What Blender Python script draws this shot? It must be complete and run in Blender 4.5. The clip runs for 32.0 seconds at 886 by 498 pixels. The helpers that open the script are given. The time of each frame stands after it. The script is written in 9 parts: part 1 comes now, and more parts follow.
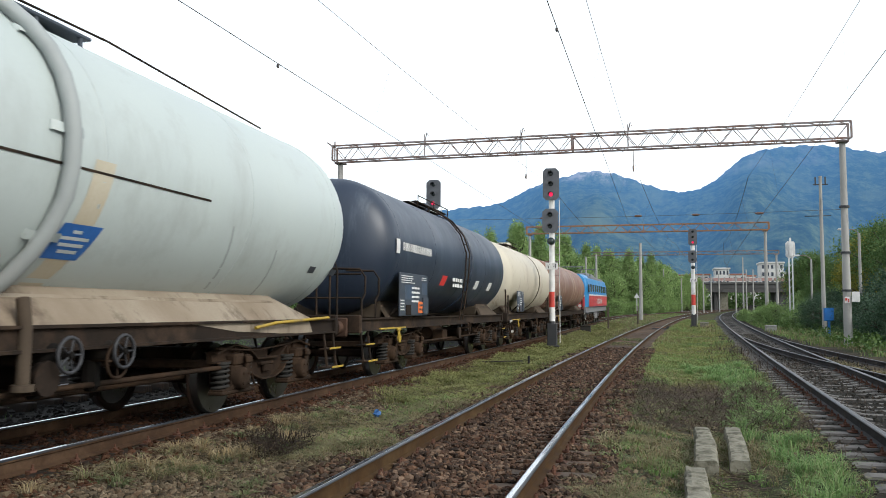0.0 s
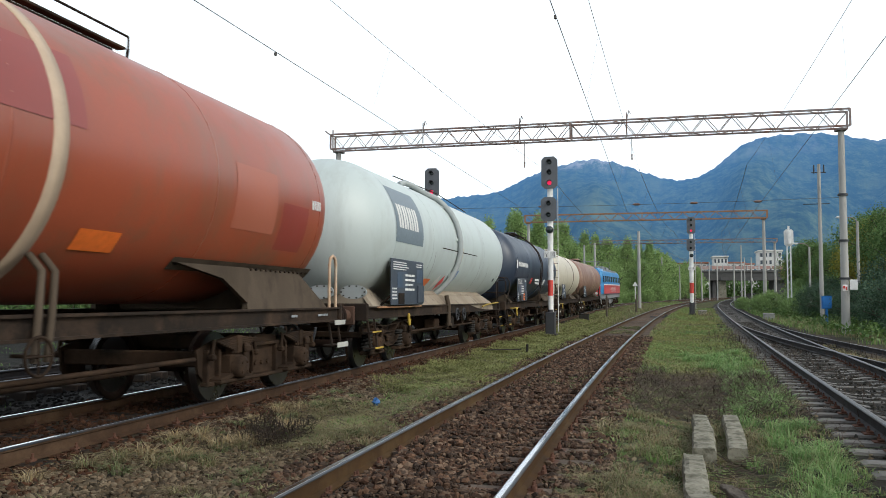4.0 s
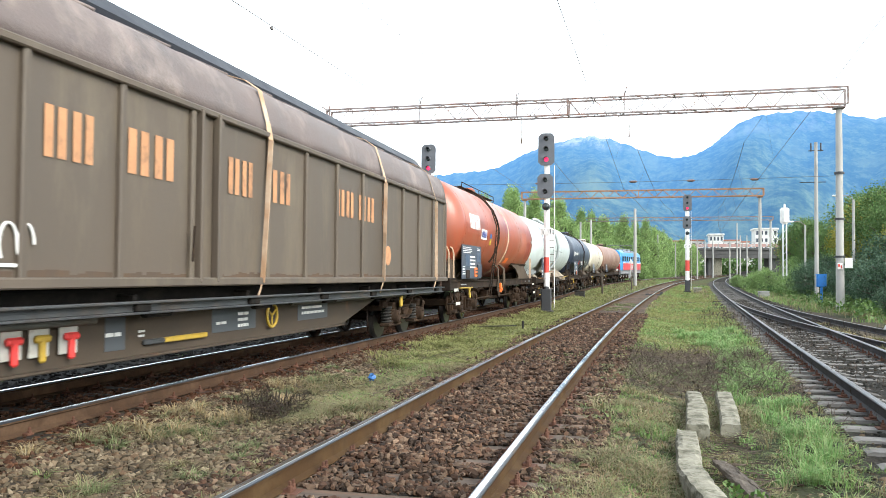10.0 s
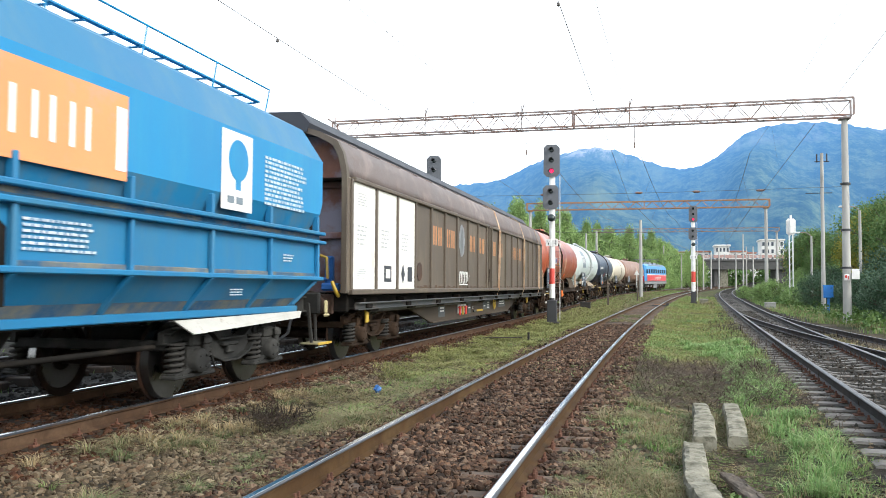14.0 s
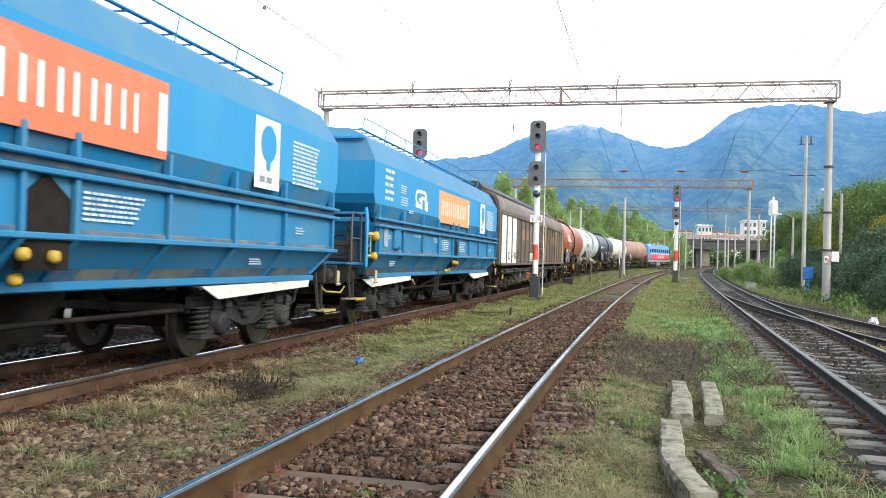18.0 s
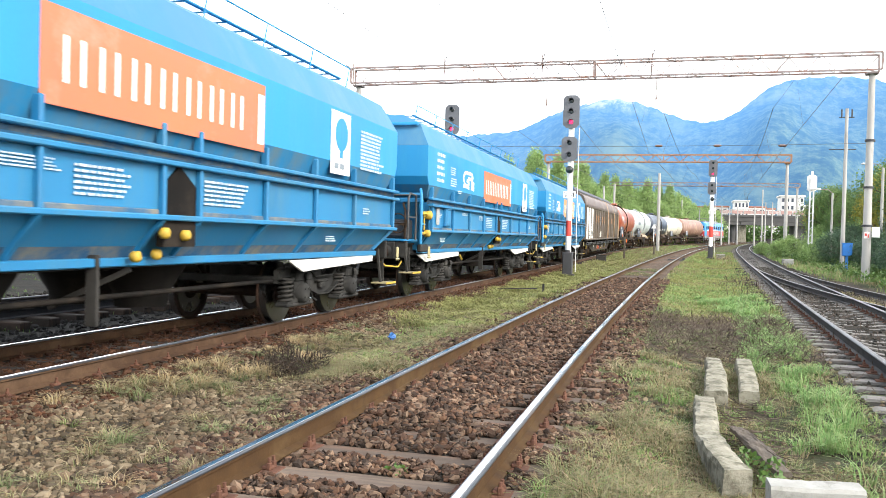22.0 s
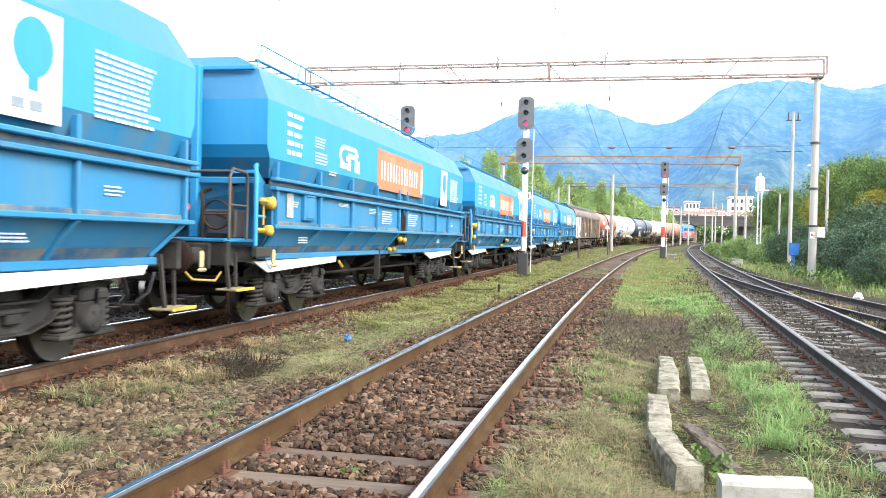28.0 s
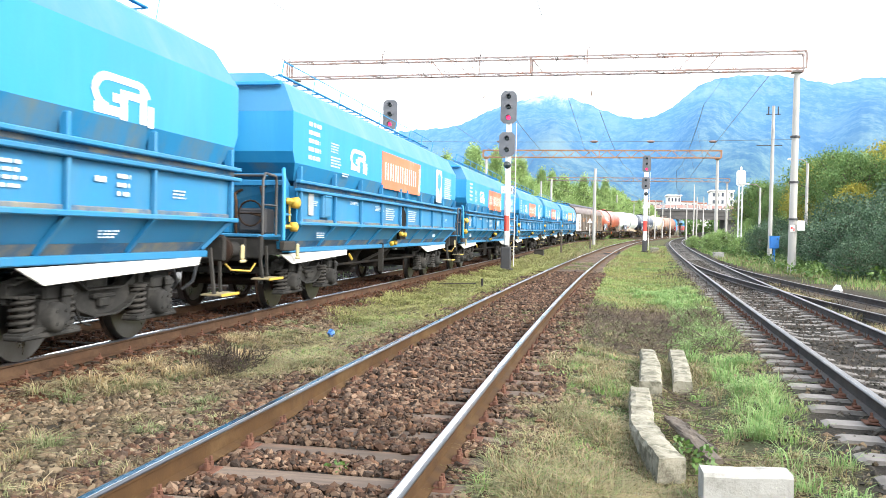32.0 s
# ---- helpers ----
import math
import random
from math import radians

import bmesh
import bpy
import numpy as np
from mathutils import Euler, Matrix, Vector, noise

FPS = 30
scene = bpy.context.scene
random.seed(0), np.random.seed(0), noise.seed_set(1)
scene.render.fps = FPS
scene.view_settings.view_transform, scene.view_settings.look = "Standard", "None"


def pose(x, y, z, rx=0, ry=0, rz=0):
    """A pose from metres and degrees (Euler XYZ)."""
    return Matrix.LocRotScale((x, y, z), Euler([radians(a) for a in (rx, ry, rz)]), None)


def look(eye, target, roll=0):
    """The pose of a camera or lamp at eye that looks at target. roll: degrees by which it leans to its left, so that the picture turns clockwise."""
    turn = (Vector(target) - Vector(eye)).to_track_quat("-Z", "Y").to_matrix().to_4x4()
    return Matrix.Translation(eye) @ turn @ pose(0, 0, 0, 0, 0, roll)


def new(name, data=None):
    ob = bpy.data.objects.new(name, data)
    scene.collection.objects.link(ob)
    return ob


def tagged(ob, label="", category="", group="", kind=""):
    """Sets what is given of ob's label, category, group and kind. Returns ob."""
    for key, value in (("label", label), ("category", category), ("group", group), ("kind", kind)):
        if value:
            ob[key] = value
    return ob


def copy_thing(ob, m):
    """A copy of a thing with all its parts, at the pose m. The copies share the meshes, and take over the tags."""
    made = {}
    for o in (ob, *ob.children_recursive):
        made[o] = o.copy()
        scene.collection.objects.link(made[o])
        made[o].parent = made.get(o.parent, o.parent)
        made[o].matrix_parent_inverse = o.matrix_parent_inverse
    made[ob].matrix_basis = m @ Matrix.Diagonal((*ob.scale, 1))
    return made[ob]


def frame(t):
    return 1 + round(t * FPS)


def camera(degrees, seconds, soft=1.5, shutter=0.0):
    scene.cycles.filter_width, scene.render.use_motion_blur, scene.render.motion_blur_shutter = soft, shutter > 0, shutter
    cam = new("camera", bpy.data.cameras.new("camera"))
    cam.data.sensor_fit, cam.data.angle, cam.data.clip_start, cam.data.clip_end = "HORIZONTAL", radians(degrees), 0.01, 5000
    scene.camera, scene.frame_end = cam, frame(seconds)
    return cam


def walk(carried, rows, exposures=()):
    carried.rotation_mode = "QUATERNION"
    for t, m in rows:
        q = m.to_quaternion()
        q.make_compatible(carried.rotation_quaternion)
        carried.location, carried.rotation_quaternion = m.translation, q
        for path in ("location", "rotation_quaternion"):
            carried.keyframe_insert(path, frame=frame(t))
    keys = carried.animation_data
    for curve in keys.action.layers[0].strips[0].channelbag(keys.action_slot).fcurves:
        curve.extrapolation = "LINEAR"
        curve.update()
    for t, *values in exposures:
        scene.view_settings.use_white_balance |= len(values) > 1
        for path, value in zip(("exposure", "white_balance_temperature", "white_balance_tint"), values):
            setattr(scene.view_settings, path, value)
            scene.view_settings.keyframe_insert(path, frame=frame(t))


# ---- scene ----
cam = camera(56.02, 32.0, soft=0.75, shutter=0.3)
EYE = (1.798, 0.0, 1.361)


def aim(yaw, pitch, roll):
    """A pose at the eye: yaw to the left of +y, pitch up, roll in degrees."""
    return Matrix.Translation(EYE) @ pose(0, 0, 0, 0, 0, yaw) @ pose(0, 0, 0, 90 + pitch) @ pose(0, 0, 0, 0, 0, roll)


PATH = [
    (0.0, aim(14.04, 4.24, 0.25)),
    (0.5, aim(14.10, 4.22, 0.43)),
    (1.0, aim(13.54, 4.02, 0.10)),
    (1.5, aim(13.19, 4.04, -0.66)),
    (2.0, aim(13.37, 3.65, -0.50)),
    (2.5, aim(13.27, 3.55, -0.43)),
    (3.0, aim(13.92, 3.63, -0.06)),
    (3.5, aim(13.95, 3.57, 0.15)),
    (5.5, aim(13.92, 2.84, 0.09)),
    (6.0, aim(14.00, 2.56, 0.10)),
    (6.5, aim(13.86, 2.19, 0.23)),
    (7.0, aim(13.96, 1.97, 0.45)),
    (7.5, aim(13.93, 1.52, 0.33)),
    (8.0, aim(14.04, 1.77, 0.46)),
    (8.5, aim(13.81, 2.00, 0.56)),
    (9.0, aim(13.55, 1.95, 0.47)),
    (9.5, aim(13.81, 1.79, 0.61)),
    (10.0, aim(13.67, 1.84, 0.41)),
    (10.5, aim(13.02, 2.12, 0.28)),
    (11.0, aim(13.50, 2.19, 0.39)),
    (11.5, aim(13.85, 2.39, 0.37)),
    (12.0, aim(13.95, 2.50, 0.36)),
    (12.5, aim(14.27, 2.42, 0.69)),
    (13.0, aim(14.15, 2.31, 0.53)),
    (13.5, aim(14.19, 2.21, 0.24)),
    (14.0, aim(14.05, 2.62, 0.37)),
    (14.5, aim(14.14, 2.34, 0.13)),
    (16.5, aim(14.03, 1.72, 0.93)),
    (17.0, aim(13.08, 1.23, 1.58)),
    (17.5, aim(12.66, 0.85, 1.53)),
    (18.0, aim(12.92, 0.83, 1.63)),
    (18.5, aim(13.29, 0.66, 1.63)),
    (19.0, aim(13.59, 0.74, 1.67)),
    (19.5, aim(14.54, -0.31, 1.93)),
    (20.0, aim(15.70, 0.11, 1.95)),
    (20.5, aim(15.61, -0.50, 2.03)),
    (21.0, aim(15.38, -0.46, 1.69)),
    (21.5, aim(14.88, -0.66, 1.48)),
    (22.0, aim(15.11, -0.85, 1.53)),
    (22.5, aim(14.28, -1.05, 1.48)),
    (23.0, aim(13.55, -1.23, 1.61)),
    (23.5, aim(13.47, -1.52, 1.63)),
    (24.0, aim(13.23, -1.59, 1.47)),
    (24.5, aim(13.12, -1.41, 1.05)),
    (25.0, aim(13.21, -1.07, 0.95)),
    (25.5, aim(12.88, -0.75, 0.76)),
    (27.5, aim(12.08, -0.56, 1.21)),
    (28.0, aim(12.08, -0.71, 1.40)),
    (28.5, aim(12.45, -0.46, 1.51)),
    (29.0, aim(12.46, -0.30, 1.72)),
    (29.5, aim(12.00, -0.92, 1.47)),
    (30.0, aim(11.33, -0.76, 1.33)),
    (30.5, aim(11.11, -0.74, 1.21)),
    (31.0, aim(11.22, -1.13, 1.37)),
    (31.5, aim(11.06, -1.21, 1.45)),
    (32.0, aim(10.91, -1.07, 1.20)),
]
walk(cam, PATH, exposures=[(0, 0.15, 6150, 6), (2, -0.2, 6150, 6), (4, 0.02, 6150, 5), (6, 0.5, 6150, 4), (7, 0.8, 6150, 4), (9, 1.2, 6150, 4), (11, 1.25, 6150, 5), (13, 0.95, 6150, 6), (17, 1.0, 6250, 6), (19, 1.05, 6300, 7),
                           (21, 1.35, 6400, 8), (23, 1.6, 6450, 9), (28, 1.75, 6400, 9), (32, 1.8, 6400, 9)])

# ---- light ----
world = bpy.data.worlds.new("sky")
scene.world = world
world.use_nodes = True
wn = world.node_tree.nodes
sky = wn.new("ShaderNodeTexSky")
sky.sky_type, sky.sun_disc = "NISHITA", False
sky.sun_elevation, sky.sun_rotation = radians(34), radians(115)
sky.air_density, sky.dust_density, sky.ozone_density = 1.0, 4.0, 1.0
veil = wn.new("ShaderNodeMix")
veil.data_type = "RGBA"
co = wn.new("ShaderNodeTexCoord")
up = wn.new("ShaderNodeSeparateXYZ")
haze = wn.new("ShaderNodeMapRange")
haze.inputs[1].default_value, haze.inputs[2].default_value = 0.25, 1.0
haze.inputs[3].default_value, haze.inputs[4].default_value = 0.78, 0.22
world.node_tree.links.new(co.outputs["Generated"], up.inputs[0])
world.node_tree.links.new(up.outputs[2], haze.inputs[0])
world.node_tree.links.new(haze.outputs[0], veil.inputs[0])
veil.inputs[7].default_value = (10.6, 10.8, 11.0, 1)
world.node_tree.links.new(sky.outputs[0], veil.inputs[6])
world.node_tree.links.new(veil.outputs[2], wn["Background"].inputs[0])
wn["Background"].inputs[1].default_value = 0.14
sun = new("sun", bpy.data.lights.new("sun", "SUN"))
sun.data.energy, sun.data.angle, sun.data.color = 1.7, radians(24), (1.0, 0.95, 0.88)
sun.matrix_world = look((60, -28, 45), (0, 0, 0))

# ---- track geometry ----
KNOTS = (0, 30, 55, 80, 100, 120, 140, 170, 210, 330)
GRADE, EASE, FOOT = 0.012, 50.0, 15.0


def rise(y):
    """The railway climbs gently beyond the first metres."""
    u = np.clip(np.asarray(y, float) - FOOT, 0, None)
    return np.where(u < EASE, 0.5 * GRADE / EASE * u * u, GRADE * (u - EASE / 2))


class Line:
    """A track's centre line from its place and heading at y = -20 and its bends along the way."""

    def __init__(self, x, heading, bends):
        s = np.arange(-170.0, 320.0, 0.5)
        k = np.interp(s, KNOTS, bends)
        i0 = int(np.argmin(abs(s + 20)))
        th = np.concatenate([[0], np.cumsum(k[:-1]) * 0.5])
        th += heading - th[i0]
        px = np.concatenate([[0], np.cumsum(np.sin(th[:-1])) * 0.5])
        py = np.concatenate([[0], np.cumsum(np.cos(th[:-1])) * 0.5])
        self.s, self.th = s, th
        self.x, self.y = px - px[i0] + x, py - py[i0] - 20

    def at(self, s, off=0.0):
        x, y, th = (np.interp(s, self.s, v) for v in (self.x, self.y, self.th))
        x, y = x + off * np.cos(th), y - off * np.sin(th)
        return x, y, rise(y), th

    def side(self, x, y):
        """How far to the right of the line a place lies (for gentle bends)."""
        return (x - np.interp(y, self.y, self.x)) * np.cos(np.interp(y, self.y, self.th))


TRACKS = (
    Line(-4.1, -0.0362, (0.00112, 0.00043, 0.00014, 0.00176, 0.00292, 0.00328, 0.00226, -0.0007, -0.0013, -0.001)),
    Line(0.442, -0.03364, (0.00135, 0.00097, 0.00093, 0.00096, 0.00102, 0.00102, 0.00097, 0.00089, 0.00079, 0.00073)),
    Line(3.554, 0.04617, (0.00028, -0.00018, 0.00005, 0.00045, 0.00098, 0.00114, 0.00111, 0.00097, 0.00083, 0.00076)),
)

# ---- materials ----


def shader(name, rough=0.6, metal=0.0):
    m = bpy.data.materials.new(name)
    m.use_nodes = True
    p = m.node_tree.nodes["Principled BSDF"]
    p.inputs["Roughness"].default_value, p.inputs["Metallic"].default_value = rough, metal
    if rough >= 0.8:
        p.inputs["Specular IOR Level"].default_value = 0.08
    elif rough >= 0.65:
        p.inputs["Specular IOR Level"].default_value = 0.18
    return m, m.node_tree.nodes, m.node_tree.links, p


def rgba(c):
    return (*c, 1.0)


def noise_tex(nodes, links, scale, detail=4.0, stretch=(1, 1, 1), rough=0.6, offset=True):
    co = nodes.new("ShaderNodeTexCoord")
    mp = nodes.new("ShaderNodeMapping")
    mp.inputs["Scale"].default_value = stretch
    links.new(co.outputs["Object"], mp.inputs["Vector"])
    n = nodes.new("ShaderNodeTexNoise")
    n.inputs["Scale"].default_value, n.inputs["Detail"].default_value, n.inputs["Roughness"].default_value = scale, detail, rough
    if offset:
        info = nodes.new("ShaderNodeObjectInfo")
        mul = nodes.new("ShaderNodeMath")
        mul.operation = "MULTIPLY"
        mul.inputs[1].default_value = 37.0
        links.new(info.outputs["Random"], mul.inputs[0])
        add = nodes.new("ShaderNodeVectorMath")
        add.operation = "ADD"
        links.new(mp.outputs[0], add.inputs[0])
        links.new(mul.outputs[0], add.inputs[1])
        links.new(add.outputs[0], n.inputs["Vector"])
    else:
        links.new(mp.outputs[0], n.inputs["Vector"])
    return n


def ramp(nodes, links, src, lo, hi, c0=(0, 0, 0), c1=(1, 1, 1)):
    r = nodes.new("ShaderNodeValToRGB")
    r.color_ramp.elements[0].position, r.color_ramp.elements[1].position = lo, hi
    r.color_ramp.elements[0].color, r.color_ramp.elements[1].color = rgba(c0), rgba(c1)
    links.new(src, r.inputs[0])
    return r.outputs[0]


def blend(nodes, links, fac, a, b):
    m = nodes.new("ShaderNodeMix")
    m.data_type = "RGBA"
    for sock, v in ((m.inputs[0], fac), (m.inputs[6], a), (m.inputs[7], b)):
        if isinstance(v, (int, float)):
            sock.default_value = v
        elif isinstance(v, tuple):
            sock.default_value = rgba(v)
        else:
            links.new(v, sock)
    return m.outputs[2]


def surface(name, base, dark, dirt=None, rough=0.6, metal=0.0, scale=3.0, fine=40.0, dirt_lo=0.5, dirt_hi=0.7, bump=0.15, stretch=(1, 1, 1), dirt_scale=1.3,
            per_object=0.0, depth=0.01):
    """A worn surface: two tones at a broad and a fine scale, patches or streaks of dirt, and relief."""
    m, n, l, p = shader(name, rough, metal)
    broad = noise_tex(n, l, scale, 5, stretch)
    grain = noise_tex(n, l, fine, 3)
    col = blend(n, l, ramp(n, l, broad.outputs[0], 0.3, 0.72), dark, base)
    col = blend(n, l, ramp(n, l, grain.outputs[0], 0.35, 0.8, (0, 0, 0), (0.35, 0.35, 0.35)), col, dark)
    if dirt:
        spots = noise_tex(n, l, dirt_scale, 8, stretch, 0.7)
        col = blend(n, l, ramp(n, l, spots.outputs[0], dirt_lo, dirt_hi), col, dirt)
    if per_object:
        info = n.new("ShaderNodeObjectInfo")
        hsv = n.new("ShaderNodeHueSaturation")
        r = n.new("ShaderNodeMapRange")
        r.inputs[3].default_value, r.inputs[4].default_value = 1 - per_object, 1 + per_object
        l.new(info.outputs["Random"], r.inputs[0])
        l.new(r.outputs[0], hsv.inputs["Value"])
        l.new(col, hsv.inputs["Color"])
        col = hsv.outputs[0]
    l.new(col, p.inputs["Base Color"])
    l.new(ramp(n, l, broad.outputs[0], 0.2, 0.8, (max(rough - 0.12, 0.03),) * 3, (min(rough + 0.15, 1),) * 3), p.inputs["Roughness"])
    if bump:
        b = n.new("ShaderNodeBump")
        b.inputs["Strength"].default_value, b.inputs["Distance"].default_value = bump, depth
        l.new(grain.outputs[0], b.inputs["Height"])
        l.new(b.outputs[0], p.inputs["Normal"])
    return m


def islands(name, colours, rough=0.85, spread=0.25, bump=0.0, translucent=0.0):
    """Scattered pieces in one mesh: each island takes its own tone."""
    m, n, l, p = shader(name, rough)
    geo = n.new("ShaderNodeNewGeometry")
    r = n.new("ShaderNodeValToRGB")
    while len(r.color_ramp.elements) < len(colours):
        r.color_ramp.elements.new(0.5)
    for i, c in enumerate(colours):
        r.color_ramp.elements[i].position = i / (len(colours) - 1)
        r.color_ramp.elements[i].color = rgba(c)
    l.new(geo.outputs["Random Per Island"], r.inputs[0])
    patch = noise_tex(n, l, 0.9, 4, offset=False)
    hsv = n.new("ShaderNodeHueSaturation")
    l.new(ramp(n, l, patch.outputs[0], 0.3, 0.7, (1 - spread,) * 3, (1 + spread,) * 3), hsv.inputs["Value"])
    l.new(r.outputs[0], hsv.inputs["Color"])
    l.new(hsv.outputs[0], p.inputs["Base Color"])
    if bump:
        g = noise_tex(n, l, 60, 3, offset=False)
        b = n.new("ShaderNodeBump")
        b.inputs["Strength"].default_value, b.inputs["Distance"].default_value = bump, 0.01
        l.new(g.outputs[0], b.inputs["Height"])
        l.new(b.outputs[0], p.inputs["Normal"])
    if translucent:
        t = n.new("ShaderNodeBsdfTranslucent")
        l.new(hsv.outputs[0], t.inputs[0])
        mix = n.new("ShaderNodeMixShader")
        mix.inputs[0].default_value = translucent
        l.new(p.outputs[0], mix.inputs[1])
        l.new(t.outputs[0], mix.inputs[2])
        l.new(mix.outputs[0], n["Material Output"].inputs[0])
    return m


def plain(name, c, rough=0.5, metal=0.0, glow=0.0):
    m, n, l, p = shader(name, rough, metal)
    g = noise_tex(n, l, 12.0, 5)
    l.new(blend(n, l, ramp(n, l, g.outputs[0], 0.3, 0.75), tuple(v * 0.78 for v in c), c), p.inputs["Base Color"])
    if glow:
        p.inputs["Emission Color"].default_value, p.inputs["Emission Strength"].default_value = rgba(c), glow
    return m


M = {}
M["rail_side"] = surface("rail_rust", (0.0803, 0.0456, 0.0207), (0.0424, 0.0242, 0.0125), (0.0994, 0.0627, 0.0296), 0.8, 0.2, 4, 60)
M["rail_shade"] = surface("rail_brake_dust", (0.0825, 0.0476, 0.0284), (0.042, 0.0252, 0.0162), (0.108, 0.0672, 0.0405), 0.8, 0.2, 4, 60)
M["rail_dark"] = surface("rail_dark_rust", (0.0357, 0.0328, 0.0336), (0.0214, 0.0202, 0.0224), (0.0524, 0.0428, 0.0392), 0.7, 0.3, 4, 60)
M["rail_head"] = surface("rail_polished", (0.74, 0.75, 0.78), (0.55, 0.56, 0.59), None, 0.17, 1.0, 2, 30, bump=0.03, stretch=(6, 0.3, 1))
M["rail_edge"] = surface("rail_edge_steel", (0.08, 0.088, 0.104), (0.048, 0.052, 0.06), (0.096, 0.064, 0.04), 0.35, 0.7, 2, 30, bump=0.05)
M["rail_head_dull"] = surface("rail_dull", (0.11, 0.105, 0.105), (0.065, 0.06, 0.06), (0.08, 0.05, 0.035), 0.42, 0.8, 2, 30, bump=0.05)
M["wood_sleeper"] = surface("sleeper_brown", (0.15, 0.115, 0.0895), (0.0694, 0.0551, 0.0459), (0.17, 0.0976, 0.063), 0.9, 0, 5, 45, stretch=(0.4, 4, 1), per_object=0.2)
M["concrete_sleeper"] = surface("sleeper_concrete", (0.194, 0.182, 0.171), (0.118, 0.11, 0.102), (0.08, 0.0697, 0.0631), 0.9, 0, 5, 50, per_object=0.18)
M["fastener"] = surface("fastener_rust", (0.139, 0.0678, 0.0454), (0.0739, 0.0399, 0.0302), None, 0.85, 0.2, 8, 60)
M["soil"] = surface("soil", (0.0475, 0.0392, 0.0307), (0.0217, 0.0189, 0.0154), (0.0781, 0.063, 0.0425), 0.95, 0, 0.9, 22, dirt_lo=0.5, dirt_hi=0.68, dirt_scale=0.35, bump=0.8, depth=0.04)


def turf_ground(m):
    """Thatch of dry and fresh grass over the soil where plants grow."""
    n, l = m.node_tree.nodes, m.node_tree.links
    p = n["Principled BSDF"]
    col = p.inputs["Base Color"].links[0].from_socket
    # the last cover is dark slag, near black to hold the train's shade too
    for name, lo, hi in (("dry_cover", (0.034, 0.029, 0.014), (0.13, 0.11, 0.045)), ("green_cover", (0.022, 0.042, 0.01), (0.075, 0.13, 0.03)), ("slag_cover", (0.004, 0.004, 0.0037), (0.02, 0.02, 0.018))):
        att = n.new("ShaderNodeAttribute")
        att.attribute_name = name
        tex = noise_tex(n, l, 9.0, 6, offset=False, rough=0.75)
        tone = ramp(n, l, tex.outputs[0], 0.32, 0.68, lo, hi)
        edge = noise_tex(n, l, 3.0, 6, offset=False, rough=0.7)
        add = n.new("ShaderNodeMath")
        add.operation = "MULTIPLY"
        l.new(att.outputs["Fac"], add.inputs[0])
        l.new(ramp(n, l, edge.outputs[0], 0.25, 0.6, (0.25, 0.25, 0.25), (1, 1, 1)), add.inputs[1])
        col = blend(n, l, add.outputs[0], col, tone)
    l.new(col, p.inputs["Base Color"])


turf_ground(M["soil"])
M["ballast_bed"] = surface("ballast_bed", (0.0806, 0.0496, 0.0384), (0.0341, 0.0223, 0.0186), (0.062, 0.0527, 0.0434), 0.95, 0, 2, 26, bump=1.0, depth=0.05)
M["ballast_dark_bed"] = surface("ballast_dark_bed", (0.055, 0.0495, 0.044), (0.0248, 0.022, 0.0204), (0.0825, 0.0688, 0.055), 0.95, 0, 2, 26, bump=1.0, depth=0.05)
M["stone_red"] = islands("ballast_red_brown", ((0.016, 0.0118, 0.00919), (0.0861, 0.0485, 0.0325), (0.0344, 0.0248, 0.0194), (0.127, 0.0733, 0.0465), (0.0231, 0.0173, 0.0141), (0.0632, 0.0452, 0.0345), (0.173, 0.118, 0.0811), (0.0459, 0.0301, 0.0224)), 0.9, 0.3, 0.4)
# rust-stained stone, its tones also lowered for the shade under the train
M["stone_rust"] = islands("ballast_rust_and_shade", ((0.0196, 0.0104, 0.0072), (0.07, 0.0325, 0.0192), (0.035, 0.0182, 0.0108), (0.098, 0.0481, 0.0276), (0.0252, 0.0143, 0.0108), (0.056, 0.0338, 0.024)), 0.9, 0.3, 0.4)
M["stone_dark"] = islands("ballast_dark_grey", ((0.018, 0.017, 0.015), (0.045, 0.042, 0.036), (0.028, 0.026, 0.022), (0.065, 0.06, 0.05), (0.035, 0.028, 0.022), (0.09, 0.085, 0.075)), 0.9, 0.3, 0.4)
# gravel tones lowered to paint the shade seen beneath the train
M["stone_shaded"] = islands("ballast_shade_black", ((0.006, 0.006, 0.006), (0.02, 0.019, 0.018), (0.011, 0.01, 0.01), (0.03, 0.028, 0.026), (0.014, 0.013, 0.012)), 0.9, 0.3, 0.4)
# oily wood, darkened further to paint in the train's shade
M["oiled_shaded_sleeper"] = surface("sleeper_oil_and_shade", (0.045, 0.036, 0.03), (0.02, 0.017, 0.015), (0.07, 0.045, 0.032), 0.85, 0, 5, 45, stretch=(0.4, 4, 1), per_object=0.2)
M["stone_grey"] = islands("ballast_grey_brown", ((0.0294, 0.0229, 0.0155), (0.0958, 0.0748, 0.049), (0.0509, 0.0399, 0.0268), (0.146, 0.113, 0.0743), (0.0833, 0.0526, 0.032), (0.195, 0.155, 0.105), (0.0391, 0.0306, 0.0216), (0.118, 0.0849, 0.0556)), 0.9, 0.25, 0.4)
M["grass_dry"] = islands("dry_grass", ((0.244, 0.204, 0.125), (0.319, 0.26, 0.167), (0.192, 0.17, 0.102), (0.29, 0.284, 0.14), (0.149, 0.158, 0.0859), (0.223, 0.162, 0.0859), (0.0968, 0.0892, 0.0513), (0.178, 0.203, 0.0841)), 0.8, 0.25, 0, 0.25)
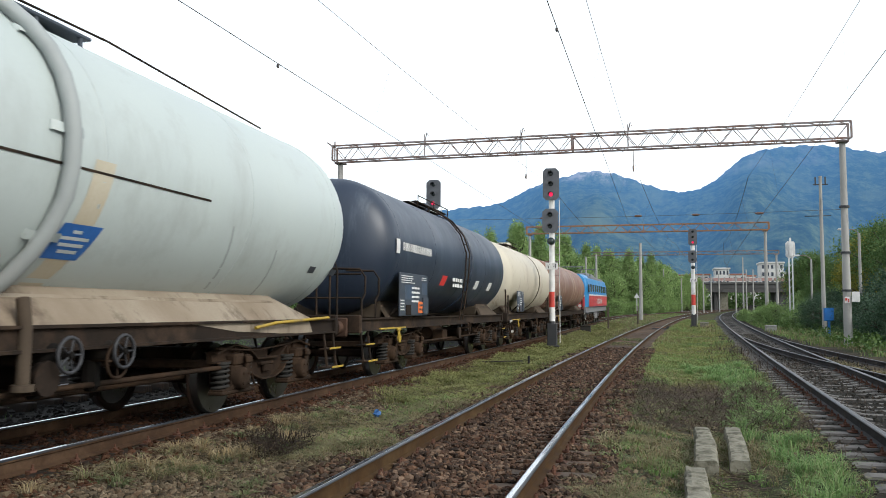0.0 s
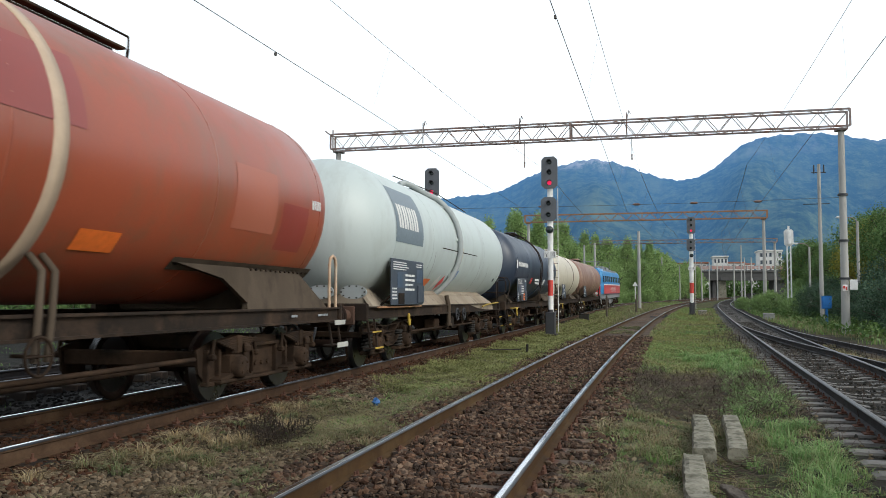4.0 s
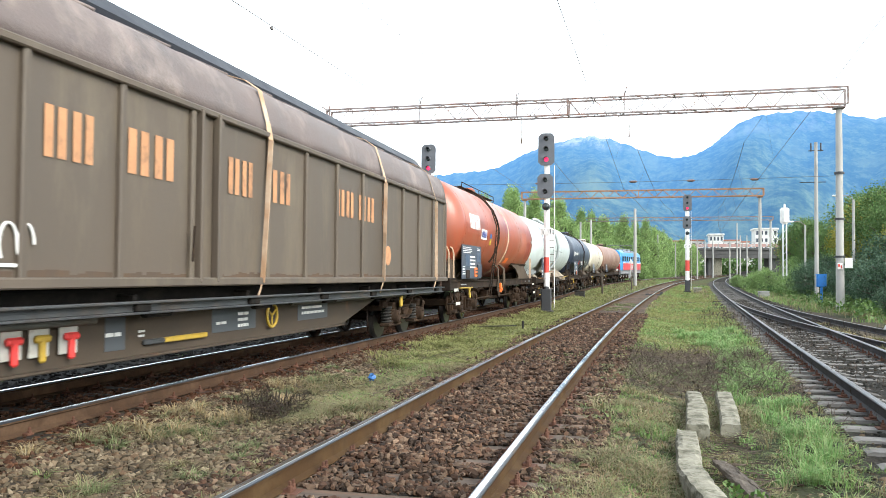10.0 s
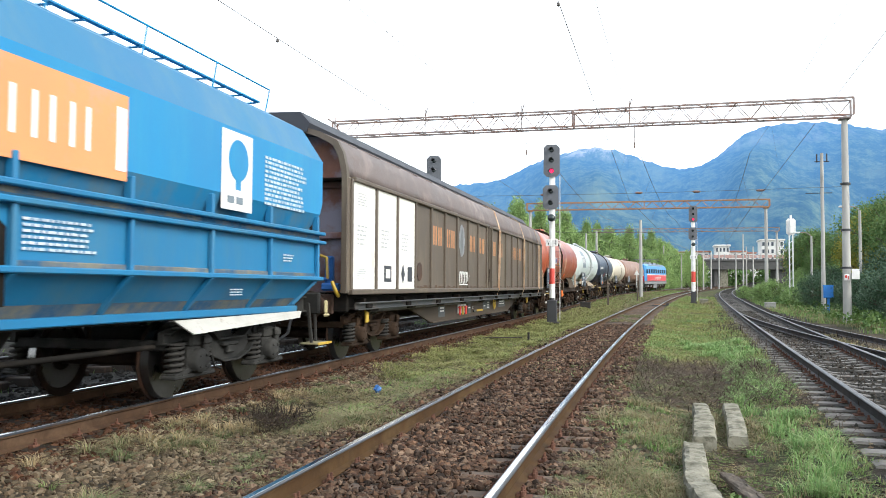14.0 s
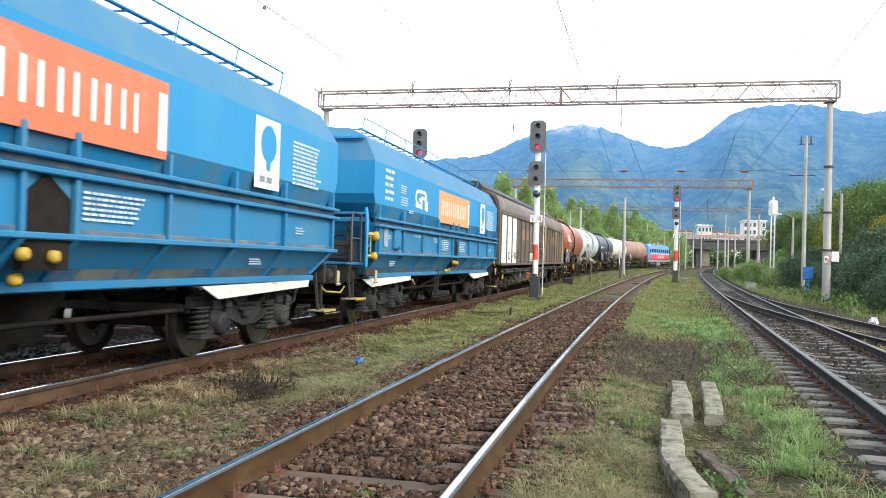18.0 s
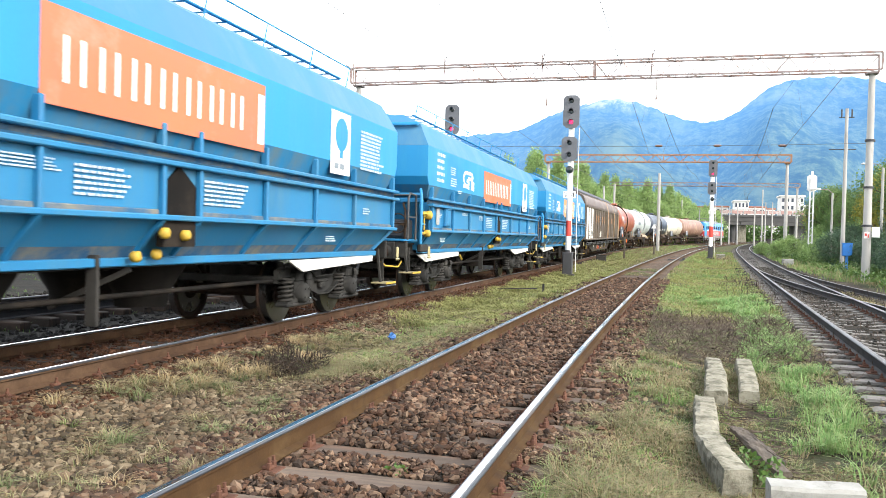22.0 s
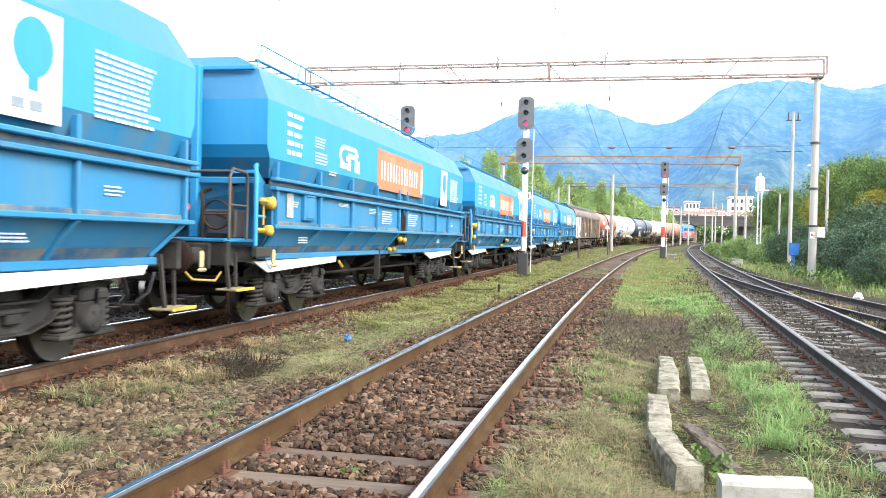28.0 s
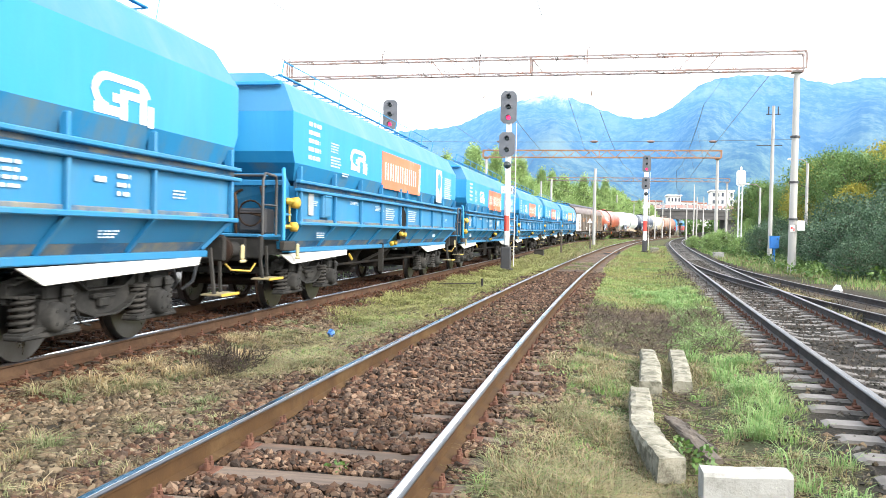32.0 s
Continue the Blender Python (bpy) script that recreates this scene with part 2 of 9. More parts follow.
M["grass_green"] = islands("green_grass", ((0.116, 0.203, 0.0544), (0.172, 0.275, 0.0797), (0.218, 0.293, 0.109), (0.102, 0.167, 0.0479), (0.283, 0.302, 0.138), (0.195, 0.198, 0.0834)), 0.75, 0.2, 0, 0.3)
M["grass_lime"] = islands("fresh_lime_grass", ((0.15, 0.271, 0.081), (0.229, 0.353, 0.128), (0.106, 0.205, 0.0607), (0.29, 0.344, 0.162), (0.194, 0.303, 0.101)), 0.75, 0.2, 0, 0.3)
M["grass_meadow"] = islands("yellowed_meadow_grass", ((0.224, 0.224, 0.0902), (0.284, 0.27, 0.119), (0.163, 0.195, 0.0656), (0.258, 0.261, 0.0984), (0.129, 0.141, 0.0574)), 0.8, 0.25, 0, 0.25)
M["weed_grey"] = islands("grey_green_weeds", ((0.1, 0.125, 0.0562), (0.15, 0.175, 0.0825), (0.19, 0.205, 0.105), (0.08, 0.1, 0.045)), 0.85, 0.3, 0, 0.25)
M["straw"] = islands("pale_straw", ((0.288, 0.242, 0.148), (0.36, 0.296, 0.179), (0.224, 0.179, 0.109), (0.32, 0.234, 0.117), (0.176, 0.148, 0.101)), 0.85, 0.25, 0, 0.2)
M["weed"] = islands("weed_leaves", ((0.041, 0.091, 0.0182), (0.0728, 0.137, 0.0273), (0.109, 0.164, 0.0364)), 0.6, 0.2, 0, 0.25)
M["twig"] = islands("dead_twigs", ((0.06, 0.045, 0.036), (0.096, 0.075, 0.06), (0.042, 0.0312, 0.0258)), 0.9)
M["twig_dark"] = islands("withered_weeds", ((0.02, 0.016, 0.013), (0.045, 0.035, 0.028), (0.03, 0.022, 0.018)), 0.9)
M["leaf"] = islands("tree_leaves", ((0.0556, 0.109, 0.0353), (0.0981, 0.171, 0.052), (0.14, 0.218, 0.0696), (0.0696, 0.13, 0.0445), (0.176, 0.232, 0.079)), 0.65, 0.35, 0, 0.25)
M["leaf_dark"] = islands("dark_bush_leaves", ((0.022, 0.055, 0.03), (0.04, 0.085, 0.042), (0.06, 0.11, 0.05), (0.03, 0.066, 0.036)), 0.6, 0.35, 0, 0.2)
M["leaf_light"] = islands("poplar_leaves", ((0.139, 0.225, 0.075), (0.221, 0.327, 0.112), (0.295, 0.391, 0.15), (0.172, 0.267, 0.0863)), 0.65, 0.3, 0, 0.25)
M["leaf_yellow"] = islands("yellow_leaves", ((0.16, 0.18, 0.035), (0.25, 0.235, 0.04), (0.34, 0.28, 0.045), (0.13, 0.165, 0.035)), 0.65, 0.3, 0, 0.25)
M["bark"] = surface("bark", (0.13, 0.105, 0.085), (0.06, 0.05, 0.04), None, 0.95, 0, 6, 40, stretch=(3, 3, 0.5), bump=0.8)
M["concrete"] = surface("pole_concrete", (0.40, 0.39, 0.365), (0.29, 0.28, 0.265), (0.22, 0.21, 0.20), 0.9, 0, 1.2, 30, stretch=(2, 2, 0.4), dirt_lo=0.55)
M["concrete_old"] = surface("old_concrete", (0.293, 0.276, 0.217), (0.19, 0.177, 0.138), (0.104, 0.0973, 0.0712), 0.95, 0, 5, 35, bump=0.7, dirt_lo=0.46, dirt_hi=0.6, dirt_scale=7)
M["concrete_white"] = surface("limewashed_concrete", (0.335, 0.33, 0.306), (0.244, 0.239, 0.217), (0.153, 0.148, 0.128), 0.9, 0, 6, 40, bump=0.5, dirt_lo=0.56, dirt_scale=5)
M["galv"] = surface("lattice_steel", (0.27, 0.235, 0.225), (0.18, 0.145, 0.135), (0.19, 0.095, 0.065), 0.6, 0.4, 3, 40, dirt_lo=0.48, dirt_hi=0.62, dirt_scale=2)
M["rust_steel"] = surface("rusty_steel", (0.36, 0.20, 0.115), (0.22, 0.12, 0.075), (0.30, 0.27, 0.24), 0.8, 0.2, 2, 40, dirt_lo=0.55)
M["signal_white"] = surface("signal_white", (0.74, 0.73, 0.71), (0.55, 0.54, 0.52), (0.36, 0.33, 0.30), 0.6, 0, 3, 40, dirt_lo=0.6)
M["signal_red"] = surface("signal_red", (0.60, 0.055, 0.035), (0.42, 0.04, 0.03), None, 0.55, 0, 3, 40)
M["signal_black"] = surface("signal_black", (0.035, 0.036, 0.04), (0.022, 0.022, 0.025), (0.09, 0.085, 0.08), 0.6, 0, 3, 40, dirt_lo=0.6)
M["signal_grey"] = surface("signal_head_grey", (0.10, 0.105, 0.118), (0.07, 0.073, 0.082), None, 0.5, 0, 3, 40)
M["lens_dark"] = plain("lens_dark", (0.02, 0.03, 0.03), 0.15)
M["lens_red"] = plain("lens_red_lit", (0.85, 0.02, 0.09), 0.3, 0, 0.9)
M["bogie_dark"] = surface("tarred_concrete", (0.05, 0.047, 0.043), (0.03, 0.028, 0.026), None, 0.9, 0, 4, 30)
M["old_wood"] = surface("rotten_wood", (0.15, 0.125, 0.10), (0.06, 0.05, 0.042), None, 0.95, 0, 6, 40, stretch=(6, 1, 6), bump=0.6)
M["wire"] = plain("copper_wire", (0.10, 0.09, 0.085), 0.6, 0.6)
M["insulator"] = plain("insulator_brown", (0.14, 0.08, 0.06), 0.3)
M["blue_box"] = surface("blue_box_paint", (0.02, 0.17, 0.50), (0.015, 0.12, 0.38), None, 0.5, 0, 3, 40)
M["asphalt"] = surface("bridge_concrete", (0.105, 0.101, 0.098), (0.07, 0.0682, 0.0665), None, 0.9, 0, 0.4, 10)
M["bag_blue"] = plain("plastic_bag_blue", (0.035, 0.133, 0.364), 0.4)
M["bag_white"] = plain("plastic_bag_white", (0.525, 0.532, 0.546), 0.45)

# ---- mesh building ----


class Mesh:
    """Collects faces of one part."""

    def __init__(self):
        self.v, self.f, self.soft = [], [], []

    def add(self, verts, faces, soft=False):
        n = len(self.v)
        self.v.extend(tuple(p) for p in verts)
        self.f.extend(tuple(i + n for i in f) for f in faces)
        self.soft.extend([soft] * len(faces))
        return self

    def box(self, x, y, z, sx, sy, sz, bevel=0.01, turn=None):
        """A box about its centre, with its edges cut."""
        b = min(bevel, sx * 0.45, sy * 0.45, sz * 0.45)
        h = (sx / 2, sy / 2, sz / 2)
        pts, idx = [], {}
        for sgn in [(i, j, k) for i in (-1, 1) for j in (-1, 1) for k in (-1, 1)]:
            for ax in range(3):
                p = [sgn[a] * (h[a] if a == ax else h[a] - b) for a in range(3)]
                idx[(sgn, ax)] = len(pts)
                pts.append(p)
        faces = []
        for ax in range(3):
            o = [a for a in range(3) if a != ax]
            for s in (-1, 1):
                ring = []
                for i, j in ((-1, -1), (1, -1), (1, 1), (-1, 1)):
                    g = [0, 0, 0]
                    g[ax], g[o[0]], g[o[1]] = s, i, j
                    ring.append(idx[(tuple(g), ax)])
                faces.append(ring if (s > 0) == (ax != 1) else ring[::-1])
        for ax in range(3):
            o = [a for a in range(3) if a != ax]
            for i in (-1, 1):
                for j in (-1, 1):
                    g0, g1 = [0, 0, 0], [0, 0, 0]
                    g0[ax], g1[ax] = -1, 1
                    g0[o[0]] = g1[o[0]] = i
                    g0[o[1]] = g1[o[1]] = j
                    ring = [idx[(tuple(g0), o[0])], idx[(tuple(g1), o[0])], idx[(tuple(g1), o[1])], idx[(tuple(g0), o[1])]]
                    faces.append(ring if (i * j > 0) == (ax == 1) else ring[::-1])
        for sgn in [(i, j, k) for i in (-1, 1) for j in (-1, 1) for k in (-1, 1)]:
            ring = [idx[(sgn, a)] for a in range(3)]
            faces.append(ring if sgn[0] * sgn[1] * sgn[2] > 0 else ring[::-1])
        m = Matrix.Translation((x, y, z)) @ (turn.to_4x4() if turn else Matrix())
        return self.add([m @ Vector(p) for p in pts], faces)

    def loft(self, rings, cap=True, soft=False, closed=True):
        """Joins rings of equal length."""
        n = len(rings[0])
        v = [p for r in rings for p in r]
        f = []
        for i in range(len(rings) - 1):
            for j in range(n if closed else n - 1):
                a, b = i * n + j, i * n + (j + 1) % n
                f.append((a, b, b + n, a + n))
        self.add(v, f, soft)
        if cap and closed:
            self.add(rings[0], [tuple(range(n))[::-1]])
            self.add(rings[-1], [tuple(range(n))])
        return self

    def prism(self, profile, y0, y1, soft=False):
        """A profile of (x, z), drawn out along y."""
        return self.loft([[(x, y0, z) for x, z in profile], [(x, y1, z) for x, z in profile]][::-1], True, soft)

    def lathe(self, profile, axis, at, n=16, soft=True):
        """A profile of (radius, along), turned about an axis through a place."""
        ex = {"x": ((0, 1, 0), (0, 0, 1), (1, 0, 0)), "y": ((0, 0, 1), (1, 0, 0), (0, 1, 0)), "z": ((1, 0, 0), (0, 1, 0), (0, 0, 1))}[axis]
        u, w, a = (Vector(e) for e in ex)
        o = Vector(at)
        rings = [[o + a * d + (u * math.cos(2 * math.pi * i / n) + w * math.sin(2 * math.pi * i / n)) * max(r, 1e-4) for i in range(n)] for r, d in profile]
        return self.loft(rings, True, soft)

    def rod(self, points, r, n=6, soft=True):
        """A round bar along points."""
        pts = [Vector(p) for p in points]
        rings = []
        for i, p in enumerate(pts):
            d = (pts[min(i + 1, len(pts) - 1)] - pts[max(i - 1, 0)]).normalized()
            u = d.orthogonal() if i == 0 else (u - d * u.dot(d))
            u.normalize()
            w = d.cross(u)
            rings.append([p + (u * math.cos(2 * math.pi * k / n) + w * math.sin(2 * math.pi * k / n)) * r for k in range(n)])
        return self.loft(rings, True, soft)

    def bar(self, a, b, w, h=None):
        """A flat bar between two places."""
        a, b = Vector(a), Vector(b)
        q = (b - a).to_track_quat("Y", "Z").to_matrix()
        c = (a + b) / 2
        return self.box(c.x, c.y, c.z, w, (b - a).length, h or w, 0.004, q)

    def data(self, name):
        me = bpy.data.meshes.new(name)
        me.from_pydata(self.v, [], self.f)
        me.polygons.foreach_set("use_smooth", self.soft)
        me.update()
        return me


def thing(name, label, category, group="", kind="", at=None):
    ob = tagged(new(name), label, category, group, kind)
    if at is not None:
        ob.matrix_basis = at
    return ob


REPAINTED = {}


def part(name, mesh, material, parent, label="", at=None):
    """Links a mesh as one part under a thing or a part."""
    me = mesh if isinstance(mesh, bpy.types.Mesh) else mesh.data(name)
    mat = M[material] if isinstance(material, str) else material
    if not me.materials:
        me.materials.append(mat)
    elif me.materials[0] != mat:
        if (me.name, mat.name) not in REPAINTED:
            REPAINTED[me.name, mat.name] = me.copy()
            REPAINTED[me.name, mat.name].materials[0] = mat
        me = REPAINTED[me.name, mat.name]
    ob = new(name, me)
    ob.parent = parent
    if at is not None:
        ob.matrix_basis = at
    return tagged(ob, label)


def bulk(name, verts, faces, material, label, category, kind="stuff", parent=None, soft=False):
    """Many small pieces as one mesh, from arrays."""
    verts, faces = np.asarray(verts, np.float32), np.asarray(faces, np.int32)
    me = bpy.data.meshes.new(name)
    me.vertices.add(len(verts))
    me.vertices.foreach_set("co", verts.ravel())
    k = faces.shape[1]
    me.loops.add(faces.size)
    me.loops.foreach_set("vertex_index", faces.ravel())
    me.polygons.add(len(faces))
    me.polygons.foreach_set("loop_start", np.arange(0, faces.size, k, dtype=np.int32))
    me.polygons.foreach_set("use_smooth", np.full(len(faces), soft))
    me.update(calc_edges=True)
    me.materials.append(M[material])
    ob = new(name, me)
    if parent:
        ob.parent = parent
        ob["kind"] = kind
        if label:
            ob["label"] = label
        return ob
    return tagged(ob, label, category, "", kind)


RNG = np.random.default_rng(7)

# ---- ground ----


def ripple(x, y, f, seed=0.0):
    """Cheap smooth noise between -1 and 1."""
    x, y = np.asarray(x, float) * f + seed * 1.7, np.asarray(y, float) * f - seed * 2.3
    return (np.sin(x * 1.3 + 1.9 * np.sin(y * 0.9 + seed)) + np.sin(y * 1.7 + 2.1 * np.sin(x * 1.1 - seed)) + np.sin((x + y) * 0.8 + 1.3 * np.sin((x - y) * 1.5))) / 3


def terrain(x, y):
    x, y = np.asarray(x, float), np.asarray(y, float)
    z = rise(np.clip(y, -200, 330)) - 0.30 + 0.04 * ripple(x, y, 0.7, 1) + 0.025 * ripple(x, y, 2.3, 4)
    for k, tr in enumerate(TRACKS):
        off = abs(tr.side(x, y))
        bed = rise(y) - (0.182, 0.178, 0.208)[k] + 0.008 * ripple(x, y, 5, k)
        w = np.clip((2.25 - off) / 0.7, 0, 1)
        z = np.where(y < 310, z * (1 - w) + bed * w, z)
    right = np.clip((x - 11.5 - 0.03 * y) / 8, 0, 1)
    return z + right * right * 1.1 * np.clip(y / 40, 0, 1)


def step(v, a, b):
    u = np.clip((v - a) / (b - a), 0, 1)
    return u * u * (3 - 2 * u)


def covers(x, y):
    """How thickly dry and green grass grow at a place, each 0 to 1."""
    x, y = np.asarray(x, float), np.asarray(y, float)
    wob = 0.35 * ripple(x, y, 0.7, 3) + 0.15 * ripple(x, y, 2.4, 5)
    d1, d2, d3 = (tr.side(x, y) for tr in TRACKS)
    open_ = step(abs(d1), 1.35, 1.9) * step(abs(d2), 1.05, 1.5) * step(abs(d3), 1.2, 1.5)
    patch = step(ripple(x, y, 0.9, 7) + 0.5 * ripple(x, y, 2.2, 1), -0.55, 0.35)
    left = step(-d2, 0.9, 1.1) * step(d1, 1.0, 1.5)
    verge = step(y + 2 * wob, 7.5, 10.5) * step(-d2 + 0.4 * wob, 2.9, 1.9)
    wide = step(y + 5 * wob, 12, 20)
    edge = 0.4 * step(d1, 1.15, 1.4) * step(d1, 2.3, 1.7) * step(patch, 0.55, 0.9)
    dry = left * np.maximum(np.maximum(np.maximum(0.025 * patch, edge), verge * (0.6 + 0.4 * patch)), wide * (0.6 + 0.4 * patch))
    green = left * np.maximum(0.02 * step(ripple(x, y, 1.1, 6), 0.2, 0.6), 0.6 * verge * step(ripple(x, y, 0.8, 1), -0.3, 0.3))
    mid = step(d2, 0.95, 1.25) * step(-d3, 1.15, 1.35)
    lush = step(x + 0.6 * wob, 2.75 + 0.03 * np.clip(y - 8, 0, 40), 3.1 + 0.03 * np.clip(y - 8, 0, 40)) * step(y, 34, 22) * step(-d3 - 0.5 * step(y, 8, 5.5), 1.15, 1.75)
    brown = 0.85 * step(y + 3 * wob, 11.0, 12.6) * step(y + 5 * wob, 20, 16) * step(x + wob, 3.75, 3.05) * step(d2 + wob, 1.3, 1.8)
    far = step(y + 4 * wob, 18, 26)
    dry = dry + mid * (1 - 0.8 * brown) * (1 - 0.7 * lush) * np.where(y < 20, 0.12 + 0.75 * patch, 0.5 + 0.5 * patch) * (0.25 + 0.75 * step(d2 + 0.25 * wob, 1.0, 1.5))
    green = green + mid * np.maximum(lush * (1 - 0.7 * brown) * (0.3 + 0.7 * step(ripple(x, y, 1.6, 4) + 0.6 * ripple(x, y, 3.4, 2), -0.7, 0.3)), np.maximum(0.2 * (1 - patch) * (1 - brown), 0.7 * far * step(ripple(x, y, 0.35, 9) + wob, -0.4, 0.5)))
    beyond = step(d3 - 1.6 - 3.2 * step(y, 60, 8), 0, 0.8)
    dry = dry + beyond * 0.35 * patch
    green = green + beyond * (0.35 + 0.4 * (1 - patch))
    farside = step(-d1, 2.0, 4.5)
    dry, green = dry + farside * 0.2 * patch * step(y, 20, 60), green + farside * 0.3 * step(y, 20, 70)
    # dark ground, its colour also carrying the shade under the train
    slag = np.maximum(step(-d1, 1.2, 2.0) * step(-d1, 40, 22) * step(y, 110, 70), 0.8 * step(abs(d3), 2.0, 1.5))
    return np.clip(dry * open_, 0, 1), np.clip(green * open_, 0, 1), np.clip(slag - dry - green, 0, 1)


def spread(a, b, near, step, grow):
    """Ticks that are dense about a place and open out from it."""
    out, d, s = [near], 0.0, step
    while near + d < b:
        d += s
        s *= grow
        out.append(min(near + d, b))
    d, s = 0.0, step
    while near - d > a:
        d += s
        s *= grow
        out.append(max(near - d, a))
    return np.unique(np.round(out, 4))


gx, gy = spread(-4200, 4200, 0.5, 0.14, 1.035), spread(-400, 4800, 8.0, 0.16, 1.025)
GX, GY = np.meshgrid(gx, gy)
GZ = terrain(GX, GY)
nx, ny = len(gx), len(gy)
i, j = np.meshgrid(np.arange(nx - 1), np.arange(ny - 1))
a = (j * nx + i).ravel()
ground = bulk("ground", np.stack([GX, GY, GZ], -1).reshape(-1, 3), np.stack([a, a + 1, a + nx + 1, a + nx], -1), "soil",
              "brown soil and gravel between the railway tracks", "ground", "structure", soft=True)

for nm, val in zip(("dry_cover", "green_cover", "slag_cover"), covers(GX.ravel(), GY.ravel())):
    ground.data.attributes.new(nm, "FLOAT", "POINT").data.foreach_set("value", val.astype(np.float32))

# ---- tracks ----
RAIL = [(-0.07, -0.165), (0.07, -0.165), (0.07, -0.155), (0.012, -0.135), (0.010, -0.05), (0.034, -0.036), (0.036, -0.010), (0.028, -0.002), (-0.028, -0.002),
        (-0.036, -0.010), (-0.034, -0.036), (-0.010, -0.05), (-0.012, -0.135), (-0.07, -0.155)]


def sweep(line, profile, off, s0, s1, step):
    ss = np.arange(s0, s1 + 0.01, step)
    rings = []
    for s in ss:
        x, y, z, th = (float(v) for v in line.at(s, off))
        c, sn = math.cos(th), math.sin(th)
        rings.append([(x + px * c, y - px * sn, z + pz) for px, pz in profile])
    return rings


def sleeper_mesh(kind):
    m = Mesh()
    if kind != "concrete":
        m.box(0, 0, -0.235, 2.55, 0.25, 0.15, 0.018)
    else:
        prof = [(-1.25, -0.33), (1.25, -0.33), (1.25, -0.19), (1.2, -0.172), (0.45, -0.172), (0.3, -0.2), (-0.3, -0.2), (-0.45, -0.172), (-1.2, -0.172), (-1.25, -0.19)]
        m.loft([[(x, w * (0.8 if z > -0.3 else 1), z) for x, z in prof] for w in (0.14, -0.14)])
    return m.data("sleeper")


def fastening_mesh(wide):
    m = Mesh()
    m.box(0, 0, -0.168, 0.36, 0.16, 0.014, 0.004)
    for sx in (-1, 1):
        m.box(sx * 0.10, 0, -0.150, 0.07, 0.09, 0.028, 0.008)
        for yy in (-0.03, 0.03) if wide else (0,):
            m.lathe([(0.021, -0.165), (0.021, -0.118), (0.012, -0.113), (0.012, -0.085), (0.002, -0.082)], "z", (sx * 0.115, yy, 0), 6, False)
    return m.data("fastening")


SLEEPERS = {k: sleeper_mesh(k) for k in ("wood", "oiled", "concrete")}
FASTENINGS = {k: fastening_mesh(k) for k in (False, True)}


def railway_track(name, line, label, s0, s1, sleeper, dull):
    root = thing(name, label, "railway track", "railway tracks", "structure")
    for off in (-0.752, 0.752):
        rings = sweep(line, RAIL, off, s0, s1, 1.5)
        rail = part("rail", Mesh().loft(rings), "rail_dark" if dull else "rail_shade" if name == "track_1" else "rail_side", root)
        top = [(-0.020, 0.0012), (0.020, 0.0012), (0.022, -0.002), (-0.022, -0.002)]
        edge = [(-0.029, 0.0), (0.029, 0.0), (0.0375, -0.011), (0.0375, -0.02), (-0.0375, -0.02), (-0.0375, -0.011)]
        part("rail_shoulder", Mesh().loft(sweep(line, edge, off, s0, s1, 1.5)), "rail_edge", rail, "dark smooth shoulder of the rail head")
        part("running_surface", Mesh().loft(sweep(line, top, off, s0, s1, 1.5)), "rail_head_dull" if dull else "rail_head", rail, "worn shiny rail head")
    return root


def lay_sleepers(root, line, kind, s0, s1, gap, fast_to, wide):
    for n, s in enumerate(np.arange(s0, s1, gap)):
        x, y, z, th = (float(v) for v in line.at(s))
        part("sleeper", SLEEPERS[kind], {"wood": "wood_sleeper", "oiled": "oiled_shaded_sleeper"}.get(kind, "concrete_sleeper"), root,
             at=pose(x, y, z + random.uniform(-0.012, 0.0), 0, 0, -math.degrees(th) + random.uniform(-0.7, 0.7)))
        if s < fast_to:
            for off in (-0.752, 0.752):
                fx, fy, fz, _ = (float(v) for v in line.at(s, off))
                part("fastening", FASTENINGS[wide], "fastener", root, at=pose(fx, fy, fz, 0, 0, -math.degrees(th)))


track_1 = railway_track("track_1", TRACKS[0], "rusty-sided railway track under the passing freight train", -165, 310, "wood", False)
track_2 = railway_track("track_2", TRACKS[1], "empty railway track with rusty rails and shiny heads on brown ballast", -20, 310, "wood", False)
track_3 = railway_track("track_3", TRACKS[2], "disused dark-railed railway track on pale concrete sleepers", -20, 310, "concrete", True)

FAR_LINE = Line(-8.7, -0.0362, (0.00112, 0.00043, 0.00014, 0.00176, 0.00292, 0.00328, 0.00226, -0.0007, -0.0013, -0.001))
track_4 = railway_track("track_4", FAR_LINE, "dark unused railway track beyond the passing train", -20, 70, "wood", True)

# the turnout that leaves track 3


def branch_off(s):
    """How far the siding lies to the right of track 3."""
    return 0.0 if s > 52 else (52 - s) ** 2 * 0.0019


turnout = thing("turnout", "dark-railed railway turnout that leaves the concrete-sleeper track", "railway turnout", "railway tracks", "structure")
for side_off, s_a, s_b in ((-0.752, 2, 51), (0.752, 2, 46)):
    rings = []
    heads = []
    for s in np.arange(s_a, s_b, 1.0):
        x, y, z, th = (float(v) for v in TRACKS[2].at(s, side_off + branch_off(s)))
        hd = th - 0.0038 * (52 - s)
        c, sn = math.cos(hd), math.sin(hd)
        rings.append([(x + px * c, y - px * sn, z + pz - 0.002) for px, pz in RAIL])
        heads.append([(x + px * c, y - px * sn, z + pz - 0.002) for px, pz in ((-0.027, 0.0), (0.027, 0.0), (0.031, -0.004), (-0.031, -0.004))])
    rail = part("rail", Mesh().loft(rings), "rail_dark", turnout)
    part("running_surface", Mesh().loft(heads), "rail_head_dull", rail, "dull worn rail head")

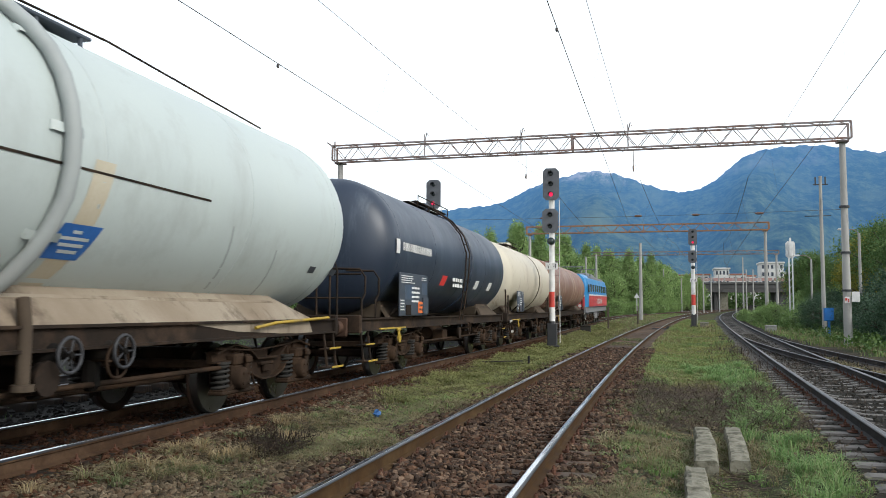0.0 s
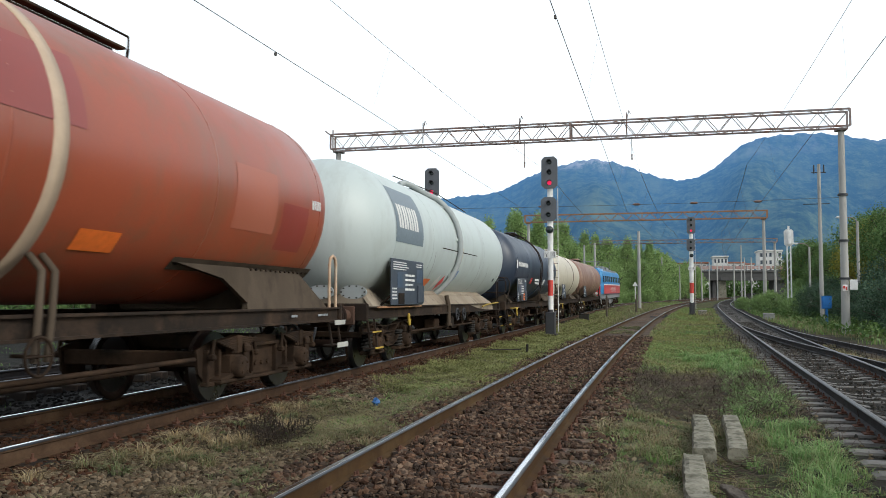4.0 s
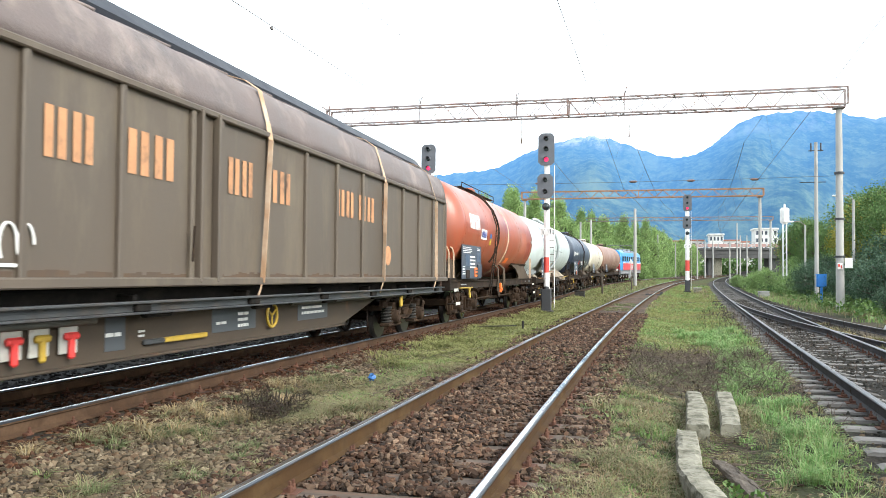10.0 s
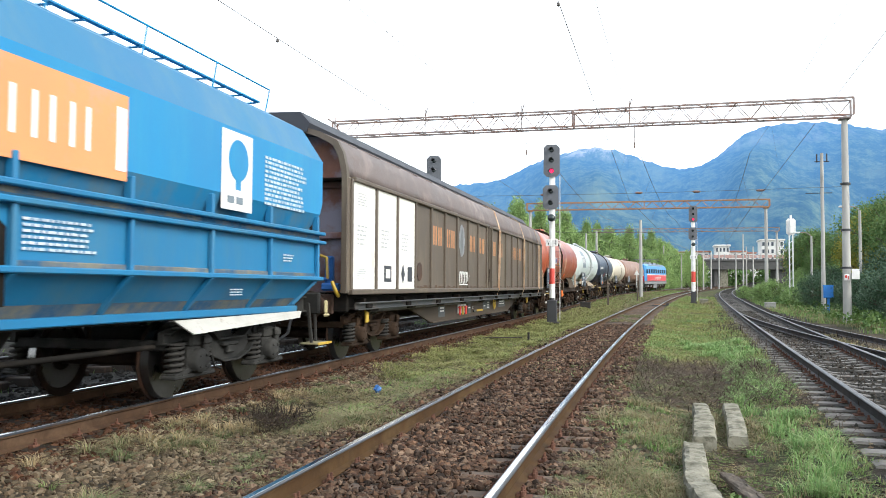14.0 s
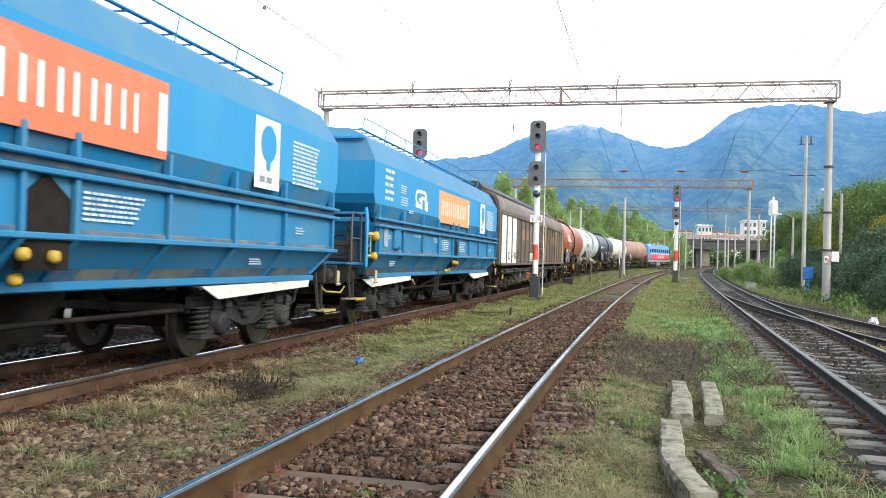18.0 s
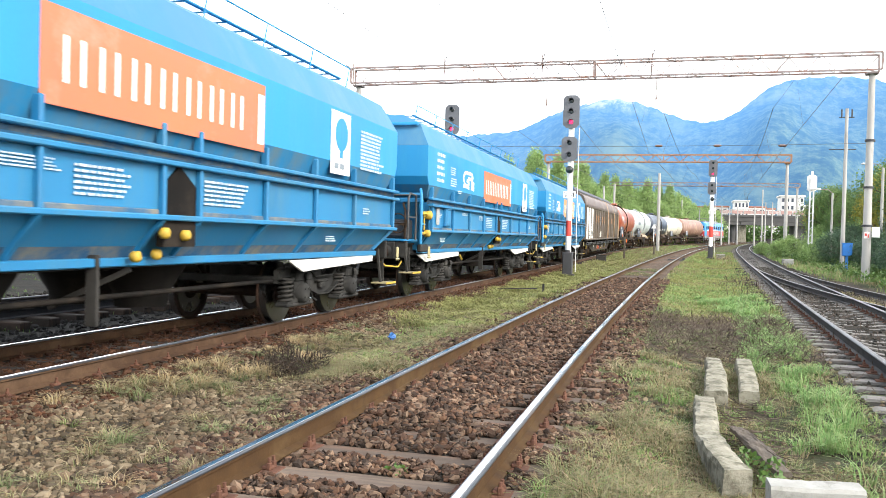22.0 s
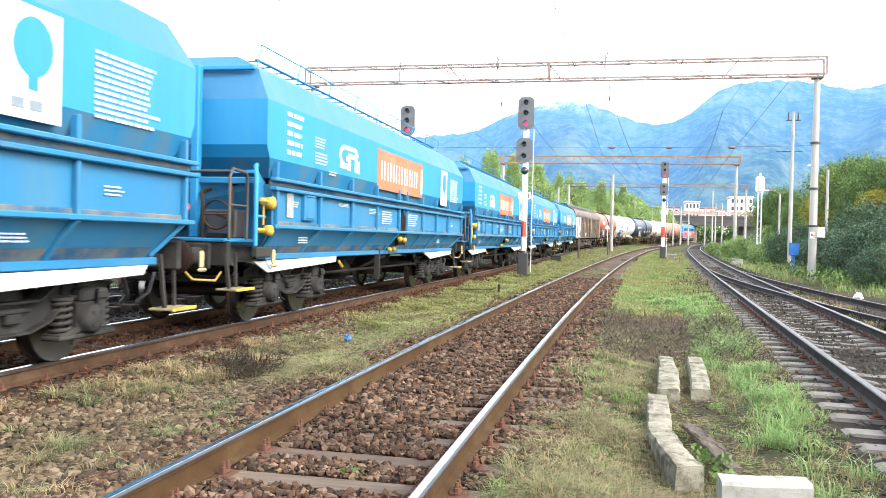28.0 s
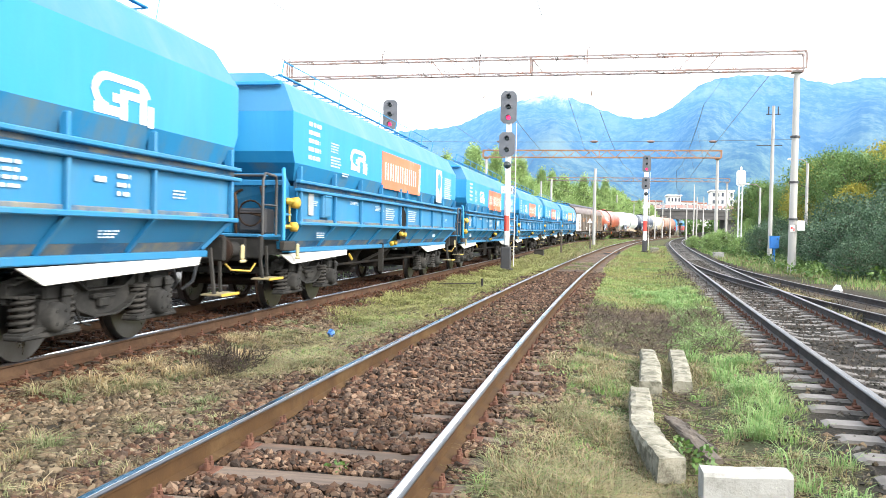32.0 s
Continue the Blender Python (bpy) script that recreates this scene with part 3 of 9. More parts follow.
# ---- stones ----
ICO = []
for s1 in (-1, 1):
    for s2 in (-1.618, 1.618):
        ICO += [(0, s1, s2), (s1, s2, 0), (s2, 0, s1)]
ICO = np.array(ICO) / 1.9
hull = bmesh.new()
for p in ICO:
    hull.verts.new(p)
bmesh.ops.convex_hull(hull, input=hull.verts)
hull.verts.index_update()
ICO_F = np.array([[v.index for v in f.verts] for f in hull.faces])
ICO = np.array([v.co[:] for v in hull.verts])
hull.free()


def stones(name, xs, ys, sizes, material, label, lift=0.25, rise=0.0):
    n = len(xs)
    jit = ICO[None] * RNG.uniform(0.5, 1.4, (n, 12, 1)) * RNG.uniform(0.55, 1.2, (n, 1, 3))
    ang = RNG.uniform(0, 2 * math.pi, n)
    tilt = RNG.uniform(-0.6, 0.6, n)
    c, s = np.cos(tilt)[:, None], np.sin(tilt)[:, None]
    yy, zz = jit[:, :, 1] * c - jit[:, :, 2] * s * 0.8, jit[:, :, 1] * s + jit[:, :, 2] * c * 0.8
    c, s = np.cos(ang)[:, None], np.sin(ang)[:, None]
    v = np.stack([jit[:, :, 0] * c - yy * s, jit[:, :, 0] * s + yy * c, zz], -1) * sizes[:, None, None]
    v += np.stack([xs, ys, terrain(xs, ys) + sizes * lift + rise], -1)[:, None]
    f = (ICO_F[None] + 12 * np.arange(n)[:, None, None]).reshape(-1, 3)
    return bulk(name, v.reshape(-1, 3), f, material, label, "ballast")


def scatter(n, x0, x1, y0, y1, power=1.0):
    """Places in a strip, denser near its start."""
    u = RNG.uniform(0, 1, n) ** power
    return RNG.uniform(x0, x1, n), y0 + (y1 - y0) * u


def off_rail(line, xs, ys, margin=0.075):
    d = line.side(xs, ys)
    return (abs(d - 0.752) > margin) & (abs(d + 0.752) > margin)


GAP_2 = 0.62


def on_sleeper(line, xs, ys, start, gap, half):
    """Whether a place lies over a sleeper of the line."""
    s = np.interp(ys, line.y, line.s)
    return (abs((s - start + gap / 2) % gap - gap / 2) < half) & (abs(line.side(xs, ys)) < 1.27)


xs, ys = scatter(66000, -1.42, 1.42, 2.6, 34, 2.0)
xs = xs + np.interp(ys, TRACKS[1].y, TRACKS[1].x)
d2 = TRACKS[1].side(xs, ys)
swept = np.maximum(np.maximum(step(ys + 0.4 * ripple(xs, ys, 1.5, 3), 6.6, 5.3), step(ys, 22, 8) * step(d2 + 0.12 * ripple(xs, ys, 2.0, 5), 0.2, 0.5)), 0.7 * step(abs(d2), 0.75, 0.9))
cover = on_sleeper(TRACKS[1], xs, ys, 2.4, GAP_2, 0.125)
bare = cover & (RNG.uniform(0, 1, len(xs)) < swept)
ok = off_rail(TRACKS[1], xs, ys, 0.09) & ~bare
xs, ys, cover = xs[ok], ys[ok], cover[ok]
stones("track_ballast", xs, ys, (0.010 + 0.025 * RNG.uniform(0, 1, len(xs)) ** 1.6) * (1 + 0.03 * ys), "stone_red", "red-brown crushed stone ballast between the rails", 0.25, np.where(cover, 0.03, 0.012))
xs, ys = scatter(9000, -1.42, 1.42, -12, 2.7)
xs = xs + np.interp(ys, TRACKS[1].y, TRACKS[1].x)
ok = off_rail(TRACKS[1], xs, ys, 0.09) & ~on_sleeper(TRACKS[1], xs, ys, 2.4, GAP_2, 0.125)
xs, ys = xs[ok], ys[ok]
stones("track_ballast", xs, ys, RNG.uniform(0.015, 0.045, len(xs)), "stone_red", "red-brown crushed stone ballast behind the viewpoint")
xs, ys = scatter(7000, -3.6, -0.95, -12, 3.1)
stones("loose_gravel", xs, ys, RNG.uniform(0.015, 0.045, len(xs)), "stone_grey", "loose grey-brown stones beside the track", 0.2)
xs, ys = scatter(24000, -1.7, 1.7, 3, 45, 1.5)
xs = xs + np.interp(ys, TRACKS[0].y, TRACKS[0].x)
ok = off_rail(TRACKS[0], xs, ys, 0.1)
xs, ys = xs[ok], ys[ok]
stones("track_ballast", xs, ys, RNG.uniform(0.02, 0.042, len(xs)) * (1 + 0.015 * ys), "stone_rust", "rust-stained crushed stone ballast, darkened for shade under the train")
xs, ys = scatter(30000, -3.6, -0.95, 3.0, 16, 1.4)
ok = (ripple(xs, ys, 0.9, 7) < 0.55) | (ys < 8)
xs, ys = xs[ok], ys[ok]
stones("loose_gravel", xs, ys, (0.010 + 0.028 * RNG.uniform(0, 1, len(xs)) ** 1.4) * (1 + 0.02 * ys), "stone_grey", "loose grey-brown stones beside the track", 0.2)
xs, ys = scatter(9000, -1.8, 1.8, 4, 55, 1.5)
xs = xs + np.interp(ys, TRACKS[2].y, TRACKS[2].x)
ok = off_rail(TRACKS[2], xs, ys, 0.1)
xs, ys = xs[ok], ys[ok]
stones("track_ballast", xs, ys, RNG.uniform(0.015, 0.034, len(xs)) * (1 + 0.015 * ys), "stone_dark", "dark stone ballast between pale sleepers", 0.1)
xs, ys = scatter(9000, -13, -6.2, 2, 34, 1.2)
stones("loose_gravel", xs, ys, RNG.uniform(0.02, 0.06, len(xs)), "stone_shaded", "coarse gravel coloured dark for shade beyond the train's track", 0.2)
xs, ys = scatter(13000, 0.95, 4.0, 3.2, 16, 1.3)
ok = (RNG.uniform(0, 1, len(xs)) < 0.9 * step(xs, 2.0, 1.2) + 0.22) & (ripple(xs, ys, 1.3, 2) > -0.45)
xs, ys = xs[ok], ys[ok]
stones("loose_gravel", xs, ys, 0.010 + 0.032 * RNG.uniform(0, 1, len(xs)) ** 2, "stone_grey", "small stones strewn over dry grass", 0.1)

# ---- grass ----


def blades(name, xs, ys, heights, material, label, width=0.006, lean=0.5, curl=0.6, fan=None):
    """Bent grass blades, three faces each."""
    n = len(xs)
    a = RNG.uniform(0, 2 * math.pi, n) if fan is None else fan + RNG.normal(0, 0.7, n)
    k = RNG.uniform(0.1, 1.0, n) * lean
    dx, dy = np.cos(a), np.sin(a)
    w = width * RNG.uniform(0.6, 1.4, n)
    ux, uy = -dy * w, dx * w
    z0 = terrain(xs, ys) - 0.01
    mid, tip = heights * 0.55, heights
    mx, my = xs + dx * mid * k * 0.5, ys + dy * mid * k * 0.5
    tx, ty = xs + dx * tip * k * (1 + curl), ys + dy * tip * k * (1 + curl)
    v = np.stack([np.stack([xs - ux, ys - uy, z0], -1), np.stack([xs + ux, ys + uy, z0], -1), np.stack([mx - ux * 0.8, my - uy * 0.8, z0 + mid], -1),
                  np.stack([mx + ux * 0.8, my + uy * 0.8, z0 + mid], -1), np.stack([tx, ty, z0 + tip * (1 - 0.35 * k)], -1)], 1)
    f = (np.array([(0, 1, 3), (0, 3, 2), (2, 3, 4)])[None] + 5 * np.arange(n)[:, None, None]).reshape(-1, 3)
    return bulk(name, v.reshape(-1, 3), f, material, label, "grass")


def tufts(n, per, x0, x1, y0, y1, radius, power=1.0, keep=None):
    """Clumps of blades: many places close round fewer centres."""
    cx, cy = scatter(n, x0, x1, y0, y1, power)
    if keep is not None:
        ok = keep(cx, cy)
        cx, cy = cx[ok], cy[ok]
    r = radius * (1 + 0.02 * np.clip(cy, 0, None))
    cx, cy, r = (np.repeat(v, per) for v in (cx, cy, r))
    a, q = RNG.uniform(0, 2 * math.pi, len(cx)), np.sqrt(RNG.uniform(0, 1, len(cx)))
    return cx + np.cos(a) * q * r, cy + np.sin(a) * q * r, a


def clear(xs, ys, gap=1.15):
    ok = np.ones(len(xs), bool)
    for tr in TRACKS:
        ok &= abs(tr.side(xs, ys)) > gap
    return ok


def far_width(ys, w=0.0017):
    return w * (1 + np.clip(ys, 0, None) / 5)


def lawn(name, n, per, x0, x1, y0, y1, radius, power, h0, h1, material, label, keep=None, gap=1.15, lean=0.5):
    xs, ys, fan = tufts(n, per, x0, x1, y0, y1, radius, power, keep)
    ok = clear(xs, ys, gap)
    xs, ys, fan = xs[ok], ys[ok], fan[ok]
    tall = (0.6 + 0.4 * ripple(xs, ys, 1.7, 3)) * RNG.uniform(h0, h1, len(xs)) + 0.4 * h0
    return blades(name, xs, ys, tall, material, label, far_width(ys), lean, 0.8, fan)


def grows(which, gain=1.0):
    """A chance by which a tuft stands at a place."""
    return lambda x, y: RNG.uniform(0, 1, len(x)) < gain * covers(x, y)[which]


DRY, GREEN = grows(0), grows(1)
lawn("dry_grass", 7600, 34, -3.6, -0.7, 3.2, 17, 0.05, 1.3, 0.04, 0.16, "grass_dry", "sparse dry grass tufts among loose stones", DRY, 1.0, 1.7)
lawn("green_grass", 900, 26, -3.6, -0.7, 3.2, 17, 0.045, 1.2, 0.06, 0.2, "grass_green", "single green tufts among loose stones", GREEN, 1.0, 1.3)
lawn("dry_grass", 9000, 28, -4.5, -0.4, 14, 80, 0.15, 1.5, 0.06, 0.22, "grass_meadow", "long dry grass strip along the track", DRY, 1.0, 1.4)
lawn("green_grass", 2200, 26, -4.5, -0.4, 8, 80, 0.12, 1.4, 0.06, 0.2, "grass_green", "green grass among dry stems along the track", GREEN, 1.0, 0.7)
lawn("dry_grass", 6000, 30, 0.9, 4.3, 3.0, 24, 0.085, 1.5, 0.015, 0.09, "grass_dry", "matted dry grass beside the track", DRY, 1.0, 2.2)
CLUMP = lambda x, y: RNG.uniform(0, 1, len(x)) < 0.25 + 0.75 * step(ripple(x, y, 0.8, 8), -0.2, 0.5)
lawn("dry_grass", 95, 110, -3.3, -0.75, 3.4, 12, 0.07, 1.2, 0.06, 0.19, "grass_dry", "golden tufts standing among loose stones", CLUMP, 1.0, 1.7)
lawn("green_grass", 55, 100, -3.2, -0.75, 3.4, 13, 0.07, 1.2, 0.06, 0.18, "weed_grey", "grey-green tufts standing among loose stones", CLUMP, 1.0, 1.6)
lawn("dry_grass", 700, 60, 1.1, 2.7, 3.0, 12, 0.09, 1.3, 0.06, 0.19, "grass_dry", "golden tufts in the matted grass", DRY, 1.0, 1.3)
lawn("grey_weeds", 1300, 40, 0.95, 2.8, 3.2, 17, 0.09, 1.3, 0.03, 0.11, "weed_grey", "soft grey-green weeds in the dry grass", CLUMP, 1.0, 1.2)
lawn("grey_weeds", 60, 60, -3.4, -0.75, 3.4, 13, 0.09, 1.2, 0.03, 0.12, "weed_grey", "soft grey-green weeds among loose stones", CLUMP, 1.0, 1.2)
lawn("straw", 200, 60, 1.25, 2.6, 3.4, 12, 0.10, 1.2, 0.04, 0.13, "straw", "pale straw tufts in the matted grass", CLUMP, 1.0, 1.8)
lawn("green_grass", 160, 40, 1.35, 2.6, 3.4, 12, 0.08, 1.2, 0.03, 0.12, "grass_green", "yellow-green tufts in the matted grass", CLUMP, 1.0, 1.5)
IN_TRACK = lambda x, y: (abs(TRACKS[1].side(x, y)) < 0.62) & (ripple(x, y, 0.5, 6) > 0.1)
lawn("straw", 22, 110, -3.35, -2.5, 5.0, 11, 0.08, 1.0, 0.08, 0.24, "straw", "golden straw tufts beside the rail", CLUMP, 1.0, 1.3)
lawn("straw", 60, 90, 4.9, 7.0, 14, 24, 0.10, 1.0, 0.10, 0.3, "straw", "pale straw tufts beside the siding", CLUMP, 1.0, 0.9)
lawn("dry_grass", 160, 60, 4.9, 7.6, 12, 30, 0.12, 1.0, 0.08, 0.28, "grass_dry", "tall yellow grass beside the siding", CLUMP, 1.0, 0.9)
lawn("track_weeds", 420, 22, -0.8, 1.6, 11, 48, 0.10, 1.1, 0.04, 0.14, "weed_grey", "low grey-green weeds between the rails", IN_TRACK, 0.0, 1.2)
lawn("track_weeds", 160, 22, -0.8, 1.6, 11, 48, 0.08, 1.1, 0.04, 0.14, "grass_dry", "dry tufts between the rails", IN_TRACK, 0.0, 1.2)
lawn("straw", 30, 90, -3.5, -0.75, 3.4, 12, 0.08, 1.2, 0.04, 0.14, "straw", "pale straw tufts among loose stones", CLUMP, 1.0, 1.8)
lawn("green_grass", 120, 45, 1.1, 2.7, 3.0, 12, 0.08, 1.3, 0.06, 0.17, "grass_green", "green tufts in the matted grass", DRY, 1.0, 1.3)
lawn("dry_grass", 900, 16, 0.9, 4.3, 3.0, 16, 0.06, 1.4, 0.06, 0.2, "grass_dry", "longer straw stems in matted grass", DRY, 1.0, 1.4)
lawn("green_grass", 5200, 32, 0.9, 4.6, 3.0, 30, 0.08, 1.4, 0.02, 0.14, "grass_green", "fresh green grass beside fallen concrete posts", GREEN, 1.0, 1.3)
lawn("green_grass", 900, 40, 2.7, 4.4, 3.2, 26, 0.075, 1.2, 0.08, 0.30, "grass_lime", "taller fresh grass clumps beside the siding", grows(1, 0.9), 1.0, 1.1)
lawn("dry_grass", 2600, 22, 0.9, 4.3, -12, 3.1, 0.1, 1.0, 0.02, 0.10, "grass_dry", "matted dry grass behind the viewpoint", DRY, 1.0, 1.8)
lawn("green_grass", 1800, 22, 0.9, 4.3, -12, 3.1, 0.09, 1.0, 0.03, 0.13, "grass_green", "green grass behind the viewpoint", GREEN, 1.0, 1.3)
lawn("weed_leaves", 1000, 12, 1.0, 2.9, 3.2, 12, 0.05, 1.2, 0.03, 0.09, "weed", "grey-green weeds beside the rail", grows(0, 0.5), 1.0, 1.0)
lawn("green_grass", 3600, 24, 1.2, 8.0, 18, 95, 0.26, 1.3, 0.04, 0.15, "grass_green", "short green grass between the tracks", GREEN)
lawn("dry_grass", 3600, 22, 1.2, 8.0, 18, 95, 0.26, 1.3, 0.04, 0.15, "grass_meadow", "short yellowed grass between the tracks", DRY)
lawn("green_grass", 2200, 24, 7.0, 18, 16, 90, 0.4, 1.2, 0.10, 0.40, "grass_green", "tall green weeds beyond the siding", GREEN, 1.6)
lawn("dry_grass", 1800, 22, 6.0, 18, 12, 80, 0.35, 1.2, 0.10, 0.40, "grass_dry", "dry grass beyond the siding", DRY, 1.6)
lawn("dry_grass", 900, 26, -2.5, 2.5, 40, 130, 0.6, 1.0, 0.08, 0.24, "grass_dry", "yellow grass verge near distant signals")
lawn("green_grass", 1100, 24, -9, 5, 60, 150, 0.6, 1.0, 0.08, 0.25, "grass_green", "green verge grass along distant tracks")
lawn("scrub_grass", 500, 14, -20, -7.2, 0, 70, 0.3, 1.0, 0.04, 0.16, "weed", "low dark weeds on the far side of the train", None, 1.8)

# ---- dead twigs ----


def twigs(name, n, x0, x1, y0, y1, length, label, height=0.12, flat=0.3, gap=1.0, material="twig"):
    xs, ys = scatter(n, x0, x1, y0, y1)
    ok = clear(xs, ys, gap)
    xs, ys = xs[ok], ys[ok]
    n = len(xs)
    a, e = RNG.uniform(0, 2 * math.pi, n), RNG.uniform(0.0, flat, n)
    ln = length * RNG.uniform(0.4, 1.2, n)
    p0 = np.stack([xs, ys, terrain(xs, ys) + RNG.uniform(0, height, n)], -1)
    d = np.stack([np.cos(a) * np.cos(e), np.sin(a) * np.cos(e), np.sin(e)], -1) * ln[:, None]
    side = np.stack([-np.sin(a), np.cos(a), 0 * a], -1) * 0.0022 * (1 + ys[:, None] / 12)
    up = np.array([0, 0, 0.006])
    bend = RNG.normal(0, 0.05, (n, 3)) * ln[:, None]
    q = p0 + d * 0.5 + bend
    v = np.stack([p0 - side, p0 + side, p0 + up, q - side, q + side, q + up, p0 + d], 1)
    f = (np.array([(0, 1, 4), (0, 4, 3), (1, 2, 5), (1, 5, 4), (2, 0, 3), (2, 3, 5), (3, 4, 6), (4, 5, 6), (5, 3, 6)])[None] + 7 * np.arange(n)[:, None, None]).reshape(-1, 3)
    return bulk(name, v.reshape(-1, 3), f, material, label, "dead plants")


twigs("dead_twigs", 2600, 1.5, 3.9, 11.6, 18.5, 0.24, "dark dead twigs heaped in the grass", 0.16, 0.9)
twigs("dead_twigs", 420, -2.75, -2.15, 8.7, 9.5, 0.2, "dark withered weed clump beside the track", 0.2, 1.4, material="twig_dark")
twigs("dead_twigs", 260, 2.35, 2.75, 5.9, 9.0, 0.25, "dry stalks caught between fallen concrete posts", 0.10)
twigs("dead_twigs", 900, -3.4, -1.2, 9, 24, 0.25, "dry brown stalks along the ballast edge", 0.08)
twigs("dead_twigs", 900, 4.2, 8.0, 14, 40, 0.35, "brown stalks growing between sleepers", 0.05, 1.4)
twigs("dead_twigs", 900, 3.6, 6.4, 9, 34, 0.22, "thin brown weeds growing between the rails", 0.03, 1.5, 0.0)

# ---- fallen concrete posts ----


def bar_along(points, w, h, seed):
    """A rough square concrete post along points, with chipped edges."""
    r = np.random.default_rng(seed)
    pts = [Vector(p) for p in points]
    fine = []
    for a, b in zip(pts[:-1], pts[1:]):
        k = max(int((b - a).length / 0.09), 1)
        fine += [a.lerp(b, i / k) for i in range(k)]
    fine.append(pts[-1])
    rings = []
    for i, p in enumerate(fine):
        d = (fine[min(i + 1, len(fine) - 1)] - fine[max(i - 1, 0)]).normalized()
        s = d.cross(Vector((0, 0, 1))).normalized()
        u = s.cross(d)
        prof = [(-1, -1), (1, -1), (1, 0.55), (0.86, 0.94), (0.45, 1), (-0.45, 1), (-0.88, 0.92), (-1, 0.5)]
        chip = 1 - (0.22 * r.random() if r.random() < 0.3 else 0)
        rings.append([p + s * (a * w / 2 + r.normal(0, 0.004)) + u * (b * h / 2 * (chip if b > 0.3 and a > 0 else 1) + r.normal(0, 0.005)) for a, b in prof])
    return Mesh().loft(rings)


def post(points, w, h, seed, label):
    root = thing("concrete_post", label, "concrete post", "fallen concrete posts")
    part("post_body", bar_along(points, w, h, seed), "concrete_old", root)
    return root


post([(2.41, 11.55, -0.24), (2.40, 10.9, -0.215), (2.385, 10.2, -0.205)], 0.20, 0.2, 1, "broken grey concrete post lying in dry grass")
post([(2.375, 10.12, -0.19), (2.33, 9.3, -0.19), (2.30, 8.72, -0.21)], 0.23, 0.22, 4, "chipped grey concrete post end lying in dry grass")
post([(2.80, 11.7, -0.24), (2.745, 10.5, -0.22), (2.70, 9.75, -0.215), (2.64, 8.95, -0.22)], 0.2, 0.19, 2, "cracked grey concrete post lying in green grass")
post([(2.18, 8.45, -0.21), (2.165, 7.7, -0.205), (2.14, 6.95, -0.21), (2.20, 6.35, -0.215), (2.29, 5.82, -0.22)], 0.20, 0.19, 3, "bent grey concrete post lying in the grass")
board = thing("wooden_board", "rotten grey wooden board lying in the grass", "wooden board")
part("board_plank", bar_along([(2.40, 7.45, -0.20), (2.47, 6.8, -0.17), (2.60, 6.0, -0.18)], 0.10, 0.04, 6), "old_wood", board)
part("board_splinter", bar_along([(2.46, 7.3, -0.19), (2.54, 6.7, -0.16), (2.63, 6.25, -0.17)], 0.035, 0.03, 7), "old_wood", board)
block = thing("concrete_block", "pale limewashed concrete block sunk in the grass", "concrete block")
bl = np.random.default_rng(2)
rough = []
for k in range(12):
    f = k / 11
    rough.append([(-0.265 + 0.53 * f, 0.1 * a + bl.normal(0, 0.0012), 0.18 * b - (0.004 * math.sin(f * 5) if b > 0 else 0) + bl.normal(0, 0.0014)) for a, b in ((-1, -1), (1, -1), (1, 0.85), (0.8, 1), (-0.85, 1), (-1, 0.88))])
part("block_body", Mesh().loft(rough), "concrete_white", block, at=pose(2.70, 5.44, -0.255, 1.5, -1, 3))


def crumple(at, size, seed, n=10):
    r = np.random.default_rng(seed)
    m = Mesh()
    prof = [(math.sin(math.pi * (i + 0.3) / 7) * size, size * (0.9 - i * 0.28)) for i in range(7)]
    m.lathe(prof[::-1], "z", at, n, False)
    m.v = [(x + r.normal(0, size * 0.2), y + r.normal(0, size * 0.2), z + r.normal(0, size * 0.16)) for x, y, z in m.v]
    return m


for nm, p, s, mt, lb in (("plastic_bag", (-2.16, 11.85, -0.16), 0.06, "bag_blue", "crumpled blue plastic bag lying on gravel"),
                         ("plastic_bag", (8.7, 26.7, -0.08), 0.14, "bag_white", "crumpled white plastic bag lying beside the siding"),
                         ("litter", (2.04, 5.3, -0.275), 0.045, "bag_white", "crumpled white litter beside a fallen post")):
    b = thing(nm, lb, "litter")
    part("bag_skin", crumple(p, s, 3), mt, b)

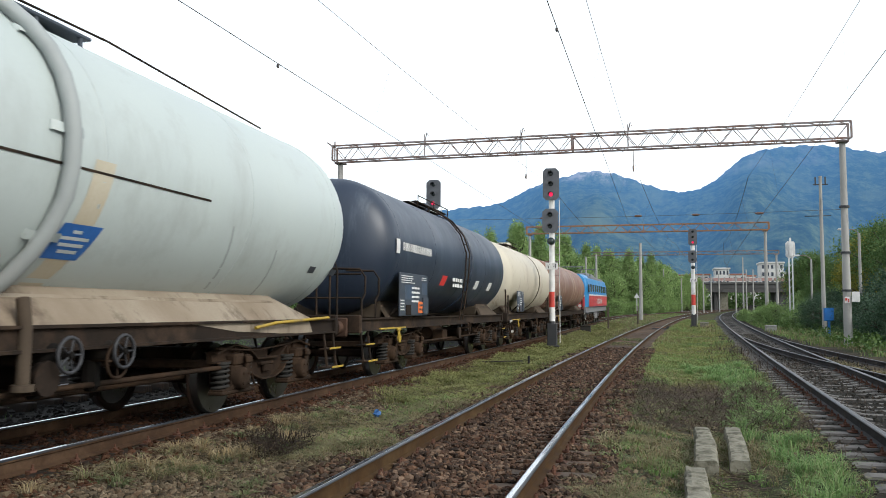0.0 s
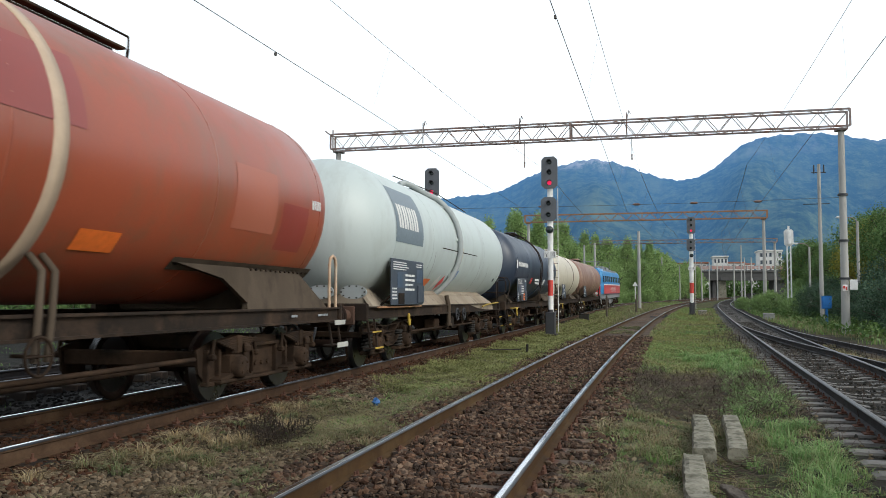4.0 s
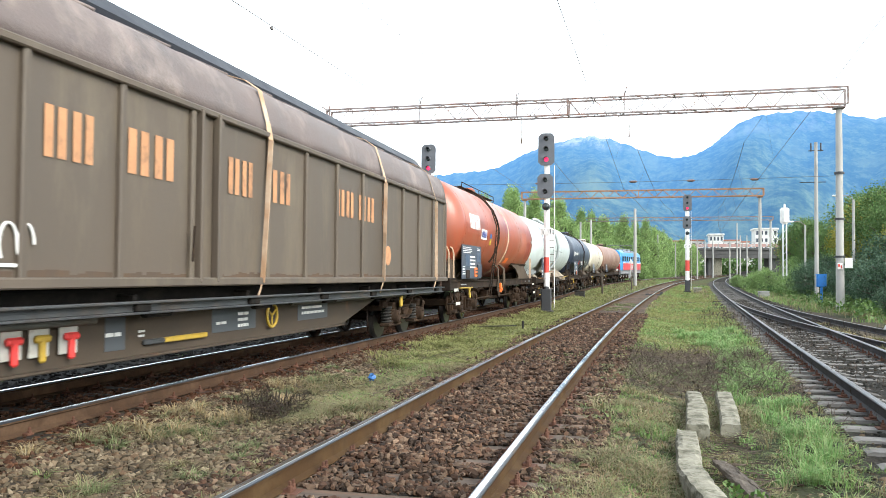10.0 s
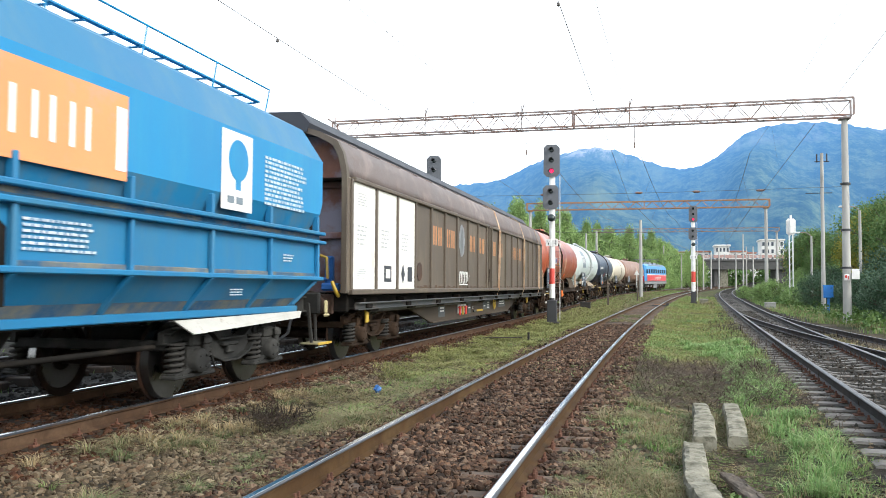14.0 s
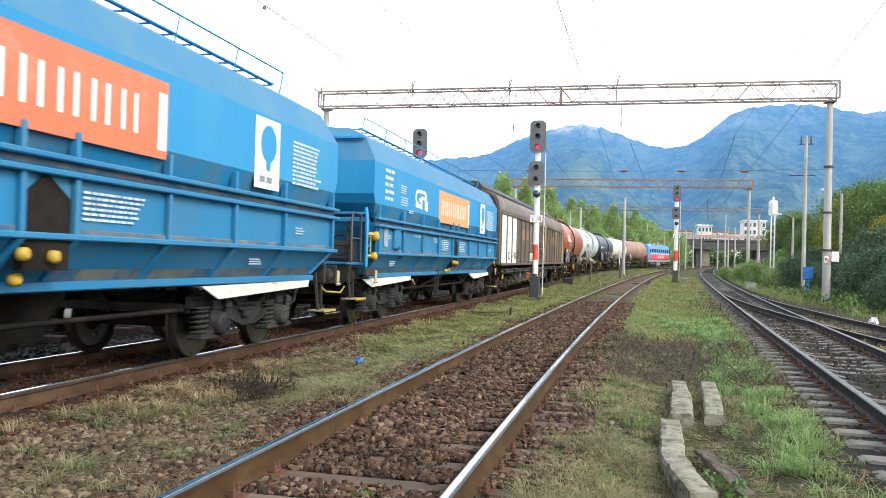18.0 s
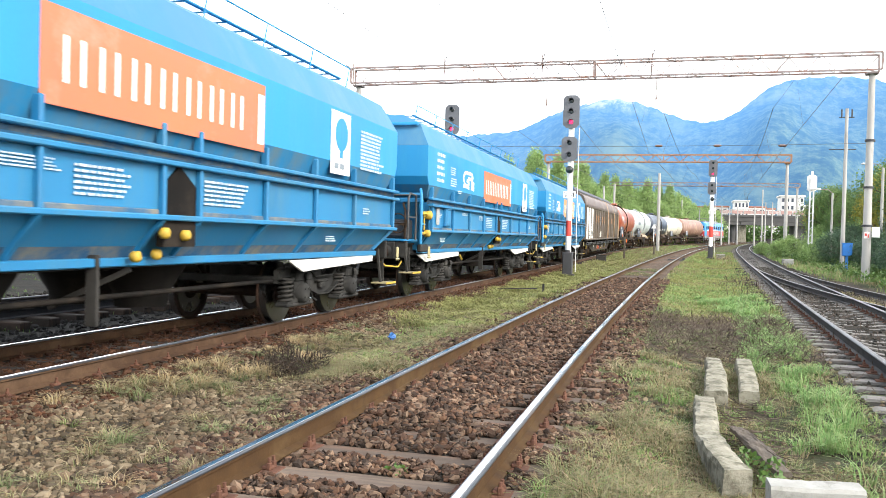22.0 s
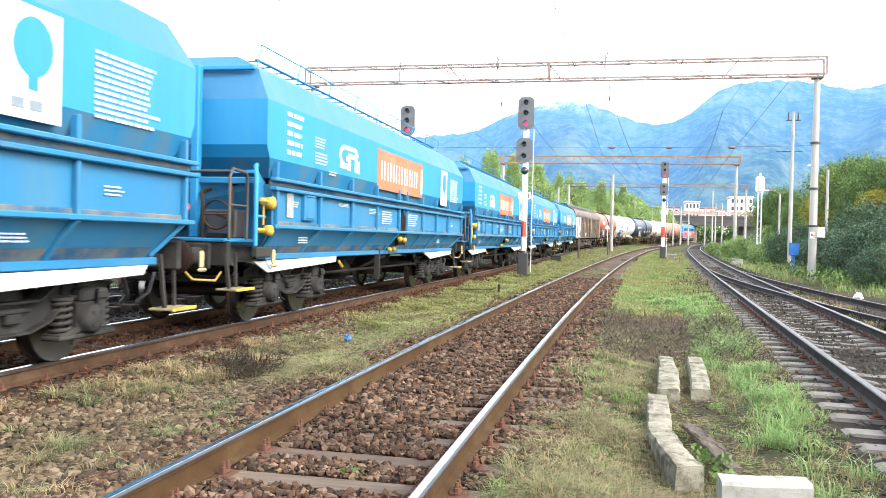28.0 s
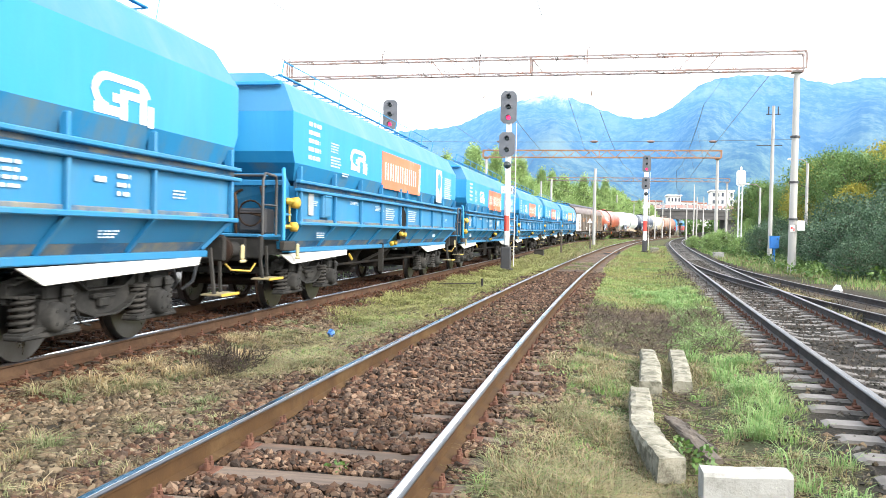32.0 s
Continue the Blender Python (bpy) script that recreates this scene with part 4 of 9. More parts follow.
# ---- signals ----


def head(root, x, y, z, w, h, lamps, lit, mt="signal_grey", name="signal_head", face=-1):
    """A lamp panel with cut corners, hoods and lenses, on the side that faces the camera."""
    c = 0.2 * w
    prof = [(-w / 2 + c, -h / 2), (w / 2 - c, -h / 2), (w / 2, -h / 2 + c), (w / 2, h / 2 - c), (w / 2 - c, h / 2), (-w / 2 + c, h / 2), (-w / 2, h / 2 - c), (-w / 2, -h / 2 + c)]
    m = Mesh().prism(prof, -0.03, 0.03)
    m.box(0, 0.13, 0, w * 0.55, 0.2, h * 0.86, 0.02)
    panel = part(name, m, mt, root, at=pose(x, y, z))
    for i in range(lamps):
        zz = h / 2 - h * (i + 0.55) / (lamps + 0.1)
        r = min(0.095, w * 0.15)
        hood = Mesh()
        ang = [math.pi * (0.0 + k / 8) for k in range(9)]
        outer = [[(math.cos(a) * r * 1.25, yy, zz + math.sin(a) * r * 1.25) for a in ang] for yy in (-0.03, -0.24)]
        inner = [[(math.cos(a) * r * 1.15, yy, zz + math.sin(a) * r * 1.15) for a in ang] for yy in (-0.24, -0.03)]
        hood.loft(outer + inner, False, True, False)
        part("hood", hood, mt, panel)
        part("lens", Mesh().lathe([(0.001, -0.05), (r * 0.7, -0.045), (r, -0.036), (r, -0.028)], "y", (0, 0, zz), 14), "lens_red" if i == lit else "lens_dark", panel,
             "lit red lens" if i == lit else "dark lens")
    return panel


def main_signal(x, y, base, bands, low_head, label, group="light signals", r=0.115):
    """A tall light signal on a banded mast: heights are from the base."""
    root = thing("light_signal", label, "railway signal", group, at=pose(x, y, base))
    part("foundation", Mesh().box(0, 0, -0.08, 0.6, 0.6, 0.4, 0.04), "bogie_dark", root)
    for z0, z1, mt in bands:
        part("mast_section", Mesh().lathe([(r, z0), (r, z1)], "z", (0, 0, 0), 14), mt, root)
    part("mast_base", Mesh().box(0, 0.02, 0.55, 0.42, 0.34, 1.0, 0.03), "signal_black", root)
    top = bands[-1][1]
    head(root, 0, -0.16, top - 0.25, 0.70, 1.4, 3, 2)
    if low_head:
        head(root, -0.04, -0.16, low_head, 0.68, 1.05, 2, -1)
        sm = part("small_lamp", Mesh().lathe([(0.16, -0.22), (0.16, 0.06), (0.05, 0.1)], "y", (0, -0.1, low_head - 0.9), 14), "signal_black", root)
        part("lens", Mesh().lathe([(0.001, -0.24), (0.14, -0.225), (0.14, -0.215)], "y", (0, -0.1, low_head - 0.9), 14), "lens_dark", sm)
        zc = low_head - 1.97
        for px in (-0.13, 0.15):
            pl = part("letter_plate", Mesh().box(px, -r - 0.03, zc, 0.25, 0.02, 0.3, 0.008), "signal_white", root, "small white letter plate")
            if px < 0:
                m = Mesh().bar((px, -r - 0.043, zc - 0.1), (px, -r - 0.043, zc), 0.035, 0.006).bar((px, -r - 0.043, zc), (px - 0.07, -r - 0.043, zc + 0.1), 0.035, 0.006).bar((px, -r - 0.043, zc), (px + 0.07, -r - 0.043, zc + 0.1), 0.035, 0.006)
            else:
                m = Mesh().bar((px + 0.035, -r - 0.043, zc - 0.1), (px + 0.035, -r - 0.043, zc + 0.1), 0.035, 0.006).bar((px - 0.07, -r - 0.043, zc - 0.03), (px + 0.075, -r - 0.043, zc - 0.03), 0.03, 0.006).bar((px - 0.065, -r - 0.043, zc - 0.03), (px + 0.03, -r - 0.043, zc + 0.1), 0.03, 0.006)
            part("plate_letter", m, "signal_black", pl)
    for sx in (0.1, 0.32):
        part("ladder_rail", Mesh().rod([(sx, 0.2, 0.2), (sx, 0.2, top - 0.9)], 0.018, 5), "signal_white", root)
    rung = Mesh().rod([(0.1, 0.2, 0), (0.32, 0.2, 0)], 0.013, 5).data("rung")
    for k in range(int((top - 1.4) / 0.3)):
        part("rung", rung, "galv", root, at=pose(0, 0, 0.45 + 0.3 * k))
    for k in (1.8, 3.6, 5.4):
        if k < top - 1:
            part("ladder_bracket", Mesh().bar((0, 0, k), (0.3, 0.2, k), 0.03), "galv", root)
    return root


BANDS_A = [(0.25, 1.15, "signal_black"), (1.15, 1.75, "signal_white"), (1.75, 2.42, "signal_red"), (2.42, 7.35, "signal_white")]
main_signal(-2.38, 36.2, -0.22, BANDS_A, 5.5, "tall light signal showing red on a red and white banded mast")
main_signal(-8.27, 38.5, -0.22, [(0.25, 1.15, "signal_black"), (1.15, 1.75, "signal_white"), (1.75, 2.42, "signal_red"), (2.42, 7.4, "signal_white")], 0,
            "light signal showing red, its mast hidden by the train")
main_signal(5.22, 72.8, 0.12, [(0.2, 1.0, "signal_black"), (1.0, 1.8, "signal_white"), (1.8, 2.68, "signal_red"), (2.68, 7.75, "signal_white")], 5.85,
            "distant tall light signal showing red on a banded mast", r=0.17)


def back_signal(x, y, base):
    root = thing("light_signal", "white-backed light signal seen from behind on a lattice mast", "railway signal", "light signals", at=pose(x, y, base))
    part("foundation", Mesh().box(0, 0, 0.05, 0.8, 0.8, 0.5, 0.04), "concrete_old", root)
    for sx in (-0.14, 0.14):
        part("mast_leg", Mesh().box(sx, 0, 3.3, 0.1, 0.1, 6.4, 0.01), "signal_white", root)
    for k in range(9):
        part("mast_brace", Mesh().bar((-0.14, 0, 0.6 + 0.62 * k), (0.14, 0, 0.9 + 0.62 * k), 0.035), "signal_white", root)
    c = 0.15
    prof = [(-0.38 + c, 5.7), (0.38 - c, 5.7), (0.38, 5.85), (0.38, 6.95), (0.38 - c, 7.1), (-0.38 + c, 7.1), (-0.38, 6.95), (-0.38, 5.85)]
    part("signal_head", Mesh().prism(prof, -0.04, 0.04), "signal_white", root, "white back of a lamp panel")
    part("lamp_case", Mesh().box(0, -0.16, 6.4, 0.3, 0.22, 1.15, 0.04), "signal_white", root)
    part("mast_cap", Mesh().box(0, 0, 7.25, 0.16, 0.12, 0.3, 0.02), "signal_white", root)


back_signal(13.37, 76, 0.3)

# ---- catenary gantries and poles ----


def pole(root, x, y, z0, z1, r0, r1, mt="concrete", lean=(0, 0)):
    m = Mesh()
    k = 8
    rings = []
    for i in range(k + 1):
        f = i / k
        r = r0 + (r1 - r0) * f
        rings.append([(x + lean[0] * f + r * math.cos(a * math.pi / 8), y + lean[1] * f + r * math.sin(a * math.pi / 8), z0 + (z1 - z0) * f) for a in range(16)])
    m.loft(rings, True, True)
    return part("pole", m, mt, root)


def portal(name, label, xl, yl, xr, yr, base_l, base_r, zb, depth, width, mt, panels, pole_r):
    """A lattice beam on two concrete poles."""
    root = thing(name, label, "catenary gantry", "catenary gantries")
    L, R = Vector((xl, yl, zb)), Vector((xr, yr, zb))
    n = (R - L).normalized().cross(Vector((0, 0, 1))) * width / 2
    up = Vector((0, 0, depth))
    for o in (n, -n):
        for d in (Vector(), up):
            part("chord", Mesh().bar(L + o + d, R + o + d, 0.085), mt, root)
    for i in range(panels):
        a, b = L.lerp(R, i / panels), L.lerp(R, (i + 1) / panels)
        for o in (n, -n):
            lo, hi = (a, b + up) if i % 2 else (a + up, b)
            part("lattice_diagonal", Mesh().bar(lo + o, hi + o, 0.035), mt, root)
        part("lattice_tie", Mesh().bar(a + n + up, b - n + up if i % 2 else a - n + up, 0.035), mt, root)
        part("lattice_tie", Mesh().bar(a + n, b - n if i % 2 else a - n, 0.035), mt, root)
    for f in (0, 0.5, 1):
        a = L.lerp(R, f)
        for o in (n, -n):
            part("upright", Mesh().bar(a + o, a + o + up, 0.09), mt, root)
    inset = (R - L).normalized() * 0.35
    pole(root, xl + inset.x, yl + inset.y, base_l, zb - 0.15, pole_r, pole_r * 0.72)
    pole(root, xr - inset.x, yr - inset.y, base_r, zb - 0.15, pole_r, pole_r * 0.72)
    for p in (L + inset, R - inset):
        part("bearing", Mesh().box(p.x, p.y, zb - 0.12, 0.5, 0.6, 0.1, 0.01), mt, root)
    return root, L, R


def hanger(root, x, y, z, drop):
    """An insulator on a drop rod, below a beam."""
    part("drop_rod", Mesh().rod([(x, y, z), (x, y, z - drop)], 0.02, 5), "galv", root)
    ins = Mesh()
    prof = []
    for k in range(5):
        prof += [(0.025, -drop - 0.06 * k), (0.06, -drop - 0.06 * k - 0.02), (0.025, -drop - 0.06 * k - 0.045)]
    part("insulator", ins.lathe(prof[::-1], "z", (x, y, z), 10), "insulator", root)


g1, *_ = portal("catenary_gantry", "weathered steel lattice gantry spanning all tracks on concrete poles", -15.3, 43.3, 11.15, 43, -0.3, -0.2, 9.66, 0.82, 0.7, "galv", 40, 0.2)
for x in (-10.0, -4.75, 0.75):
    a = Mesh()
    a.rod([(x, 43, 10.48), (x + 0.12, 43, 11.0), (x + 0.2, 43, 10.8)], 0.025, 5)
    a.rod([(x - 0.3, 43, 9.5), (x, 43, 9.66), (x, 43, 10.9)], 0.03, 5)
    part("wire_horn", a, "galv", g1)
a = Mesh()
a.rod([(-15.3, 43.3, 10.4), (-15.75, 43.3, 10.75)], 0.04, 5)
a.rod([(-15.3, 43.3, 9.7), (-15.3, 43.3, 10.8)], 0.04, 5)
part("wire_horn", a, "galv", g1)
for x, d in ((-4.5, 1.1), (1.0, 0.9)):
    hanger(g1, x, 43.1, 9.66, d)
portal("catenary_gantry", "rust-brown steel lattice gantry further down the line", -11.3, 90, 13.5, 90, 0.3, 0.4, 9.75, 0.75, 0.7, "rust_steel", 30, 0.2)
portal("catenary_gantry", "distant rusty gantry before the road bridge", -8, 130, 20, 130, 0.6, 0.7, 9.9, 0.5, 0.5, "galv", 24, 0.2)
for k, z in ((0.0, 6.4), (0.0, 4.2), (0.0, 2.4)):
    band = thing("pole_band", "dark steel band clamped round a concrete pole", "pole band")
    part("band", Mesh().lathe([(0.23, -0.05), (0.23, 0.05)], "z", (10.8, 43, z), 16), "signal_black", band)
sign = thing("pole_sign", "small white plate with red marks fixed to a pole", "sign")
part("plate", Mesh().box(11.12, 42.72, 2.1, 0.34, 0.02, 0.48, 0.01), "signal_white", sign)
part("plate", Mesh().box(10.74, 42.72, 1.95, 0.22, 0.02, 0.3, 0.01), "signal_white", sign)
part("mark", Mesh().box(10.70, 42.70, 1.98, 0.09, 0.015, 0.12, 0.002), "signal_red", sign)
part("mark", Mesh().box(10.80, 42.70, 1.92, 0.05, 0.015, 0.16, 0.002), "signal_red", sign)


def line_pole(x, y, z1, label, r=0.16, group="line poles", top=None):
    root = thing("concrete_pole", label, "pole", group)
    z0 = float(terrain(x, y)) - 0.3
    pole(root, x, y, z0, z1, r, r * 0.7)
    if top == "bracket":
        part("cross_arm", Mesh().rod([(x - 1.0, y, z1 - 2.6), (x + 0.6, y, z1 - 2.6)], 0.03, 5), "signal_black", root)
        a = Mesh().box(x, y, z1 - 0.35, 0.16, 0.12, 0.7, 0.02)
        a.rod([(x - 0.45, y, z1 - 0.55), (x + 0.45, y, z1 - 0.55)], 0.03, 5)
        for k in (-0.3, 0.3):
            a.rod([(x + k, y, z1 - 0.6), (x + k, y, z1 - 0.05)], 0.045, 6)
        part("switch_bracket", a, "signal_black", root)
    if top == "lamp":
        a = Mesh()
        a.rod([(x, y, z1), (x - 0.3, y, z1 + 0.25), (x - 0.9, y, z1 + 0.3)], 0.03, 6)
        part("lamp_arm", a, "galv", root)
        part("lamp_head", Mesh().box(x - 1.05, y, z1 + 0.28, 0.5, 0.22, 0.12, 0.05), "signal_white", root)
    return root


line_pole(0.69, 94, 8.9, "pale concrete catenary pole beside the curve", 0.2)
line_pole(12.55, 58, 10.2, "tall concrete pole with dark switchgear on top", 0.14, top="bracket")
line_pole(15.2, 60, 6.6, "concrete lamp pole among bushes", 0.12, top="lamp")
line_pole(13.6, 68, 5.4, "short concrete lamp pole among bushes", 0.1, top="lamp")
for x, y, h in ((-5.4, 96, 6.9), (-3.6, 86, 6.6), (3.9, 150, 7.5), (7.2, 160, 6.2), (10.5, 150, 6.6), (12.3, 158, 6.8), (14.2, 165, 7.0), (15.8, 150, 6.4), (17.2, 152, 9.5), (19.6, 170, 8.0), (21.4, 175, 8.2)):
    line_pole(x, y, float(rise(y)) + h, "distant grey concrete pole along the line", 0.14)
for x, y in ((-1.37, 64.0), (0.6, 76.5)):
    st = thing("marker_post", "short dark wooden marker post beside the track", "marker post", "marker posts")
    part("stake", Mesh().box(x, y, float(terrain(x, y)) + 0.75, 0.14, 0.14, 1.9, 0.02), "old_wood", st)
    if y > 70:
        part("slim_post", Mesh().box(x - 0.06, y - 0.1, float(terrain(x, y)) + 1.9, 0.07, 0.05, 1.3, 0.01), "signal_white", st, "slim white post")
        tri = Mesh().prism([(-0.24, 0), (0.24, 0), (0, 0.42)], -0.01, 0.01)
        part("triangle_plate", tri, "signal_white", st, "white triangular plate", at=pose(x - 0.06, y - 0.14, float(terrain(x, y)) + 2.42))
cab = thing("trackside_cabinet", "bright blue trackside cabinet on a blue post", "cabinet")
part("cabinet_body", Mesh().box(12.25, 55, 1.22, 0.55, 0.3, 0.75, 0.03), "blue_box", cab)
part("cabinet_roof", Mesh().box(12.25, 55, 1.61, 0.6, 0.36, 0.05, 0.015), "blue_box", cab)
part("cabinet_post", Mesh().box(12.25, 55, 0.35, 0.14, 0.12, 1.3, 0.01), "blue_box", cab)
for x, y, w in ((9.9, 62.5, 0.55), (6.0, 72, 0.5), (-2.45, 56, 0.5)):
    bx = thing("cable_box", "low grey concrete cable box beside the track" if x > 0 else "low tar-dark cable box beside the train's track", "cable box", "cable boxes")
    part("box_body", Mesh().box(x, y, float(terrain(x, y)) + 0.18, w * 1.3, w, 0.42, 0.04), "concrete_white" if x > 9 else "concrete_old" if x > 0 else "bogie_dark", bx)
    part("box_lid", Mesh().box(x, y, float(terrain(x, y)) + 0.42, w * 1.38, w * 1.08, 0.06, 0.02), "concrete" if x > 0 else "bogie_dark", bx)
lev = thing("point_lever", "black point-throwing lever with round weight beside the track", "point lever")
part("lever_frame", Mesh().box(2.3, 62, 0.12, 1.0, 0.3, 0.14, 0.02), "signal_black", lev)
part("lever_weight", Mesh().lathe([(0.12, -0.06), (0.12, 0.06)], "y", (2.9, 62, 0.22), 12), "signal_black", lev)
part("lever_arm", Mesh().bar((2.0, 62, 0.2), (2.9, 62, 0.22), 0.05), "rust_steel", lev)
# cross-fence and point rodding near signal
rod = thing("point_rodding", "low rusty point rodding across grass beside the train's track", "point rodding")
part("rod_bar", Mesh().bar((-3.2, 24.0, -0.12), (-1.9, 24.5, -0.10), 0.03), "rail_dark", rod)
part("rod_stake", Mesh().box(-1.72, 24.5, -0.1, 0.06, 0.06, 0.3, 0.01), "rail_dark", rod)


# ---- overhead wires ----
def wire(name, label, points, r=0.012):
    w = thing(name, label, "overhead wire", "overhead wires")
    part("strand", Mesh().rod(points, r, 5), "wire", w)
    return w


def sag(a, b, drop, n=14):
    a, b = Vector(a), Vector(b)
    return [a.lerp(b, k / n) - Vector((0, 0, 4 * drop * (k / n) * (1 - k / n))) for k in range(n + 1)]


def catenary(line, near, label, clamps=()):
    """Contact and messenger wires: near gives their x at the two ends of the first span."""
    spans = (-25.0, 43.0, 90.0, 130.0, 170.0)
    w = thing("overhead_line", label, "overhead wire", "overhead wires")
    mid = [float(np.interp(s, line.y, line.x)) for s in spans]
    for k, (a, b) in enumerate(zip(spans[:-1], spans[1:])):
        ca, cb = (near[0], near[1]) if k == 0 else (near[1] - mid[1] + mid[k], near[1] - mid[1] + mid[k + 1])
        ma, mb = (near[2], near[3]) if k == 0 else (near[3] - mid[1] + mid[k], near[3] - mid[1] + mid[k + 1])
        za, zb = float(rise(a)), float(rise(b))
        con = [Vector((ca, a, za + 5.75)), Vector((cb, b, zb + 5.75))]
        mes = sag((ma, a, za + 7.9), (mb, b, zb + 7.9), 0.7)
        part("contact_wire", Mesh().rod([con[0].lerp(con[1], q / 6) for q in range(7)], 0.007 if k == 0 else 0.013, 5), "wire", w)
        part("messenger_wire", Mesh().rod(mes, 0.0055 if k == 0 else 0.013, 5), "wire", w)
        for q in (2, 5, 9, 12):
            part("dropper", Mesh().rod([mes[q], con[0].lerp(con[1], q / 14)], 0.002 if k == 0 else 0.006, 4), "wire", w)
    for y in clamps:
        f = (y + 25) / 68
        part("wire_clamp", Mesh().box(near[0] + (near[1] - near[0]) * f, y, 5.76, 0.04, 0.06, 0.06, 0.01), "wire", w)
    return w


catenary(TRACKS[0], (-5.3, -4.23, -5.7, -3.3), "contact and messenger wires above the freight train", (13.6,))
catenary(TRACKS[1], (0.04, 0.72, -0.33, 1.34), "contact and messenger wires above the empty track", (12.8,))
catenary(TRACKS[2], (4.0, 6.9, 4.5, 6.5), "contact and messenger wires above the siding")
for z, y in ((6.3, 43.2), (7.4, 90.2)):
    span = thing("span_wire", "thin cross-span wire with insulators between gantry poles", "overhead wire", "overhead wires")
    xl, xr = (-14.9, 10.8) if y < 50 else (-11, 13.1)
    part("strand", Mesh().rod(sag((xl, y, z), (xr, y, z), 0.12), 0.009, 5), "wire", span)
    for x in (-3.6, 1.2, 4.0, 7.0):
        part("insulator", Mesh().lathe([(0.02, -0.2), (0.06, -0.1), (0.06, 0.1), (0.02, 0.2)], "x", (x, y, z - 0.1), 8), "insulator", span)

# ---- plants ----


def leaf_cloud(centres, radii, per, size, rng, tall=0.8):
    """Many small leaf faces in uneven clumps."""
    n = len(centres) * per
    c, r = np.repeat(centres, per, 0), np.repeat(radii, per)
    d = rng.normal(0, 1, (n, 3))
    d /= np.linalg.norm(d, axis=1)[:, None]
    p = c + d * (r * rng.uniform(0.25, 1.0, n) ** 0.6)[:, None] * np.array([1, 1, tall])
    a = rng.normal(0, 1, (n, 3))
    a /= np.linalg.norm(a, axis=1)[:, None]
    b = np.cross(a, rng.normal(0, 1, (n, 3)))
    b /= np.linalg.norm(b, axis=1)[:, None]
    s = size * rng.uniform(0.5, 1.3, n)[:, None]
    v = np.stack([p - a * s, p + b * s * 0.55, p + a * s, p - b * s * 0.55], 1).reshape(-1, 3)
    return v, np.arange(4 * n).reshape(-1, 4)


def tree_meshes(seed, h, width, clumps, per, leaf, base=0.25, columnar=False):
    """A tapered trunk, limbs and a crown of clumped leaves, of height h."""
    rng = np.random.default_rng(seed)
    trunk = Mesh()
    lean = rng.normal(0, 0.03 * h, 2)
    pts = [Vector((lean[0] * f * f, lean[1] * f * f, h * 0.85 * f)) for f in np.linspace(0, 1, 7)]
    rings = []
    for f, p in zip(np.linspace(0, 1, 7), pts):
        r = h * 0.022 * (1 - 0.85 * f) + 0.02
        rings.append([p + Vector((math.cos(k * math.pi / 4) * r, math.sin(k * math.pi / 4) * r, 0)) for k in range(8)])
    trunk.loft(rings, True, True)
    cs, rs = [], []
    for k in range(clumps):
        f = rng.uniform(base, 1.0)
        spread_ = width * (0.5 * min(1.0, 2.0 * (1.06 - f)) * (1 - 0.3 * max(0.4 - f, 0)) * rng.uniform(0.35, 1.3) if columnar else 0.5 * math.sin(math.pi * min(max((f - base) / (1.02 - base), 0.06), 0.97)) ** 0.6)
        a = rng.uniform(0, 2 * math.pi)
        q = math.sqrt(rng.uniform(0.05, 1))
        c = np.array([lean[0] * f * f + math.cos(a) * q * spread_, lean[1] * f * f + math.sin(a) * q * spread_, h * f])
        cs.append(c)
        rs.append(width * rng.uniform(0.07, 0.21))
        if k % 12 == 0:
            b = pts[min(int(f * 6), 5)]
            trunk.rod([b, b.lerp(Vector(c), 0.5) + Vector((0, 0, -0.03 * h)), Vector(c)], h * 0.005 + 0.01, 5)
    v, f = leaf_cloud(np.array(cs), np.array(rs), per, leaf, rng, 1.7 if columnar else 0.9)
    return trunk.data("trunk"), v, f


def plant_kind(name, label, category, seed, h, width, clumps, per, leaf, mt, base=0.25, columnar=False, group=""):
    tm, v, f = tree_meshes(seed, h, width, clumps, per, leaf, base, columnar)
    root = thing(name, label, category, group)
    part("trunk", tm, "bark", root)
    crown = bulk("crown", v, f, mt, "", "", "", root)
    del crown["kind"]
    return root


def set_at(ob, x, y, scale=1.0, turn=0.0, sink=0.1):
    m = pose(x, y, float(terrain(x, y)) - sink, 0, 0, turn)
    ob.matrix_basis = m @ Matrix.Scale(scale, 4)
    return ob


def grove(proto, places, rng):
    """Copies of a plant, each with its own turn and size."""
    for k, (x, y, s) in enumerate(places):
        o = proto if k == 0 else copy_thing(proto, Matrix())
        set_at(o, x, y, s * rng.uniform(0.92, 1.08), rng.uniform(0, 360))


prng = np.random.default_rng(11)
poplar = plant_kind("poplar_tree", "slim light-green poplar tree in the row behind the tracks", "tree", 1, 10.6, 3.8, 620, 20, 0.11, "leaf_light", 0.12, True, "trees behind the tracks")
